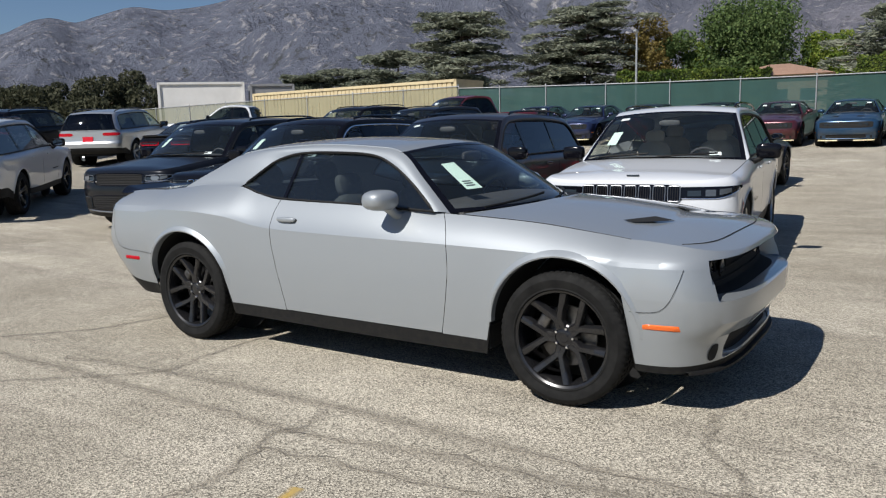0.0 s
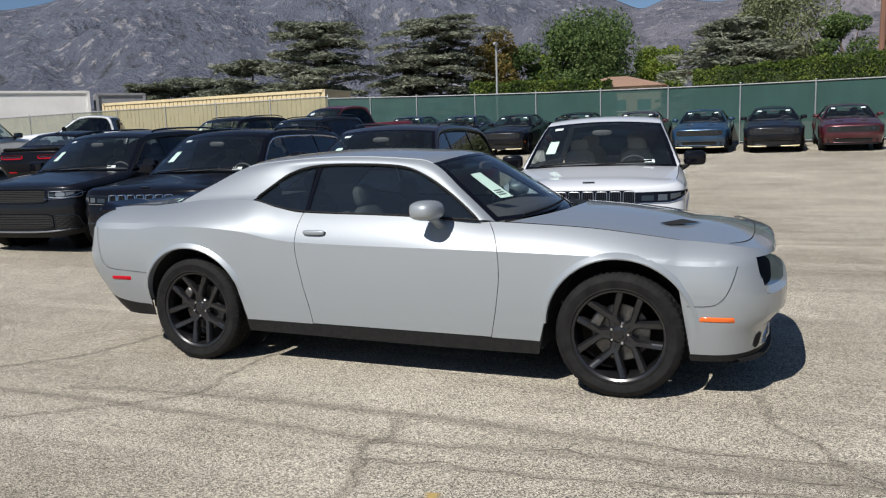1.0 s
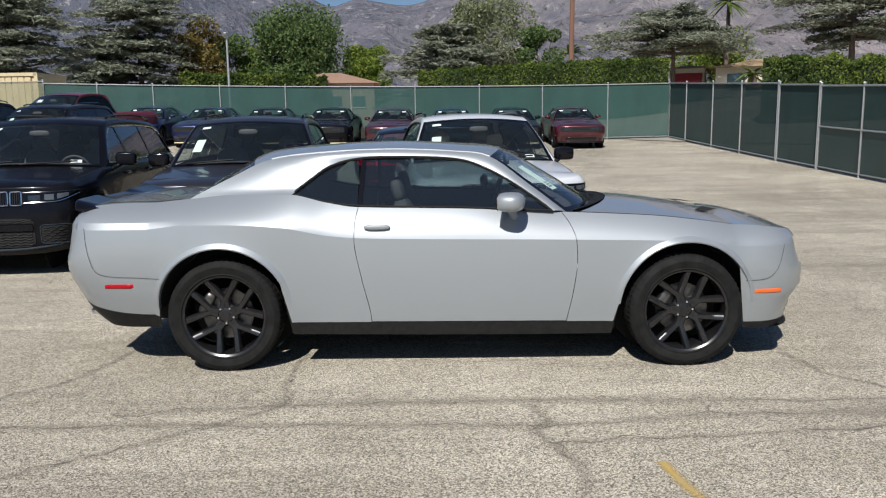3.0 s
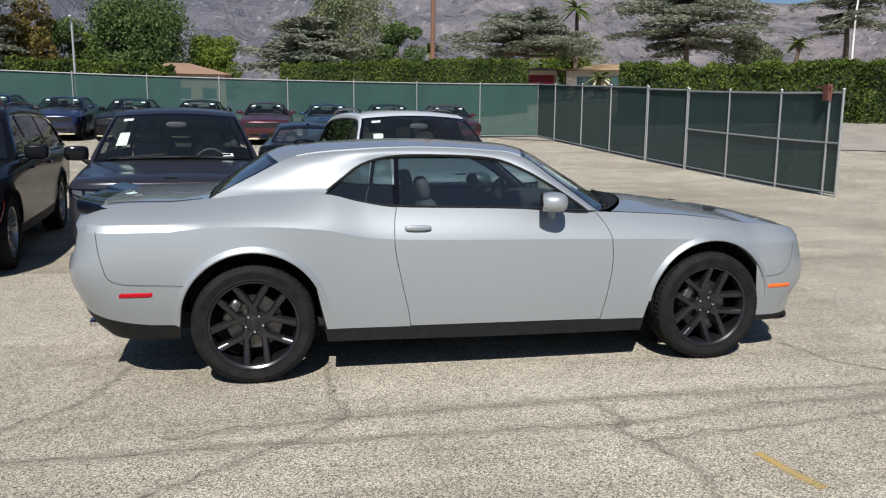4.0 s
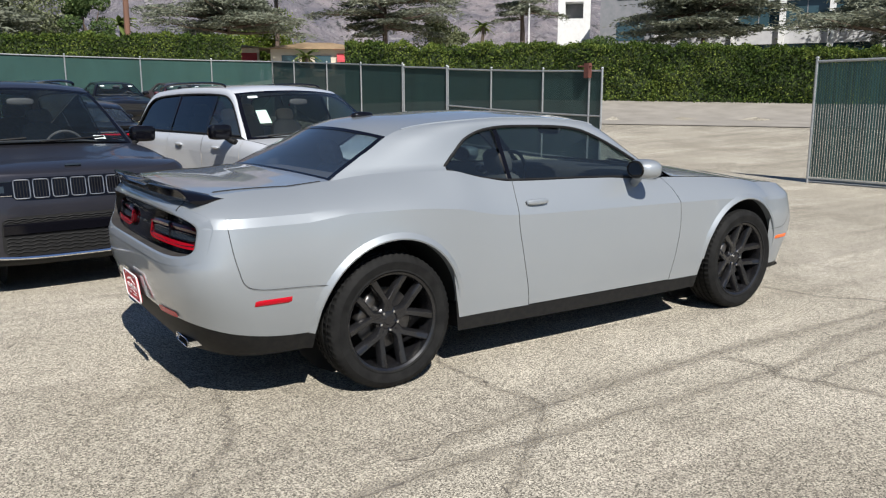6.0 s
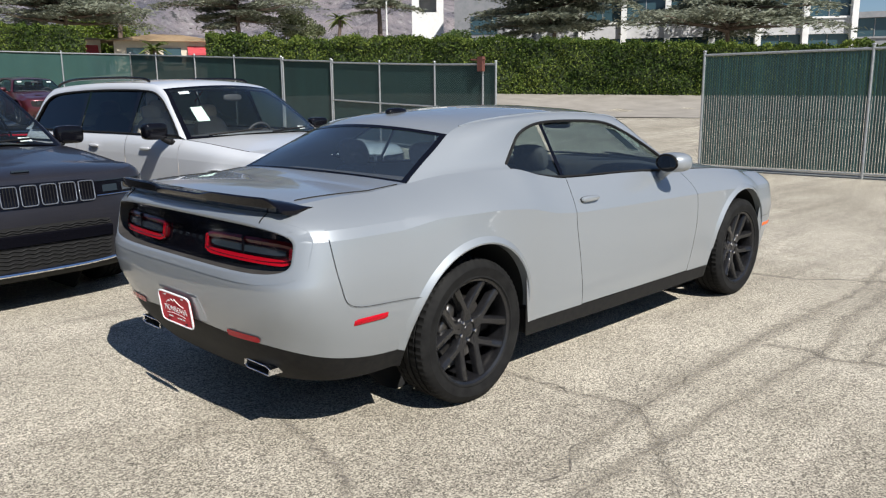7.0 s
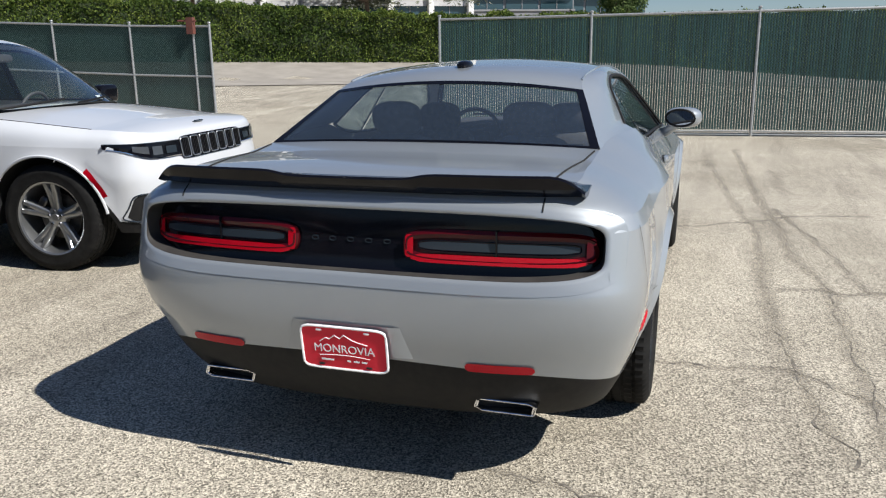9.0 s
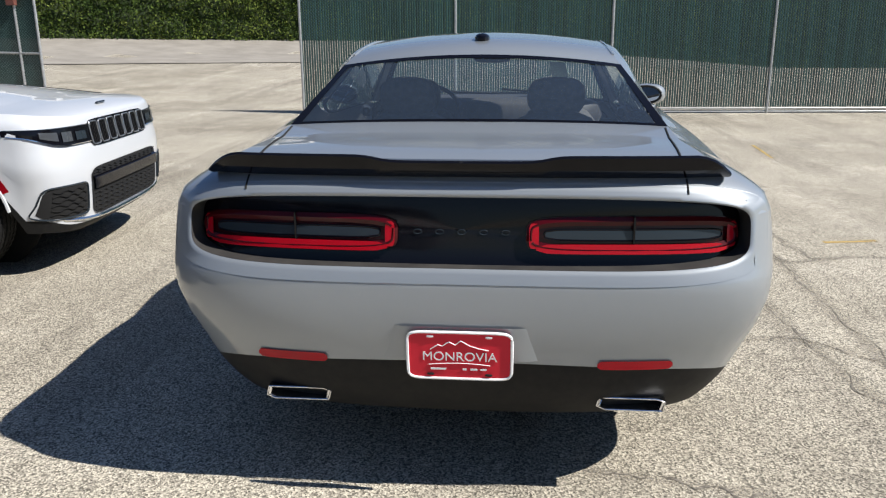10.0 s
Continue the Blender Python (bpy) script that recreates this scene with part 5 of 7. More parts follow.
# ---- sport utility vehicles ----
def suv_spec(low=False):
    sp = dict(
        axles=(-1.41, 1.68), arch=0.445, hub=0.385, tyre=0.385, rim=0.262, track=0.965, tyre_w=0.25,
        xr0=-2.15, xf0=2.02, nRear=5.0, nFront=4.6, nr=8 if low else 12, lugs=not low,
        zb=Curve((-2.6, 0.42), (-2.1, 0.40), (-1.8, 0.33), (0, 0.29), (1.2, 0.30), (2.1, 0.29), (2.5, 0.235)),
        z1=Curve((-2.6, 0.60), (-2.1, 0.56), (-1.8, 0.45), (0, 0.40), (1.2, 0.40), (2.1, 0.37), (2.3, 0.315), (2.5, 0.295)),
        zc=Curve((-2.6, 0.95), (0, 0.92), (1.5, 0.90), (2.4, 0.88)),
        zt=Curve((-2.6, 1.12), (0, 1.12), (0.95, 1.095), (1.3, 1.075), (2.0, 1.010), (2.25, 0.985), (2.5, 0.955)),
        wl=Curve((-2.2, 0.90), (0, 0.935), (1.4, 0.93), (2.1, 0.90)),
        wc=Curve((-2.2, 0.955), (-1.4, 0.985), (0, 0.965), (1.6, 0.985), (2.1, 0.955)),
        wt=Curve((-2.2, 0.885), (0, 0.905), (0.95, 0.90), (1.5, 0.895), (2.1, 0.865)),
        Lr=Curve((0.40, 0.30), (0.5, 0.42), (0.72, 0.45), (0.80, 0.40), (1.12, 0.38)),
        Lf=Curve((0.24, 0.36), (0.29, 0.43), (0.36, 0.455), (0.60, 0.468), (0.74, 0.455), (0.80, 0.440), (0.95, 0.415), (1.005, 0.365)),
        seams=[lambda z: -1.02 + 0.06 * max(0, 0.8 - z), lambda z: 0.0, lambda z: 1.02],
        counts=[16, 8, 8, 16] if low else [26, 10, 10, 26], doors=(1, 2),
        cowl=1.0, deck=-9.0, crown=Curve((0.9, 0.03), (1.2, 0.040), (2.0, 0.025), (2.5, 0.0)), bulge=lambda x, y: 0.012 * math.exp(-(abs(y) / 0.55) ** 6) * min(1, max(0, (2.35 - x) / 0.3)),
        belt=lambda x: 1.128, G=lambda x, z: 0.908 - (z - 1.12) * 0.43,
        O=[(1.06, 0.885, 1.085), (0.72, 0.79, 1.36), (0.38, 0.69, 1.59), (0.0, 0.67, 1.655), (-1.0, 0.665, 1.665), (-1.9, 0.655, 1.630), (-2.2, 0.66, 1.57), (-2.38, 0.74, 1.35), (-2.50, 0.84, 1.12)],
        I=[(0.95, 1.128), (0.66, 1.345), (0.38, 1.515), (0.05, 1.575), (-0.9, 1.585), (-1.8, 1.55), (-2.08, 1.47), (-2.18, 1.31), (-2.26, 1.13)],
        ws_end=2, rw_start=6, bow=Curve((0, 0.26), (1, 0.20), (2, 0.13), (3, 0.06), (4, 0), (5, 0), (6, -0.06), (8, -0.06)),
        rcrown=Curve((0, 0.012), (1, 0.03), (2, 0.04), (4, 0.045), (6, 0.035), (8, 0.0)),
        panes=[(-2.25, -1.13, WINDOW_TINT), (-1.07, -0.03, WINDOW_TINT), (0.03, 0.945, WINDSCREEN)], posts=[(-1.10, 0.07, -0.04), (0.0, 0.07, -0.02)],
        dash_z=1.02, mirror_z=1.50, flare=0.02, seal=0.012, rear_mat=WINDOW_TINT, round=3.4,
    )
    return sp


SUV_WHEEL = dict(turn=radians(90), fork=0.0, root=0.10, tip=0.13, fat=1.25, label="five-spoke alloy wheel")


def slot_ring(sp, y0, y1, z0, z1, lift, r, p=4.0):
    return ring_on(sp, y0, y1, z0, z1, lift, r, 20, p, front_x, 1)


def notice(parent, sp_lines, i, j, di, dj, mat, name, label):
    """A paper behind the windscreen, following its curve; i along the slope, j across."""
    rows = []
    for a in range(4):
        row = []
        for b in range(4):
            ii, jj = i + di * a / 3, j + dj * b / 3
            i0, j0 = int(ii), int(jj)
            fi, fj = ii - i0, jj - j0
            P = [Vector(sp_lines[i0 + k][j0 + m]) for k, m in ((0, 0), (1, 0), (0, 1), (1, 1))]
            p = P[0] * (1 - fi) * (1 - fj) + P[1] * fi * (1 - fj) + P[2] * (1 - fi) * fj + P[3] * fi * fj
            row.append(p - Vector((0.010, 0, 0.010)))
        rows.append(row)
    return part(name, Geo().grid(rows), mat, parent, label), rows


def lamp_wedge(sp, side, u0, u1, v0, v1, lift, nu, nv):
    """Patch of a headlamp band that runs out to a raised point round the corner."""
    rows = []
    for i in range(nu + 1):
        u, row = u0 + (u1 - u0) * i / nu, []
        y = 0.480 + 0.494 * u
        lo, hi = 0.800 + 0.008 * u + 0.082 * max(0, (u - 0.55) / 0.45) ** 2.2, 0.906 + 0.008 * u
        for j in range(nv + 1):
            z = lo + (hi - lo) * (v0 + (v1 - v0) * j / nv)
            row.append((front_x(sp, y, z) + lift, side * y, z))
        rows.append(row)
    return rows


def build_suv(paint, label, group="", cloth=CLOTH, face="slots", low=False, wheel=GREY_ALLOY, seal=None):
    sp = suv_spec(low)
    if seal:
        sp["seal_mat"] = seal
    car = thing("sport_utility_vehicle", label, "car", group)
    build_shell(sp, car, paint)
    lines, I, O = build_greenhouse(sp, car, paint)
    cabin(car, sp, cloth, z0=0.62, front=-0.05, rear=-1.05, dash_x=0.85)
    for wx in sp["axles"]:
        for side in (1, -1):
            wheel_parts(car, wx, side, sp, SUV_WHEEL, wheel)
            pts = []
            for k in range(25):
                t = radians(6 + 168 * k / 24)
                x, z = wx + (sp["arch"] + 0.004) * math.cos(t), sp["hub"] + (sp["arch"] + 0.004) * math.sin(t)
                pts.append((x, side * (half_width(x, z, sp) - 0.006), z))
            part("arch_moulding", Geo().tube(pts, 0.011, 6), paint, car)
    door_mirror(car, 0.80, 0.98, 1.135, GLOSS_BLACK if paint is not BLACK_PAINT else paint, (0.13, 0.25, 0.165), 4.5)
    for side in (1, -1):
        rail = [(x, side * 0.64, z) for x, z in ((0.05, 1.675), (-0.05, 1.70), (-0.5, 1.722), (-1.5, 1.718), (-1.9, 1.68), (-2.0, 1.645))]
        part("roof_rail", Geo().tube(spline(rail, 16), 0.016, 6), GLOSS_BLACK, car, "black roof rail")
        for x, z in ((0.42, 0.985), (-0.62, 0.985)):
            y = half_width(x, z, sp)
            part("door_handle", Geo().pillow((x, side * (y + 0.016), z), (0.20, 0.03, 0.035), 3), paint, car)
        part("bonnet_seam", Geo().tube([(x, side * (sp["wt"](x) - 0.004), sp["zt"](x) + 0.0005) for x in np.linspace(1.05, 2.02, 16)], 0.004, 5), DARK_VOID, car)
        lamp = part("headlamp", Geo().grid(lamp_wedge(sp, side, 0.0, 1.0, 0.0, 1.0, 0.008, 36, 5)), GLOSS_BLACK, car, "slim black wedge headlamp")
        for v, r in ((0.0, 0.0045), (1.0, 0.0035)):
            part("lamp_edge", Geo().tube([p[0] for p in lamp_wedge(sp, side, 0.0, 0.97, v, v, 0.010, 30, 1)], r, 5), CHROME if v == 0 else SMOKE_LENS, lamp)
        for u0, u1, v0, v1 in ((0.10, 0.34, 0.22, 0.70), (0.42, 0.60, 0.20, 0.76), (0.66, 0.86, 0.26, 0.78)):
            part("lamp_lens", Geo().grid(lamp_wedge(sp, side, u0, u1, v0, v1, 0.013, 8, 4)), SMOKE_LENS if u0 < 0.4 else HEAD_LENS, lamp)
        ci = part("corner_intake", Geo().grid(tail_patch(sp, *sorted((side * 0.635, side * 0.915)), 0.372, 0.560, 0.006, 7, 20, 6, front_x, 1)), DARK_VOID, car, "black corner air intake")
        part("intake_frame", ring_on(sp, *sorted((side * 0.63, side * 0.92)), 0.366, 0.566, 0.008, 0.006, 40, 7, front_x, 1), SMOKE_LENS, ci)
        for q in range(6):
            z = 0.396 + 0.028 * q
            part("intake_slat", Geo().tube([(front_x(sp, yy, z) + 0.010, side * yy, z + 0.007 * math.sin(75 * yy + math.pi * q)) for yy in np.linspace(0.655, 0.885, 16)], 0.004, 5), TRIM, ci)
        # side marker and rear lamp
        rows = []
        for q in range(7):
            a, row = radians(20 + 4.5 * q), []
            for r in (0.462, 0.482, 0.502):
                x, z = sp["axles"][1] + r * math.cos(a), sp["hub"] + r * math.sin(a)
                y = half_width(min(x, sp["xf0"]), z, sp)
                y *= max(0, 1 - (max(x - sp["xf0"], 0) / sp["Lf"](z)) ** sp["nFront"]) ** (1 / sp["nFront"])
                row.append((x, side * (y + 0.005), z))
            rows.append(row)
        part("side_marker", Geo().grid(rows), RED_LENS, car, "curved red reflector ahead of the wheel")
        part("tail_lamp", Geo().grid(tail_patch(sp, *sorted((side * 0.45, side * 0.93)), 0.95, 1.04, 0.008, 5, 12, 4)), RED_LENS, car, "slim red tail lamp")
    if face == "slots":
        gr = part("grille", Geo().grid(tail_patch(sp, -0.490, 0.490, 0.762, 0.930, 0.006, 8, 30, 5, front_x, 1)), GLOSS_BLACK, car, "black seven-slot grille")
        for k in range(7):
            y = -0.408 + 0.136 * k
            part("grille_slot", slot_ring(sp, y - 0.056, y + 0.056, 0.775, 0.917, 0.012, 0.0068 if paint is BLACK_PAINT else 0.0048, 8.0), CHROME if paint is BLACK_PAINT else GREY_ALLOY, gr)
            for q in (-0.033, -0.011, 0.011, 0.033):
                part("grille_rib", Geo().tube([(front_x(sp, y + q, 0.785) + 0.008, y + q, 0.782), (front_x(sp, y + q, 0.905) + 0.008, y + q, 0.910)], 0.0035, 4), TRIM, gr)
        lg = part("lower_grille", Geo().grid(tail_patch(sp, -0.575, 0.575, 0.330, 0.640, 0.006, 9, 26, 8, front_x, 1)), DARK_VOID, car, "black mesh lower intake")
        for z in (0.362, 0.390, 0.418, 0.446, 0.474, 0.602, 0.620):
            part("intake_slat", Geo().tube([(front_x(sp, y, z) + 0.010, y, z + 0.006 * math.sin(70 * y)) for y in np.linspace(-0.55, 0.55, 48)], 0.0045, 4), TRIM, lg)
        rows = [[(front_x(sp, y, z) + d, y, z) for y in np.linspace(-0.565, 0.565, 17)] for z, d in ((0.496, 0.004), (0.506, 0.022), (0.574, 0.024), (0.586, 0.004))]
        part("plate_plinth", Geo().grid(rows), GLOSS_BLACK, car, "gloss black bumper bar")
        part("bumper_lip", Geo().tube([(front_x(sp, y, 0.31) + 0.006, y, 0.305 + 0.06 * abs(y / 0.86) ** 3) for y in np.linspace(-0.86, 0.86, 29)], 0.013, 6), CHROME if paint is not BLACK_PAINT else SMOKE_LENS, car, "bright chrome bumper lip")
        part("badge", Geo().box((front_x(sp, 0, 0.99) - 0.055, 0, 1.004), (0.012, 0.12, 0.026), Matrix.Rotation(radians(55), 3, "Y")), SMOKE_LENS, car, "small bonnet badge")
    else:
        for side in (1, -1):
            lens = part("lamp_projector", Geo().grid(tail_patch(sp, *sorted((side * 0.66, side * 0.80)), 0.832, 0.892, 0.018, 3, 10, 5, front_x, 1)), GREY_ALLOY, car, "silvery headlamp projector")
            part("lamp_strip", ring_on(sp, *sorted((side * 0.56, side * 0.955)), 0.818, 0.906, 0.016, 0.005, 30, 6, front_x, 1), GREY_ALLOY, lens)
        part("bumper_lip", Geo().tube([(front_x(sp, y, 0.33) + 0.006, y, 0.33 + 0.05 * abs(y / 0.86) ** 3) for y in np.linspace(-0.86, 0.86, 29)], 0.012, 6), GREY_ALLOY, car, "bright grey bumper lip")
        gr = part("grille", Geo().grid(tail_patch(sp, -0.53, 0.53, 0.755, 0.93, 0.006, 6, 30, 5, front_x, 1)), DARK_VOID, car, "black crosshair grille")
        part("grille_frame", ring_on(sp, -0.535, 0.535, 0.750, 0.935, 0.010, 0.009, 60, 6, front_x, 1), GLOSS_BLACK, gr)
        for z in (0.785, 0.81, 0.835, 0.858, 0.882, 0.906):
            part("grille_bar", Geo().tube([(front_x(sp, y, z) + 0.010, y, z) for y in np.linspace(-0.50, 0.50, 15)], 0.005, 5), TRIM, gr)
        lg = part("lower_grille", Geo().grid(tail_patch(sp, -0.60, 0.60, 0.385, 0.585, 0.006, 7, 26, 6, front_x, 1)), DARK_VOID, car, "black lower intake")
        part("intake_frame", ring_on(sp, -0.605, 0.605, 0.380, 0.590, 0.008, 0.006, 60, 7, front_x, 1), GLOSS_BLACK, lg)
        for z in (0.42, 0.455, 0.49, 0.525, 0.558):
            part("intake_slat", Geo().tube([(front_x(sp, y, z) + 0.010, y, z) for y in np.linspace(-0.57, 0.57, 15)], 0.005, 5), TRIM, lg)
    part("rear_plate", Geo().box((rear_x(sp, 0, 0.85) - 0.012, 0, 0.85), (0.012, 0.31, 0.155)), PLATE_RED, car, "red dealer plate")
    if paint is WHITE_PAINT:
        for side in (1, -1):
            for x0, x1 in ((0.62, 0.76), (0.79, 0.98)):
                rows = [[(x, side * (half_width(x, z, sp) + 0.004), z) for x in (x0, (x0 + x1) / 2, x1)] for z in (0.655, 0.675)]
                part("lettering_bar", Geo().grid(rows), SMOKE_LENS, car, "dark unreadable door lettering")
    # window papers
    notice(car, lines, 3.2, 1.7, 2.6, 1.15, MINT_PAPER, "window_sticker", "pale green price sheet inside the windscreen")
    notice(car, lines, 8.5, 1.4, 0.6, 1.2, PAPER, "stock_tag", "small white stock tag")
    notice(car, lines, 1.1, 12.8, 0.6, 1.1, PAPER, "stock_tag", "small white stock tag")
    part("cowl_panel", Geo().grid([[(1.02 + 0.26 * (1 - w * w), 0.86 * w, 1.100 + 0.012 * (1 - w * w)) for w in np.linspace(-1, 1, 17)], [(1.02 + 0.26 * (1 - w * w) + 0.06, 0.84 * w, 1.100 + 0.046 * (1 - w * w)) for w in np.linspace(-1, 1, 17)]]), TRIM, car, "black cowl panel")
    for y0, y1 in ((-0.68, -0.10), (0.0, 0.60)):
        pts = [(1.04 + 0.26 * (1 - (y / 0.86) ** 2) - 0.05 * t, y, 1.125 + 0.02 * (1 - (y / 0.86) ** 2) + 0.035 * t) for t, y in ((t, y0 + (y1 - y0) * t) for t in np.linspace(0, 1, 7))]
        part("wiper", Geo().tube(pts, 0.010, 6), TRIM, car, "black wiper")
    return car


def stand(car, x, y, yaw, z=None, scale=1.0):
    """Put a vehicle on the ground at its middle, heading yaw degrees from +x."""
    zf, zr = (ground_z(x + s * 1.5 * math.cos(radians(yaw)), y + s * 1.5 * math.sin(radians(yaw))) for s in (1, -1))
    car.matrix_basis = Matrix.Translation((x, y, (zf + zr) / 2 if z is None else z)) @ Euler((0, -math.atan2(zf - zr, 3.0), radians(yaw))).to_matrix().to_4x4() @ Matrix.Scale(scale, 4)
    return car


ROW = "utility vehicles in the front row"
white_suv = stand(build_suv(WHITE_PAINT, "glossy white three-row utility vehicle with black grille", ROW, PALE_CLOTH), 0.33, 5.05, -84)
grey_suv = stand(build_suv(GREY_PAINT, "graphite grey utility vehicle with chrome-rimmed grille slots", ROW), -2.60, 4.92, -85)
black_suv = stand(build_suv(BLACK_PAINT, "shiny black utility vehicle with bright window trim", ROW, seal=CHROME), -5.2, 4.78, -84)
dark_suv = stand(build_suv(DARK_PAINT, "dark grey utility vehicle with crosshair grille", ROW, face="cross"), -7.95, 5.25, -83)

# vehicles further off
BACK = "cars nosed out along the north fence"
GUARD = plain("yellow_shipping_guard", (0.68, 0.60, 0.36), 0.5)


def far_coupe(paint, label, x, guard=True, y=24.9, yaw=-90, group=BACK, band=False):
    c, s = build_coupe(paint, label, group, detail=False, name="muscle_car")
    if guard:
        for sgn in (1, -1):
            part("shipping_guard", Geo().tube([(front_x(s, yy, 0.25) + 0.03, sgn * yy, 0.235) for yy in np.linspace(0.22, 0.78, 9)], 0.022, 6), GUARD, c, "yellow splitter guard")
    if band:
        part("lamp_band", ring_on(s, -0.83, 0.83, 0.80, 0.96, 0.012, 0.016, 60, 7), RED_LENS, c, "red lamp band round the tail")
        part("boot_edge", Geo().tube([(rear_x(s, yy, 1.0) - 0.01, yy, 1.005) for yy in np.linspace(-0.72, 0.72, 15)], 0.012, 6), CHROME, c, "bright strip over the tail lamps")
    for yy in (0.45, -0.45):
        part("stock_tag", Geo().box((0.36, yy, 1.305), (0.06, 0.13, 0.01), Matrix.Rotation(radians(38), 3, "Y")), PAPER, c, "white paper tag in the windscreen")
    return stand(c, x, y, yaw)


far_coupe(NAVY_PAINT, "dark blue muscle car by the green fence", -11.4, y=25.0)
far_coupe(NAVY_PAINT, "deep blue muscle car by the green fence", -9.05, y=25.0)
far_coupe(DARK_PAINT, "dark grey muscle car with yellow splitter guards", -6.75)
far_coupe(BLACK_PAINT, "black muscle car nosed out of the fence row", -4.4, y=25.2)
far_coupe(MAROON_PAINT, "red-maroon muscle car with yellow splitter guards", -2.0)
far_coupe(BLUE_PAINT, "bright blue muscle car with yellow splitter guards", 0.28)
far_coupe(DARK_PAINT, "charcoal muscle car with yellow splitter guards", 2.6)
far_coupe(MAROON_PAINT, "maroon two-door muscle car parked by the fence end", 4.9, guard=False)
far_coupe(DARK_PAINT, "dark muscle car seen from behind, red tail lamps", -0.8, guard=False, y=11.9, yaw=88, group="", band=True)

def build_pickup(paint, label):
    sp = suv_spec(True)
    sp.update(axles=(-1.75, 1.75), xr0=-2.4, xf0=2.2, cowl=1.0, deck=-0.85,
              O=[(1.06, 0.885, 1.10), (0.72, 0.80, 1.38), (0.38, 0.72, 1.62), (0.0, 0.70, 1.68), (-0.25, 0.70, 1.68), (-0.5, 0.70, 1.66), (-0.70, 0.71, 1.60), (-0.80, 0.78, 1.36), (-0.88, 0.87, 1.12)],
              I=[(0.95, 1.128), (0.66, 1.36), (0.40, 1.54), (0.1, 1.60), (-0.15, 1.61), (-0.45, 1.60), (-0.62, 1.54), (-0.72, 1.36), (-0.78, 1.13)],
              panes=[(-0.77, -0.1, WINDOW_TINT), (-0.04, 0.945, WINDOW_TINT)], posts=[(-0.07, 0.06, 0.0)],
              seams=[lambda z: -0.8, lambda z: -0.05, lambda z: 1.02],
              crown=Curve((-2.9, -0.10), (-0.9, -0.10), (-0.7, 0.0), (0.9, 0.03), (1.2, 0.045), (2.0, 0.035), (2.5, 0.0)), crownp=12)
    car = thing("pickup_truck", label, "car")
    build_shell(sp, car, paint)
    build_greenhouse(sp, car, paint)
    cabin(car, sp, CLOTH, z0=0.62, front=0.1, rear=-0.45, dash_x=0.85)
    for wx in sp["axles"]:
        for side in (1, -1):
            wheel_parts(car, wx, side, sp, SUV_WHEEL, SATIN_BLACK)
    door_mirror(car, 0.80, 0.98, 1.16, GLOSS_BLACK, (0.12, 0.25, 0.2))
    part("grille", Geo().grid(tail_patch(sp, -0.7, 0.7, 0.72, 0.94, 0.006, 6, 20, 5, front_x, 1)), GLOSS_BLACK, car, "black grille")
    part("stock_tag", Geo().box((0.60, -0.5, 1.50), (0.12, 0.16, 0.01), Matrix.Rotation(radians(36), 3, "Y")), PAPER, car, "white paper tag in the windscreen")
    return car


stand(build_pickup(car_paint("bright_maroon_paint", (0.150, 0.012, 0.022), 0.3, 0.3), "maroon crew-cab pickup truck near the container"), -12.45, 20.7, -108, scale=1.14)
stand(build_pickup(WHITE_PAINT, "white pickup truck in the far row"), -21.0, 17.4, -150, scale=1.0)
SECOND = "utility vehicles parked in the western rows"
stand(build_suv(SILVER_PALE, "silver utility vehicle seen from behind with red plate", SECOND, low=True), -19.9, 11.5, 122)
stand(build_suv(BLACK_PAINT, "black utility vehicle beside the silver one", SECOND, low=True), -22.4, 9.8, 118)
stand(build_suv(WHITE_PAINT, "white utility vehicle with black wheels facing away", SECOND, low=True, wheel=SATIN_BLACK), -12.6, 3.4, 135)
stand(build_suv(DARK_PAINT, "dark utility vehicle in the second row", SECOND, low=True), -10.6, 15.5, -90)
stand(build_suv(BLACK_PAINT, "black utility vehicle in the second row", SECOND, low=True), -13.6, 15.8, -90)
stand(build_coupe(BLACK_PAINT, "black muscle car between utility vehicles", "", detail=False, name="muscle_car")[0], -15.6, 11.6, 108)


# ---- trees, hedges ----
CEDAR_LEAF = leaf_material("blue_grey_cedar_needles", (0.104, 0.12, 0.085), (0.189, 0.207, 0.152), (0.268, 0.280, 0.212))
DARK_LEAF = leaf_material("dark_broad_leaves", (0.041, 0.074, 0.024), (0.082, 0.13, 0.042), (0.156, 0.21, 0.074))
LIGHT_LEAF = leaf_material("light_green_leaves", (0.060, 0.105, 0.015), (0.12, 0.175, 0.025), (0.20, 0.24, 0.045))
PALE_LEAF = leaf_material("pale_silvery_leaves", (0.090, 0.112, 0.054), (0.17, 0.195, 0.10), (0.28, 0.30, 0.18))
RUST_LEAF = leaf_material("yellow_brown_leaves", (0.10, 0.082, 0.024), (0.19, 0.14, 0.04), (0.26, 0.21, 0.07))
HEDGE_LEAF = leaf_material("hedge_leaves", (0.026, 0.050, 0.009), (0.068, 0.108, 0.018), (0.160, 0.200, 0.040), 0.45)
PALM_LEAF = leaf_material("palm_fronds", (0.06, 0.09, 0.02), (0.11, 0.15, 0.04), (0.18, 0.21, 0.07))
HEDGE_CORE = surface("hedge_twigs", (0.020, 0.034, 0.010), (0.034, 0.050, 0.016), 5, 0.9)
SCRUB_LEAF = leaf_material("dry_scrub_leaves", (0.034, 0.040, 0.022), (0.060, 0.064, 0.038), (0.105, 0.105, 0.066))
RNG = np.random.RandomState(7)


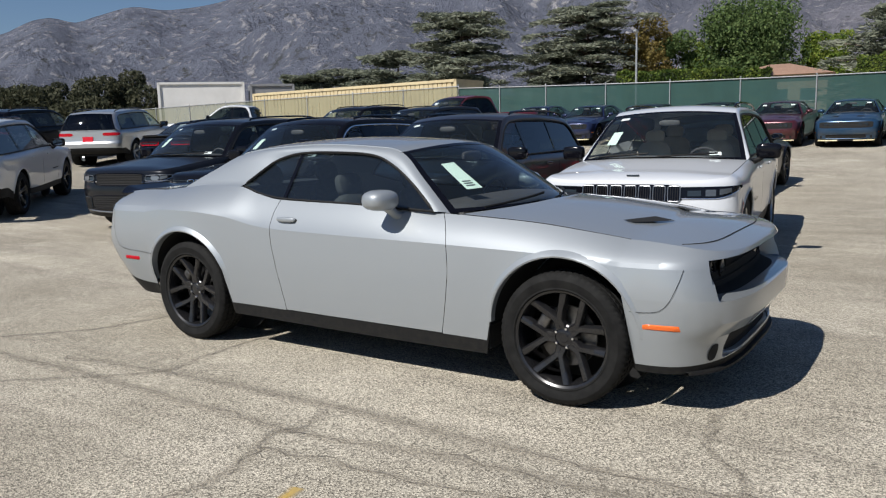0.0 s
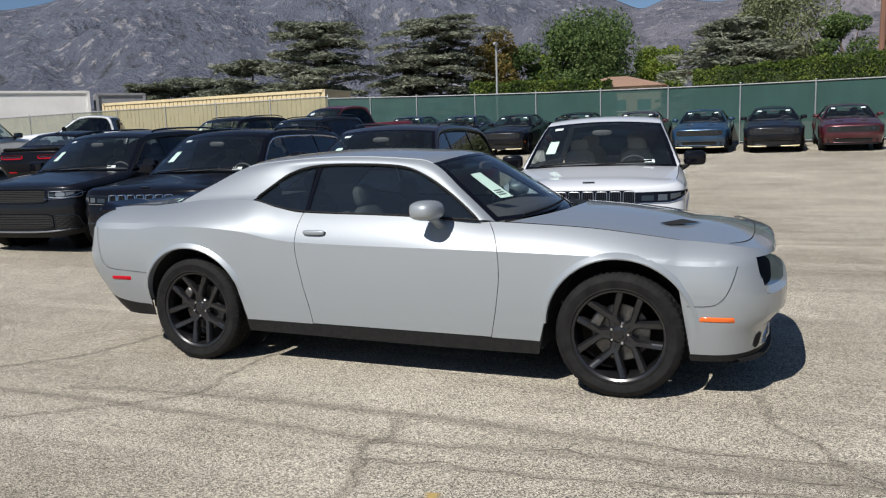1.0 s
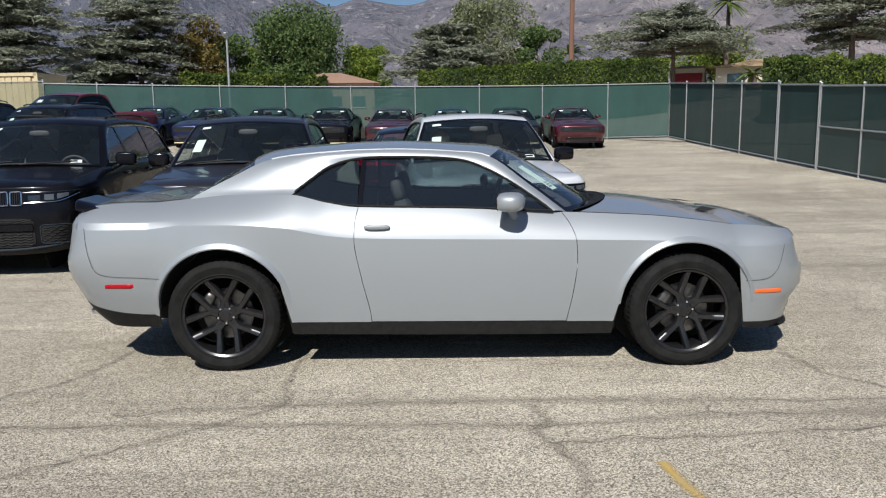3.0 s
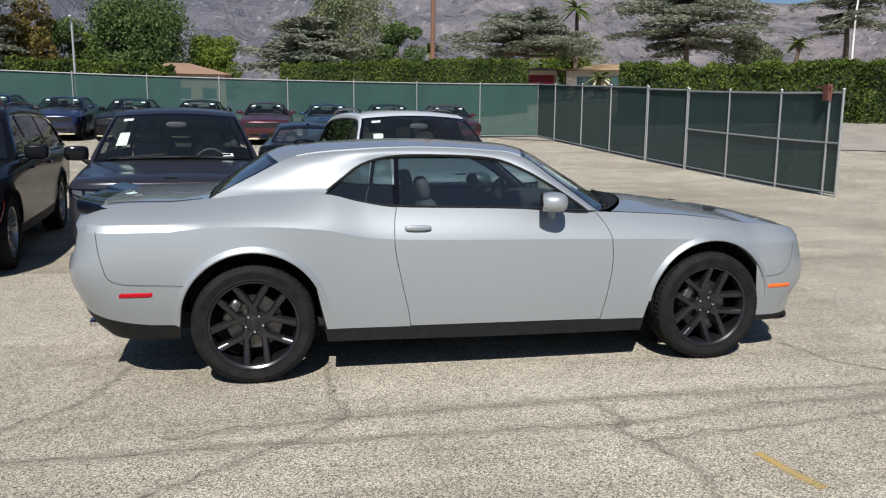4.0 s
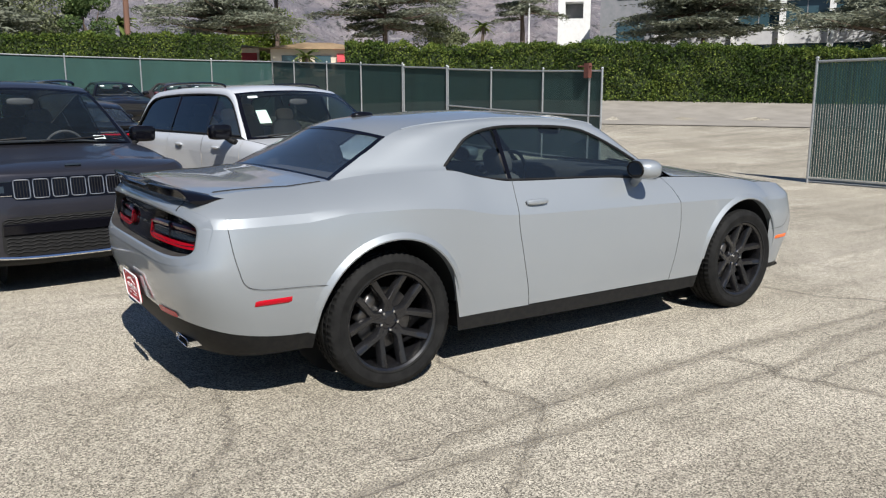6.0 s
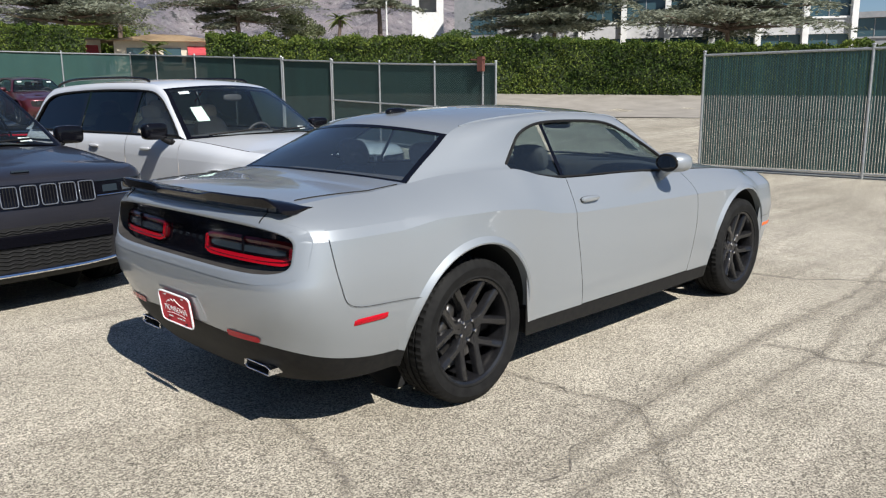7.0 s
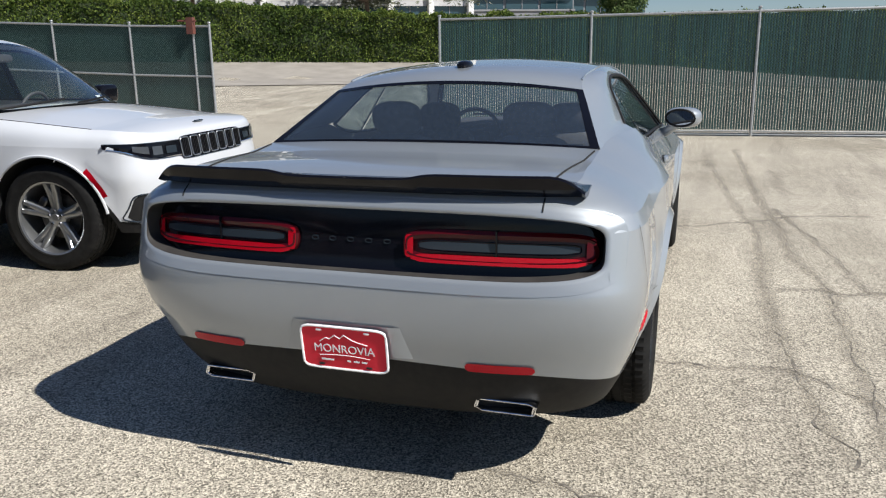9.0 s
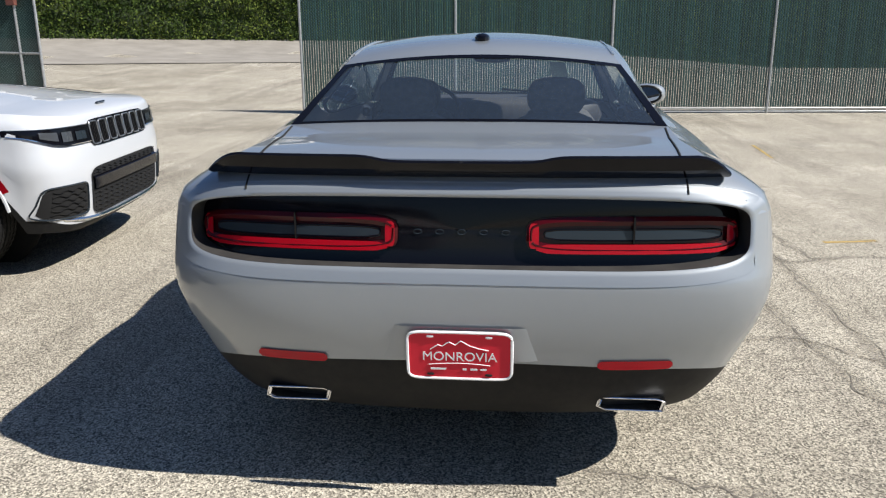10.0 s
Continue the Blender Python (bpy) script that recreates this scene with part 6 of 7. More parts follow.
def leaf_mesh(name, centres, size, mat, flat=0.0, aspect=1.0):
    """Small bent leaf clumps, each a pair of triangles of its own, at many places."""
    n = len(centres)
    c = np.asarray(centres, float)
    d1 = RNG.normal(size=(n, 3))
    d1[:, 2] *= 1 - flat
    d1 /= np.linalg.norm(d1, axis=1)[:, None]
    d2 = np.cross(d1, RNG.normal(size=(n, 3)))
    d2 /= np.linalg.norm(d2, axis=1)[:, None]
    s = size * RNG.uniform(0.6, 1.4, size=(n, 1))
    v = np.stack([c - d1 * s * aspect, c + d2 * s * 0.55, c + d1 * s * aspect, c - d2 * s * 0.55], 1)
    v[:, 2, 2] -= s[:, 0] * 0.25
    me = bpy.data.meshes.new(name)
    idx = np.arange(n * 4).reshape(n, 4)
    me.from_pydata(v.reshape(-1, 3).tolist(), [], idx.tolist())
    me.materials.append(mat)
    return me


def limb(g, a, b, r0, r1, wob=0.3, n=5):
    a, b = Vector(a), Vector(b)
    pts = [a.lerp(b, k / n) + Vector(RNG.normal(size=3)) * wob * math.sin(math.pi * k / n) * 0.5 for k in range(n + 1)]
    g.tube(pts, [r0 + (r1 - r0) * k / n for k in range(n + 1)], 6)
    return pts


def broad_tree(x, y, top, width, mat, label, clumps=26, leaves=5200, size=0.17, low=0.28, name="tree"):
    """Trunk, limbs and a crown of leaf clumps gathered in lobes."""
    z0 = ground_z(x, y)
    h = top - z0
    t = thing(name, label, "tree", m=Matrix.Translation((x, y, z0)))
    tr = Geo()
    limb(tr, (0, 0, -0.1), (RNG.normal() * 0.2, RNG.normal() * 0.2, h * 0.6), 0.05 * h ** 0.8, 0.10, 0.15)
    lobes = []
    for k in range(clumps):
        u = RNG.uniform(low, 0.93)
        ang = RNG.uniform(0, 2 * math.pi)
        prof = math.sqrt(max(0.05, 1 - ((u - 0.56) / 0.46) ** 2))
        rad = width / 2 * prof * RNG.uniform(0.35, 0.80)
        c = (rad * math.cos(ang), rad * math.sin(ang), h * u)
        lobes.append((c, width * RNG.uniform(0.12, 0.22) * (1.3 if clumps > 40 else 1.0)))
        if k % 2 == 0:
            limb(tr, (0, 0, h * u * 0.55), c, 0.07, 0.02, 0.2, 4)
    part("trunk", tr, BARK, t)
    pts = []
    per = leaves // clumps
    for c, r in lobes:
        d = RNG.normal(size=(per, 3))
        d /= np.linalg.norm(d, axis=1)[:, None]
        rr = r * RNG.uniform(0.55, 1.12, size=(per, 1)) ** 0.6
        q = np.array(c) + d * rr * np.array([1, 1, 0.8])
        pts.append(q)
    cr = new("crown", leaf_mesh("crown", np.concatenate(pts), size, mat))
    cr.parent = t
    tagged(cr, kind="stuff")
    return t


def cedar(x, y, top, width, label, tiers=9, low=0.22, leaves=36000, mat=None, flat_top=0.35, size=0.10, sparse=1.0):
    """Cedar with level tiers of drooping needle sprays on spreading limbs."""
    z0 = ground_z(x, y)
    h = top - z0
    t = thing("cedar_tree", label, "tree", m=Matrix.Translation((x, y, z0)))
    tr = Geo()
    limb(tr, (0, 0, -0.1), (RNG.normal() * 0.15, RNG.normal() * 0.15, h * 0.97), 0.055 * h ** 0.75, 0.05, 0.1, 7)
    pts = []
    arms = []
    for k in range(tiers):
        u = low + (0.98 - low) * (k + RNG.uniform(-0.5, 0.5)) / (tiers - 1)
        u = min(max(u, low), 0.985)
        reach = width / 2 * ((1 - u) * (1 - flat_top) + flat_top) * RNG.uniform(0.60, 1.22) / (1 - low * (1 - flat_top))
        for b in range(9):
            ang = 2 * math.pi * (b + RNG.uniform(-0.4, 0.4)) / 9
            L = reach * RNG.uniform(0.45, 1.15)
            arms.append((min(u + RNG.normal() * 0.035, 0.99), ang, L))
    per = max(30, leaves // len(arms))
    for u, ang, L in arms:
        tip = (L * math.cos(ang), L * math.sin(ang), h * u + L * RNG.uniform(-0.16, 0.10))
        limb(tr, (0, 0, h * u - 0.25 * L * 0.3), tip, 0.05 + 0.012 * L, 0.015, 0.12, 4)
        s = RNG.uniform(0.12, 1.05, size=per) ** 0.75
        side = RNG.normal(size=per) * 0.20 * L * (0.35 + s * 0.6)
        zz = RNG.normal(size=per) * 0.03 * (1 + 0.12 * L) - np.abs(side) * 0.12 - RNG.exponential(0.07 + 0.008 * L, size=per)
        px = s * L * math.cos(ang) - side * math.sin(ang)
        py = s * L * math.sin(ang) + side * math.cos(ang)
        pz = h * u + (tip[2] - h * u) * s + zz + 0.10 * L * s * (1 - s)
        pts.append(np.stack([px, py, pz], 1))
    part("trunk", tr, BARK, t)
    cr = new("crown", leaf_mesh("crown", np.concatenate(pts), size * 0.78, mat or CEDAR_LEAF, flat=0.75, aspect=2.3))
    cr.parent = t
    tagged(cr, kind="stuff")
    return t


def hedge(label, path, tops, base, depth=1.6, dens=300, size=0.066, mat=None):
    """Clipped hedge: a dark twig core under a coat of leaves, along ground points."""
    mat = mat or HEDGE_LEAF
    hd = thing("hedge", label, "hedge")
    core = Geo()
    pts = []
    for (a, b), (ta, tb), (ba, bb) in zip(zip(path, path[1:]), zip(tops, tops[1:]), zip(base, base[1:])):
        a, b = Vector(a), Vector(b)
        d = b - a
        L = d.length
        d /= L
        n = Vector((-d.y, d.x))
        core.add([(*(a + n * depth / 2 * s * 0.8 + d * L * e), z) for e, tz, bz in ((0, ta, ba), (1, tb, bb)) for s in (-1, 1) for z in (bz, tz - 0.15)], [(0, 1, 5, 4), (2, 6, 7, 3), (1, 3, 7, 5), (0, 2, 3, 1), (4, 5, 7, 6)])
        H = (ta - ba + tb - bb) / 2
        for face, area in (("f", L * H), ("b", L * H * 0.25), ("t", L * depth)):
            m = int(area * dens)
            e = RNG.uniform(0, 1, m)
            lump = np.array([0.16 * noise.noise((a.x + d.x * L * q, (a.y + d.y * L * q), 0.3)) + 0.10 * noise.noise((2.6 * (a.x + d.x * L * q), 2.6 * (a.y + d.y * L * q), 5)) for q in e])
            zt = ta + (tb - ta) * e + lump * 1.6
            zb = ba + (bb - ba) * e
            if face == "t":
                w = RNG.uniform(-1, 1, m) * depth / 2
                z = zt + RNG.normal(size=m) * 0.07 - 0.2 * np.abs(2 * w / depth) ** 4
            else:
                sg = -1 if face == "f" else 1
                f = RNG.uniform(0, 1, m)
                bump = np.array([noise.noise((0.9 * (a.x + d.x * L * q), 0.9 * (a.y + d.y * L * q), 1.1 * zz * 3)) for q, zz in zip(e, f)])
                w = sg * (depth / 2 + 0.26 * bump + RNG.normal(size=m) * 0.06)
                z = zb + (zt - zb) * f
            pts.append(np.stack([a.x + d.x * L * e + n.x * w, a.y + d.y * L * e + n.y * w, z], 1))
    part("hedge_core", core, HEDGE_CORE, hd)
    cr = new("hedge_foliage", leaf_mesh("hedge_foliage", np.concatenate(pts), size, mat))
    cr.parent = hd
    tagged(cr, kind="stuff")
    return hd


def palm(x, y, top, label, fronds=26, length=1.7):
    z0 = ground_z(x, y)
    h = top - z0
    t = thing("palm_tree", label, "tree", m=Matrix.Translation((x, y, z0)))
    tr = Geo()
    limb(tr, (0, 0, -0.1), (0.15, 0.1, h), 0.20, 0.15, 0.08, 6)
    part("trunk", tr, BARK, t)
    g = Geo()
    for k in range(fronds):
        a, el = RNG.uniform(0, 2 * math.pi), RNG.uniform(-0.5, 1.1)
        rows = []
        for j in range(7):
            s = j / 6
            r = length * s * math.cos(el * (1 - 0.3 * s))
            z = h + length * s * math.sin(el) - 0.9 * length * s * s * 0.5
            w = 0.16 * math.sin(math.pi * min(s + 0.12, 1)) + 0.01
            rows.append([(r * math.cos(a) - w * math.sin(a), r * math.sin(a) + w * math.cos(a), z - 0.06), (r * math.cos(a), r * math.sin(a), z), (r * math.cos(a) + w * math.sin(a), r * math.sin(a) - w * math.cos(a), z - 0.06)])
        g.grid(rows)
    ob = new("fronds", g.quick("fronds", PALM_LEAF))
    ob.parent = t
    tagged(ob, kind="stuff")
    return t


EYE = (0.5, -5.8, 1.54)


def out(x, y, top, w, k):
    """The same bearing and height of view, k times as far off."""
    return EYE[0] + (x - EYE[0]) * k, EYE[1] + (y - EYE[1]) * k, EYE[2] + (top - EYE[2]) * k, w * k


for x, y, top, w, ti, k in ((-23.8, 38.0, 8.8, 9.6, 11, 1.2), (-17.4, 41.0, 9.1, 9.4, 12, 2.0), (-20.8, 43.0, 7.2, 8.4, 9, 1.9), (-27.5, 36.0, 6.4, 8.0, 8, 1.4), (-30.5, 35.5, 5.7, 7.0, 7, 1.5), (-33.5, 33.5, 5.3, 5.6, 7, 1.5), (0.2, 49.0, 8.4, 10.4, 10, 1.07)):
    cx, cy, ct, cw = out(x, y, top, w, k)
    cedar(cx, cy, ct, cw, "grey-green spreading cedar behind the fence", ti, low=0.10, leaves=46000, flat_top=0.55, size=0.10 * k ** 0.8)
cedar(18.0, 57.0, 10.2, 12.0, "wide flat-topped grey cedar over the hedge", 6, low=0.62, flat_top=0.75, leaves=34000)
cedar(31.5, 56.0, 13.5, 15.0, "tall dark spreading cedar by the street", 7, low=0.50, flat_top=0.7, leaves=44000)
cedar(41.5, 49.5, 13.5, 8.0, "tall thin cedar with bare trunk", 6, low=0.58, flat_top=0.6, leaves=18000)
cedar(51.5, 38.5, 11.5, 15.0, "sparse grey cedar before the office building", 6, low=0.48, flat_top=0.8, leaves=44000, size=0.12)
cedar(58.0, 26.0, 11.5, 15.0, "sparse grey cedar before the office building", 6, low=0.46, flat_top=0.8, leaves=44000, size=0.12)


def far_tree(x, y, top, w, k, mat, label, **kw):
    cx, cy, ct, cw = out(x, y, top, w, k)
    return broad_tree(cx, cy, ct, cw, mat, label, size=kw.pop("size", 0.095) * k ** 0.85, **kw)


far_tree(-15.0, 44.0, 8.2, 4.8, 2.0, RUST_LEAF, "yellow-brown autumn tree between cedars", leaves=12000)
far_tree(-13.4, 45.0, 7.2, 3.8, 2.0, DARK_LEAF, "dark green tree beside the autumn tree", leaves=11000)
far_tree(-11.4, 44.0, 6.5, 3.4, 2.1, LIGHT_LEAF, "light green tree behind the short hedge", leaves=10000)
far_tree(-8.7, 43.4, 8.4, 5.9, 2.1, DARK_LEAF, "dense dark green rounded tree", clumps=60, leaves=34000, low=0.22)
far_tree(-4.9, 48.0, 6.9, 3.9, 2.0, LIGHT_LEAF, "bright yellow-green bushy tree", leaves=14000, low=0.15)
far_tree(3.1, 53.0, 10.9, 7.4, 1.05, PALE_LEAF, "large pale silvery-green tree", clumps=40, leaves=24000)
far_tree(7.0, 51.0, 8.4, 3.6, 1.05, DARK_LEAF, "small dark round tree by the pole", leaves=10000)
broad_tree(38.0, 56.5, 9.3, 5.0, PALE_LEAF, "pale feathery tree behind the hedge", leaves=11000, size=0.10)
broad_tree(24.5, 66.0, 9.0, 8.0, LIGHT_LEAF, "light green trees behind the bungalow", leaves=12000, size=0.11)
broad_tree(66.5, 6.0, 7.6, 4.4, DARK_LEAF, "dark conifer beside the far office", leaves=8000, size=0.11)
broad_tree(47.0, 46.0, 7.0, 3.6, DARK_LEAF, "dark shrub tree at the office corner", leaves=8000, size=0.10)
for k, (x, y, top) in enumerate(((-50.0, 24.5, 5.2), (-53, 29, 5.8), (-49, 30, 5.9), (-45.8, 32.5, 5.0), (-52.5, 34, 6.6), (-56, 26, 5.6), (-58.5, 31, 6.2), (-46.5, 27, 4.4), (-37, 46, 5.6), (-33, 50, 6.0))):
    broad_tree(x, y, top, 5.6, SCRUB_LEAF, "dark scrub tree on the far lot edge", clumps=18, leaves=6500, size=0.14, low=0.15)
palm(23.2, 60.0, 11.2, "tall shaggy palm near the bungalow")
palm(39.0, 52.0, 8.0, "small palm over the hedge", length=1.2)
palm(9.6, 55.0, 6.9, "small palm beside the wooden pole", length=1.4)
palm(23.4, 54.6, 5.1, "low pale palm before the bungalow", length=1.3)

hedge("long clipped bright green hedge behind the fence", [(-1.5, 44.6), (3.5, 43.9), (9, 43.1), (13.5, 42.4)], [5.0, 5.0, 5.3, 5.4], [1.5, 1.5, 1.5, 1.5], mat=HEDGE_LEAF)
hedge("short clipped hedge above the fence top", [(-26.2, 74.0), (-19.2, 75.2), (-12.0, 76.4)], [6.95, 6.85, 6.65], [2.0, 2.0, 2.0], depth=3.0, dens=60, size=0.16)
street = [(15.0, 31.4), (18.0, 29.5), (20.7, 27.7), (23.8, 25.4), (26.9, 22.0), (29.5, 18.5), (31.6, 14.8), (33.4, 10.2), (34.6, 6.2), (35.2, 1.0), (35.2, -5.0), (34.8, -13.0), (34.0, -22.0)]
hedge("tall dense street hedge with uneven top", street, [4.4, 4.2, 4.3, 4.25, 4.15, 3.92, 3.75, 3.55, 3.45, 3.35, 3.3, 3.3, 3.2], [ground_z(*p) - 0.1 for p in street], depth=2.0, dens=340, size=0.062)

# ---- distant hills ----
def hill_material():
    m, n, l, p = shader("haze_tinted_chaparral_rock")
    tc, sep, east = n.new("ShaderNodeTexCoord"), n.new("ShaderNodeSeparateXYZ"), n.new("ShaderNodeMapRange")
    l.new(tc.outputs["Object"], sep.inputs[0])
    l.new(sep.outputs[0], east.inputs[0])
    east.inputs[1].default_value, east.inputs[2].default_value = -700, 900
    hazy_rock = n.new("ShaderNodeMix")
    hazy_rock.data_type = "RGBA"
    l.new(east.outputs[0], hazy_rock.inputs[0])
    # distance haze is painted into the base colour: blue-grey, strongest towards the west
    hazy_rock.inputs[6].default_value, hazy_rock.inputs[7].default_value = (0.150, 0.162, 0.205, 1), (0.350, 0.308, 0.310, 1)
    c1, f1 = noise_mix(n, l, (0.104, 0.113, 0.146), hazy_rock.outputs[2], 0.008, detail=10, lo=0.32, hi=0.62, rough=0.7)
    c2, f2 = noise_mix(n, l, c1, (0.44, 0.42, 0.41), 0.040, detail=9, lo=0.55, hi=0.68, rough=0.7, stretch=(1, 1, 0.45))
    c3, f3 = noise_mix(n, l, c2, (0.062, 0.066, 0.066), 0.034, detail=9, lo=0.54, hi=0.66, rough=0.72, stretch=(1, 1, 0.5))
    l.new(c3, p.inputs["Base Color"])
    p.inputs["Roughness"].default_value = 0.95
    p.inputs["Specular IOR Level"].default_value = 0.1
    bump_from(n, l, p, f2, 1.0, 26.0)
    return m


def build_hills():
    ridge = Curve((-80, 5.0), (-66, 5.6), (-61.8, 6.7), (-59.8, 7.65), (-58.9, 7.8), (-57.6, 7.55), (-56.2, 8.0), (-53.7, 8.65), (-52, 8.5), (-50.5, 8.65), (-47.9, 9.2), (-43, 11.4), (-36, 12.2), (-26, 12.0), (-16, 10.6), (-10.5, 9.3), (-9, 8.7), (-7.8, 8.25), (-6.0, 8.75), (-2.6, 8.35), (0, 9.0), (5, 11), (12, 12), (20, 11.6), (28, 9.6), (33, 7.75), (36, 7.55), (40, 7.6), (46, 7.2), (56, 6.0), (70, 4.2), (84, 2.6), (100, 2.0))
    g = Geo()
    rows = []
    for i in range(361):
        az = -80 + 180 * i / 360
        row = []
        for j in range(46):
            t = j / 45
            d = 1100 + 1500 * t
            top = 2600 * math.tan(radians(ridge(az)))
            p = Vector((d * math.sin(radians(az)), d * math.cos(radians(az)), 0)) / 260
            spur = noise.multi_fractal(p * 0.9, 0.9, 2.1, 5, noise_basis="PERLIN_ORIGINAL")
            fold = 1 - abs(noise.noise(p * 1.7 + Vector((3, 1, 0)))) * 2
            rise = t ** 1.25
            z = top * (rise + 0.09 * math.sin(math.pi * t) * (spur - 0.9) + 0.075 * math.sin(math.pi * t) * fold)
            row.append((d * math.sin(radians(az)), d * math.cos(radians(az)), z + 4))
        row.append((2900 * math.sin(radians(az)), 2900 * math.cos(radians(az)), 0))
        rows.append(row)
    g.grid(rows)
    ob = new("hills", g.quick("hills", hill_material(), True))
    return tagged(ob, "bare grey-brown rocky mountains under haze", "mountain", kind="structure")


build_hills()

# ---- buildings, containers, poles ----
STUCCO = surface("white_stucco", (0.74, 0.74, 0.72), (0.66, 0.66, 0.64), 2, 0.8, bump=0.1, dist=0.01)
GREY_STUCCO = surface("grey_stucco", (0.20, 0.21, 0.22), (0.25, 0.25, 0.26), 2, 0.8)
TAN_STUCCO = surface("tan_stucco", (0.42, 0.34, 0.25), (0.36, 0.29, 0.21), 2, 0.85)
CREAM = surface("cream_stucco", (0.56, 0.50, 0.40), (0.50, 0.44, 0.35), 2, 0.85)
CLAY = surface("clay_shingles", (0.36, 0.22, 0.15), (0.26, 0.16, 0.11), 6, 0.85, bump=0.4, dist=0.03)
TAN_ROOF = surface("tan_shingles", (0.40, 0.28, 0.16), (0.30, 0.21, 0.12), 6, 0.85, bump=0.4, dist=0.03)
AWNING = surface("red_awning_cloth", (0.48, 0.06, 0.07), (0.40, 0.05, 0.06), 5, 0.8)
PALE_STUCCO = surface("pale_grey_stucco", (0.50, 0.50, 0.50), (0.44, 0.44, 0.45), 2, 0.8)
OFFICE_GLASS = plain("blue_grey_office_glass", (0.035, 0.07, 0.085), 0.06, coat=0.3)
BEIGE_STEEL = surface("beige_container_steel", (0.60, 0.50, 0.30), (0.52, 0.42, 0.25), 1.2, 0.6)
TRAILER_WHITE = surface("white_trailer_panel", (0.74, 0.73, 0.70), (0.66, 0.65, 0.62), 0.8, 0.5)
POLE_WOOD = surface("creosoted_wood", (0.20, 0.10, 0.065), (0.14, 0.075, 0.05), 6, 0.85, bump=0.3, dist=0.02, stretch=(1, 1, 0.1))


def frame_between(a, b):
    """A pose whose x runs from a to b on plan, at a, and whose -y faces the lot."""
    d = Vector((b[0] - a[0], b[1] - a[1], 0))
    return Matrix.Translation((a[0], a[1], 0)) @ Matrix.Rotation(math.atan2(d.y, d.x), 4, "Z"), d.length


def office(name, label, a, b, z0, storeys, sh, wall, bays, depth=14, band=0.45, fins=True):
    m, L = frame_between(a, b)
    t = thing(name, label, "building", m=m @ Matrix.Translation((0, 0, z0)))
    H = storeys * sh
    part("wall", Geo().box((L / 2, depth / 2 + 0.35, H / 2), (L, depth, H)), GREY_STUCCO, t)
    part("roof", Geo().box((L / 2, depth / 2, H + 0.25), (L + 0.4, depth + 0.8, 0.5)), wall, t)
    for s in range(storeys):
        z = s * sh
        part("floor_band", Geo().box((L / 2, 0.15, z + sh * band / 2), (L, 0.5, sh * band)), PALE_STUCCO if fins else wall, t, "pale spandrel band")
        part("band_edge", Geo().box((L / 2, 0.10, z + sh * band - 0.08), (L, 0.66, 0.16)), wall, t)
        w = L / bays
        for k in range(bays):
            win = part("window", Geo().box((w * (k + 0.5), 0.30, z + sh * (band + (1 - band) / 2)), (w - 0.25, 0.08, sh * (1 - band))), OFFICE_GLASS, t, "blue-grey office window")
            part("mullion", Geo().box((w * (k + 0.5), 0.24, z + sh * (band + (1 - band) / 2)), (0.07, 0.06, sh * (1 - band))), GREY_STUCCO, win)
    if fins:
        for k in range(bays + 1):
            part("fin", Geo().box((L / bays * k, -0.15, H / 2), (0.5, 0.9, H)), wall, t, "white upright fin")
    return t


main_office = office("office_building", "white modern office building with blue glass bands", (53.2, 51.2), (71.5, 21.0), 2.85, 3, 3.7, STUCCO, 9, band=0.40)
office("office_building", "grey stepped office wing with ribbon windows", (71.5, 21.0), (76.0, 11.5), 2.0, 2, 2.9, GREY_STUCCO, 3, fins=False)
office("office_building", "low tan office with flat roof", (84.0, 15.0), (90.0, 5.5), 2.0, 2, 3.0, TAN_STUCCO, 3, fins=False)
end = part("end_bay", Geo().box((2.2, -0.35, 5.6), (5.0, 1.2, 11.2)), GREY_STUCCO, main_office, "dark grey end bay")
for z in (5.2, 8.9):
    part("end_window", Geo().box((2.6, -0.97, z), (2.6, 0.06, 1.7)), OFFICE_GLASS, end, "blue-grey window")
tower = thing("stair_tower", "white stair tower with square opening", "building", m=Matrix.Translation((58.6, 61.2, 2.4)) @ Matrix.Rotation(radians(-45), 4, "Z") @ Matrix.Diagonal((0.84, 1, 1, 1)))
part("wall", Geo().box((-1.6, 0, 5.2), (0.9, 3, 10.4)).box((1.6, 0, 5.2), (0.9, 3, 10.4)).box((0, 0, 4.0), (2.3, 3, 8.0)).box((0, 0, 10.1), (2.3, 3, 0.7)), STUCCO, tower)
part("recess", Geo().box((0, 0.9, 8.9), (2.3, 0.3, 1.8)), GREY_STUCCO, tower)


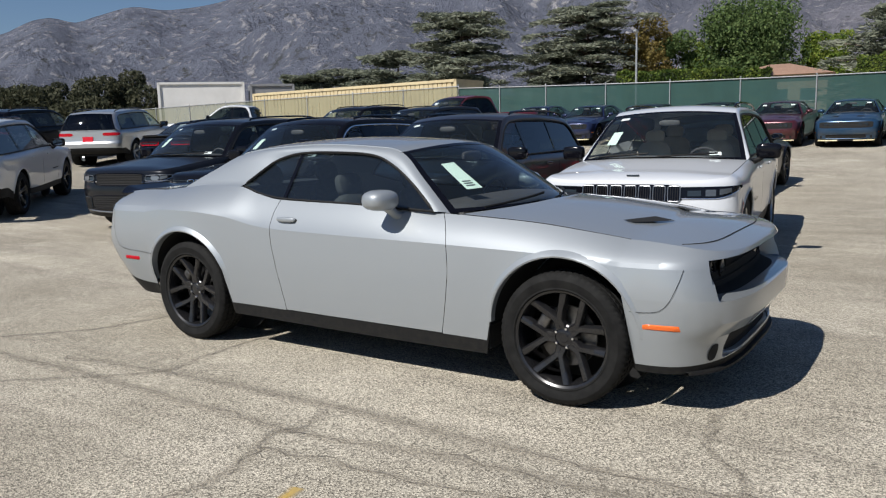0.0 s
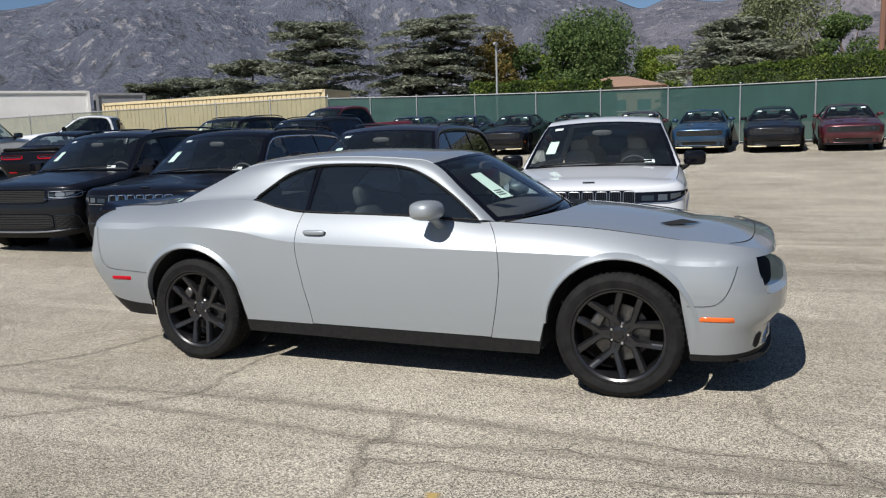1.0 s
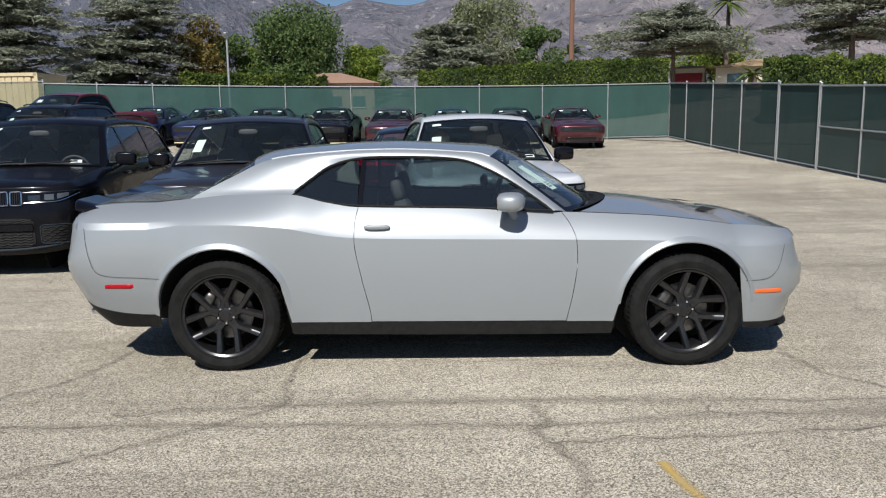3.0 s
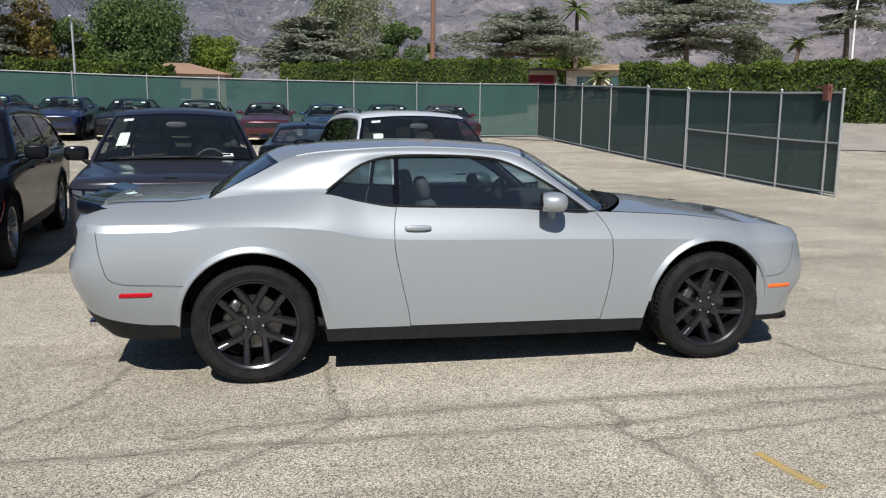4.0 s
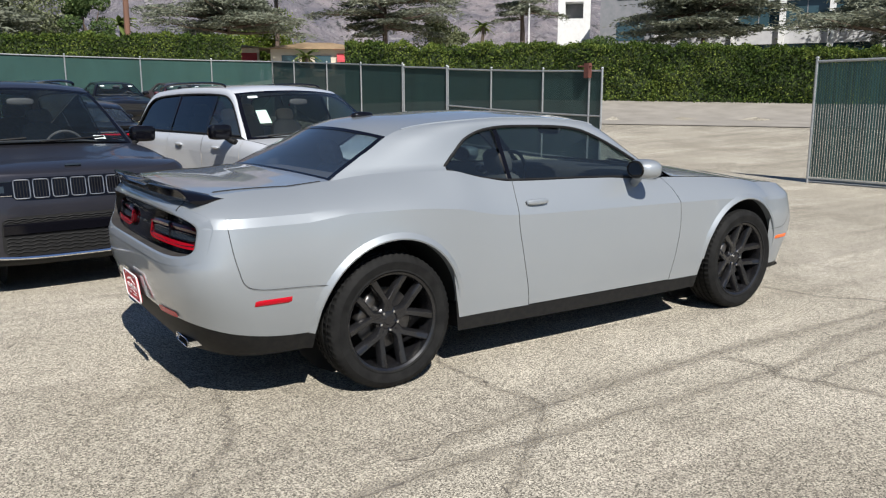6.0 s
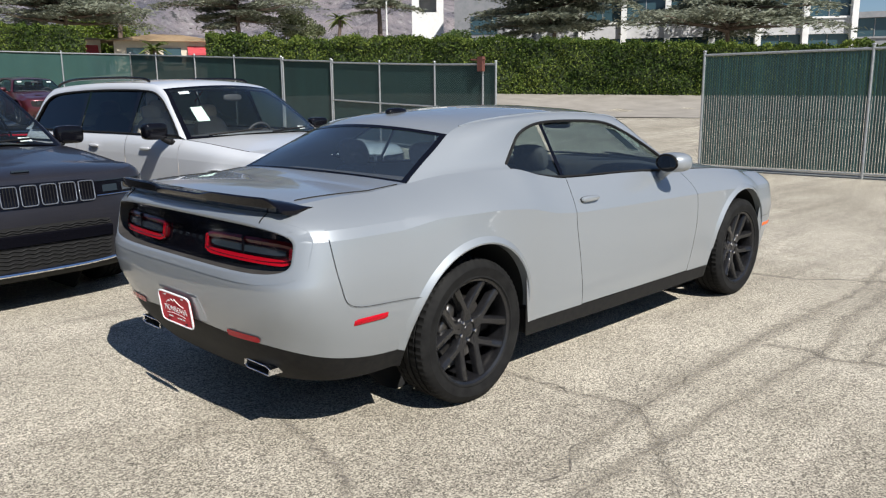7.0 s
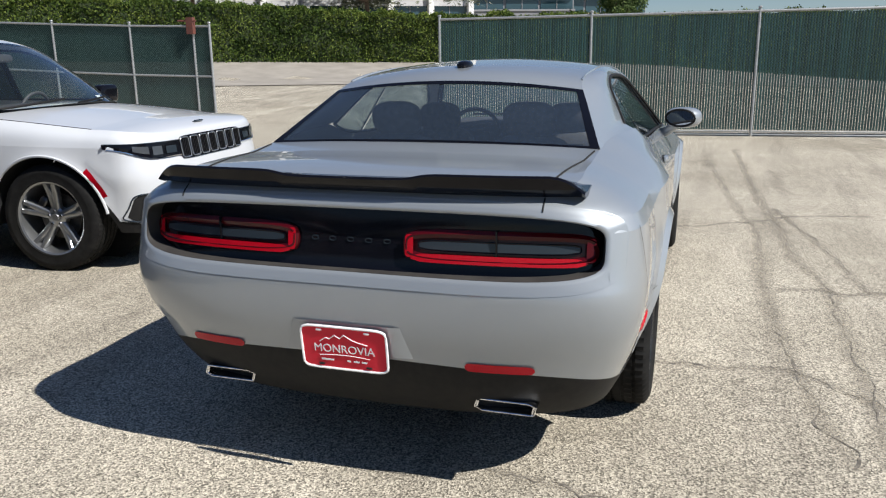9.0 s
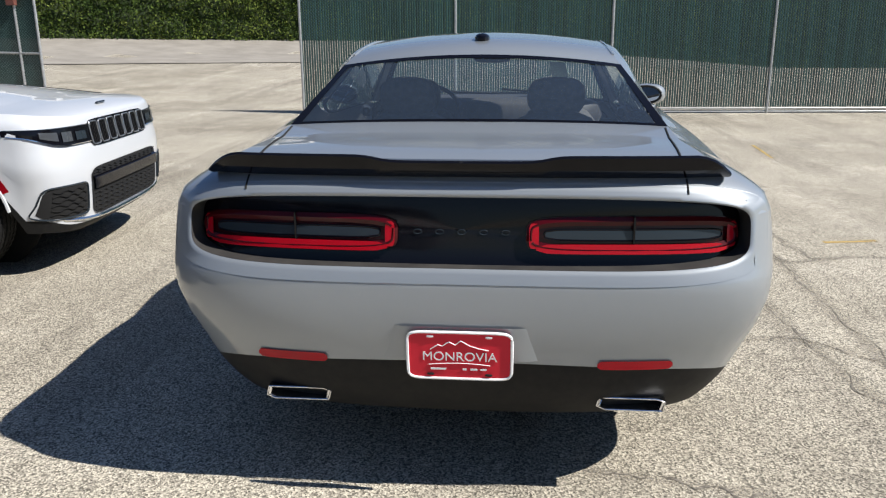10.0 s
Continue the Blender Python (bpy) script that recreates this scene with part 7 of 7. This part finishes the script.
def bungalow(x, y, yaw, w, d, h, wall, roof, label, awnings=(), eave=None, rh=1.3):
    z = ground_z(x, y)
    h = eave - z if eave else h
    t = thing("bungalow", label, "house", m=Matrix.Translation((x, y, z)) @ Matrix.Rotation(radians(yaw), 4, "Z"))
    part("wall", Geo().box((0, 0, h / 2), (w, d, h)), wall, t)
    r = Geo()
    e = 0.6
    W, D = w / 2 + e, d / 2 + e
    r.add([(-W, -D, h), (W, -D, h), (W, D, h), (-W, D, h), (-W + D * 0.9, 0, h + rh), (W - D * 0.9, 0, h + rh)], [(0, 1, 5, 4), (1, 2, 5), (2, 3, 4, 5), (3, 0, 4), (0, 3, 2, 1)])
    part("roof", r, roof, t)
    for xx in (-w * 0.3, 0.05 * w, w * 0.32) if w > 4 else (0.0,):
        win = part("window", Geo().box((xx, -d / 2 - 0.02, h * 0.55), (1.3, 0.08, 1.1)), OFFICE_GLASS, t)
        part("frame", Geo().box((xx, -d / 2 - 0.05, h * 0.55 - 0.6), (1.5, 0.14, 0.1)), STUCCO, win)
    for xx in awnings:
        part("awning", Geo().add([(xx - 1.1, -d / 2 - 0.05, h * 0.86), (xx + 1.1, -d / 2 - 0.05, h * 0.86), (xx + 1.1, -d / 2 - 0.9, h * 0.62), (xx - 1.1, -d / 2 - 0.9, h * 0.62), (xx + 1.1, -d / 2 - 0.9, h * 0.55), (xx - 1.1, -d / 2 - 0.9, h * 0.55)], [(0, 1, 2, 3), (3, 2, 4, 5)]), AWNING, t, "red cloth awning")
    return t


bungalow(26.2, 58.3, -25, 7.6, 6, 3.1, CREAM, TAN_ROOF, "cream bungalow with tan roof and red awning", awnings=(2.6,), eave=5.75, rh=0.75)
bungalow(20.6, 61.0, -20, 2.6, 3, 2.9, CREAM, TAN_ROOF, "small cream house with red awning", awnings=(0.0,), eave=5.9, rh=0.35)
bungalow(-12.0, 80.5, 5, 9.0, 8, 4.2, TAN_STUCCO, CLAY, "low house with pinkish shingle roof")


def container(label, a, b, z0, h, mat, depth=2.44, ribs=True, name="shipping_container"):
    m, L = frame_between(a, b)
    t = thing(name, label, "container", m=m @ Matrix.Translation((0, 0, z0)))
    n = int(L / 0.28)
    rows = []
    for k in range(n + 1):
        for off, dy in ((0.0, 0.0), (0.07, 0.035), (0.14, 0.035), (0.21, 0.0)):
            if ribs:
                rows.append([(min(L, (k + off) * L / (n + 1)), dy, 0.15), (min(L, (k + off) * L / (n + 1)), dy, h - 0.12)])
    box = Geo().box((L / 2, depth / 2 + 0.04, h / 2), (L, depth, h - 0.06))
    if ribs:
        box.grid(rows)
    part("side_wall", box, mat, t)
    for z in (0.08, h - 0.05):
        part("edge_rail", Geo().box((L / 2, depth / 2, z), (L + 0.06, depth + 0.1, 0.14)), mat, t)
    for x in (0, L):
        part("corner_post", Geo().box((x, 0.03, h / 2), (0.16, 0.16, h)), mat, t)
    return t


container("long beige corrugated shipping container behind the fence", (-31.7, 28.6), (-17.3, 28.05), 1.2, 2.78, BEIGE_STEEL)
container("white box trailer beyond the lot", (-40.8, 28.9), (-37.3, 33.0), 2.1, 3.05, TRAILER_WHITE, ribs=False, name="box_trailer")
container("grey box trailer beyond the lot", (-37.0, 33.4), (-35.2, 35.6), 2.0, 3.0, GREY_STUCCO, ribs=False, name="box_trailer")
container("low white shed beyond the lot", (-52.0, 20.0), (-49.0, 26.0), 1.6, 1.9, TRAILER_WHITE, ribs=False, name="shed")

pole = thing("utility_pole", "tall reddish-brown wooden utility pole", "pole", m=Matrix.Translation((8.9, 50.0, ground_z(8.9, 50))))
part("pole_shaft", Geo().tube([(0, 0, 0), (0.05, 0, 8), (0.08, 0, 15)], [0.20, 0.17, 0.14], 10), POLE_WOOD, pole)
part("cross_arm", Geo().box((0.08, 0, 14.2), (2.4, 0.12, 0.14)), POLE_WOOD, pole)
lamp = thing("street_lamp", "slim grey steel street lamp", "lamp", m=Matrix.Translation((-11.8, 38.0, ground_z(-11.5, 37.0))))
part("lamp_post", Geo().tube([(0, 0, 0), (0, 0, 5.0)], [0.07, 0.05], 8), GALV, lamp)
part("lamp_head", Geo().pillow((0.0, -0.1, 5.05), (0.22, 0.5, 0.16), 3), GALV, lamp)
lamp2 = thing("street_lamp", "white arched street lamp by the hedge", "lamp", m=Matrix.Translation((40.5, 47.5, ground_z(40.5, 47.5))))
part("lamp_post", Geo().tube(spline([(0, 0, 0), (0, 0, 6.6), (0.3, -0.2, 7.3), (0.9, -0.6, 7.4)], 12), 0.07, 8), STUCCO, lamp2)


# ---- red dealer plate on the coupe ----
def dealer_plate():
    zc = 0.527
    x = rear_x(hero_sp, 0, 0.56) - 0.020
    tilt = Matrix.Rotation(radians(-7), 4, "Y")
    base = Matrix.Translation((x, 0, zc)) @ tilt
    plate = thing("licence_plate", "red dealer plate in white frame on the bumper", "plate", m=base)
    rows = []
    def rr(w, h, xx, n=32, p=9):
        return [(xx, power(math.cos(t), 2 / p) * w / 2, power(math.sin(t), 2 / p) * h / 2) for t in np.linspace(0, 2 * math.pi, n, endpoint=False)]
    g = Geo().grid([rr(0.300, 0.148, 0.004), rr(0.300, 0.148, -0.003)], closed=True)
    o = len(g.v)
    g.add(rr(0.300, 0.148, -0.003), [tuple(range(32))])
    part("plate_sheet", g, PLATE_RED, plate, "red plastic sheet")
    part("plate_frame", Geo().tube(rr(0.304, 0.152, -0.003), 0.0045, 6, closed=True), PLATE_WHITE, plate, "white frame")
    m = Matrix.Translation((-0.0042, 0, -0.004)) @ Matrix(((0, 0, -1, 0), (-1, 0, 0, 0), (0, 1, 0, 0), (0, 0, 0, 1)))
    text_part("plate_text", "MONROVIA", 0.041, PLATE_WHITE, plate, m, "white capital lettering")
    peaks = [(-0.085, 0.020), (-0.062, 0.036), (-0.050, 0.031), (-0.030, 0.046), (-0.012, 0.036), (0.004, 0.050), (0.030, 0.034), (0.055, 0.026), (0.085, 0.020)]
    part("plate_ridge", Geo().tube([(-0.0045, -a, b) for a, b in peaks], 0.0016, 5), PLATE_WHITE, plate, "white mountain outline")
    part("plate_arc", Geo().tube([(-0.0045, y, -0.030 + 0.006 * (1 - (y / 0.09) ** 2)) for y in np.linspace(-0.09, 0.09, 11)], 0.0012, 4), PLATE_WHITE, plate)
    for y, w in ((0.062, 0.045), (-0.015, 0.012), (-0.042, 0.02), (-0.07, 0.018)):
        part("plate_bar", Geo().box((-0.0045, y, -0.044), (0.001, w, 0.006)), PLATE_WHITE, plate)
    for y in (0.085, -0.085):
        for z in (0.062, -0.062):
            part("plate_screw", Geo().pillow((-0.004, y, z), (0.006, 0.022, 0.007), 3, 10, 6), PLATE_WHITE if z > 0 else DARK_VOID, plate)
    # the bumper's raised plinth behind it
    rows = []
    for z, w in ((0.502, 0.245), (0.612, 0.205)):
        rows.append([(rear_x(hero_sp, y, z) - (0.008 if 0 < k < 10 else -0.004), y, z) for k, y in enumerate(np.linspace(-w, w, 11))])
    part("plate_plinth", Geo().grid(rows), SILVER, hero)


dealer_plate()
part("spoiler_camera", Geo().pillow((rear_x(hero_sp, 0, 1.0) + 0.002 - 0.012, 0, 1.078), (0.014, 0.018, 0.014), 3, 10, 6), DARK_VOID, hero)


# ---- window sheets of the coupe ----
def coupe_sheets():
    segs, N, M = 8, 40, 16
    O = spline(hero_sp["O"], N)
    lines = []
    for i in range(N + 1):
        u0 = i / N * segs
        bow, cr = hero_sp["bow"](u0), hero_sp["rcrown"](u0)
        lines.append([(O[i].x + bow * (1 - w * w), O[i].y * w, O[i].z + cr * (1 - w * w)) for w in [2 * j / M - 1 for j in range(M + 1)]])
    sheet, rows = notice(hero, lines, 3.1, 2.3, 3.9, 1.25, MINT_PAPER, "window_sticker", "pale green price sheet inside the windscreen")
    a, b = Vector(rows[0][0]), Vector(rows[0][3])
    c = Vector(rows[3][0])
    g = Geo()
    for t in (0.12, 0.20, 0.28):
        p, q = a.lerp(c, t).lerp(b.lerp(Vector(rows[3][3]), t), 0.15), a.lerp(c, t).lerp(b.lerp(Vector(rows[3][3]), t), 0.7)
        g.tube([p + Vector((0.003, 0, 0.003)), q + Vector((0.003, 0, 0.003))], 0.004, 4)
    part("sheet_print", g, PRINT, sheet)


coupe_sheets()

# ---- marks on the ground ----
CRACK = surface("open_crack", (0.100, 0.088, 0.072), (0.235, 0.210, 0.172), 30, 0.95, lo=0.42, hi=0.62)


def soft_mark(name, a, b, lo, hi, most):
    """A worn layer on the asphalt that thins out towards the sides of its strip."""
    m, n, l, p = shader(name)
    col, fac = noise_mix(n, l, a, b, 9.0)
    l.new(col, p.inputs["Base Color"])
    p.inputs["Roughness"].default_value = 0.95
    p.inputs["Specular IOR Level"].default_value = 0.15
    uv = n.new("ShaderNodeTexCoord")
    sep = n.new("ShaderNodeSeparateXYZ")
    l.new(uv.outputs["UV"], sep.inputs[0])
    band = n.new("ShaderNodeMapRange")
    band.inputs[1].default_value, band.inputs[2].default_value = 0.0, 0.5
    tri = n.new("ShaderNodeMath")
    tri.operation = "PINGPONG"
    tri.inputs[1].default_value = 0.5
    l.new(sep.outputs[0], tri.inputs[0])
    l.new(tri.outputs[0], band.inputs[0])
    worn = n.new("ShaderNodeTexNoise")
    worn.inputs["Scale"].default_value, worn.inputs["Detail"].default_value = 4.5, 8
    worn.inputs["Roughness"].default_value = 0.75
    l.new(uv.outputs["Object"], worn.inputs["Vector"])
    mul = n.new("ShaderNodeMath")
    mul.operation = "MULTIPLY"
    l.new(band.outputs[0], mul.inputs[0])
    l.new(worn.outputs[0], mul.inputs[1])
    cut = n.new("ShaderNodeMapRange")
    cut.inputs[1].default_value, cut.inputs[2].default_value = lo, hi
    cut.inputs[4].default_value = most
    l.new(mul.outputs[0], cut.inputs[0])
    tr, mx = n.new("ShaderNodeBsdfTransparent"), n.new("ShaderNodeMixShader")
    l.new(cut.outputs[0], mx.inputs[0])
    l.new(tr.outputs[0], mx.inputs[1])
    l.new(p.outputs[0], mx.inputs[2])
    l.new(mx.outputs[0], n["Material Output"].inputs[0])
    return m


STAIN = soft_mark("crack_filler_dust", (0.300, 0.268, 0.212), (0.385, 0.348, 0.284), 0.16, 0.46, 0.34)
YELLOW = soft_mark("worn_yellow_paint", (0.60, 0.40, 0.09), (0.46, 0.35, 0.16), 0.20, 0.47, 0.72)


def crack(pts, w=0.03, seed=0, jag=0.05):
    """An open crack: a jagged dark strip just over the asphalt."""
    r = np.random.RandomState(seed)
    P = spline([(x, y, 0) for x, y in pts], 40 * (len(pts) - 1))
    g = Geo()
    rows = []
    for i, p in enumerate(P):
        d = (P[min(i + 1, len(P) - 1)] - P[max(i - 1, 0)]).normalized()
        n = Vector((-d.y, d.x, 0))
        q = i * 0.31 + seed * 9.7
        c = p + n * jag * (noise.noise((q * 0.35, seed, 0)) * 1.6 + noise.noise((q * 1.3, seed, 4)) * 0.5)
        ww = w * (0.06 + 1.1 * abs(noise.noise((q * 0.5, 3, seed))) * 2) * r.uniform(0.8, 1.2)
        rows.append([(*(c + n * ww / 2).xy, 0.0024 + ground_z(c.x, c.y)), (*(c - n * ww / 2).xy, 0.0024 + ground_z(c.x, c.y))])
    return g.grid(rows)


def strip(name, pts, w, seed, mat, lift=0.0016):
    """A soft-edged flat band along ground points."""
    P = spline([(x, y, 0) for x, y in pts], 10 * (len(pts) - 1))
    me = bpy.data.meshes.new(name)
    vs, fs = [], []
    for i, p in enumerate(P):
        d = (P[min(i + 1, len(P) - 1)] - P[max(i - 1, 0)]).normalized()
        n = Vector((-d.y, d.x, 0)) * w * (0.7 + 0.8 * abs(noise.noise((i * 0.21, seed, 2.5))))
        for k in (-1, 0, 1):
            q = p + n * k
            vs.append((q.x, q.y, ground_z(q.x, q.y) + lift))
        if i:
            o = 3 * i
            fs += [(o - 3, o - 2, o + 1, o), (o - 2, o - 1, o + 2, o + 1)]
    me.from_pydata(vs, [], fs)
    uv = me.uv_layers.new(name="band")
    for lp in me.loops:
        uv.data[lp.index].uv = ((lp.vertex_index % 3) / 2, lp.vertex_index / 30)
    me.materials.append(mat)
    return new(name, me)


ground_cracks = thing("ground_crack", "dark jagged cracks across the old asphalt", "crack", kind="structure")
CRACK_PATHS = [
    [(-1.03, -0.54), (-1.04, -1.19), (-1.0, -1.55), (-1.45, -1.96), (-1.82, -2.24), (-2.4, -2.7)], [(-4.5, -1.9), (-1.83, -1.83), (-0.15, -1.87), (0.6, -1.88), (1.4, -1.76), (2.57, -1.75), (4.2, -1.68), (8.5, -1.6)],
    [(0.40, -1.57), (0.47, -1.84), (0.40, -1.98), (0.55, -2.40), (0.50, -2.75), (0.46, -3.0)], [(2.22, -0.64), (2.29, -1.08), (2.49, -1.33), (2.58, -1.56), (2.95, -1.95), (3.1, -2.6)],
    [(-2.27, -0.40), (-2.37, -0.94), (-2.52, -1.20), (-3.0, -1.7)], [(-1.9, -1.66), (-0.9, -1.55), (0.0, -1.52), (1.0, -1.53), (2.2, -1.56), (3.4, -1.44), (7.0, -1.2)],
    [(3.3, -1.78), (1.6, -2.02), (0.47, -2.12)], [(2.6, -0.5), (3.8, -0.2), (5.5, -0.6), (8.5, -0.4)], [(2.9, 1.2), (5.2, 0.9), (9, 1.3)], [(3.2, 2.0), (3.6, -1.0), (4.3, -3.0)],
    [(-8, -1.0), (-5.5, -0.6), (-3.4, -0.9)], [(-6.5, 1.6), (-4.6, 0.8), (-3.2, 1.0), (-2.6, 1.9)], [(-4.2, 2.6), (-3.9, 0.4), (-4.4, -1.4)], [(5.5, 3.5), (5.9, 0.0), (6.2, -4)],
]
for k, p in enumerate(CRACK_PATHS):
    part("crack", crack(p, 0.012 if k in (1, 5) else 0.017 if k < 7 else 0.007, k, 0.05), CRACK, ground_cracks)
    if k < 7:
        strip("crack_filler", p, 0.11 if k in (1, 5) else 0.075, k, STAIN).parent = ground_cracks
for pts, w, label in (([(0.93, -2.35), (0.96, -2.55), (1.0, -2.74)], 0.08, "short worn yellow paint dash on asphalt"), ([(5.0, -3.24), (5.6, -3.3), (6.2, -3.35)], 0.07, "faded yellow parking line on asphalt")):
    tagged(strip("painted_dash", pts, w, 5, YELLOW, 0.0022), label, "road marking", kind="structure")
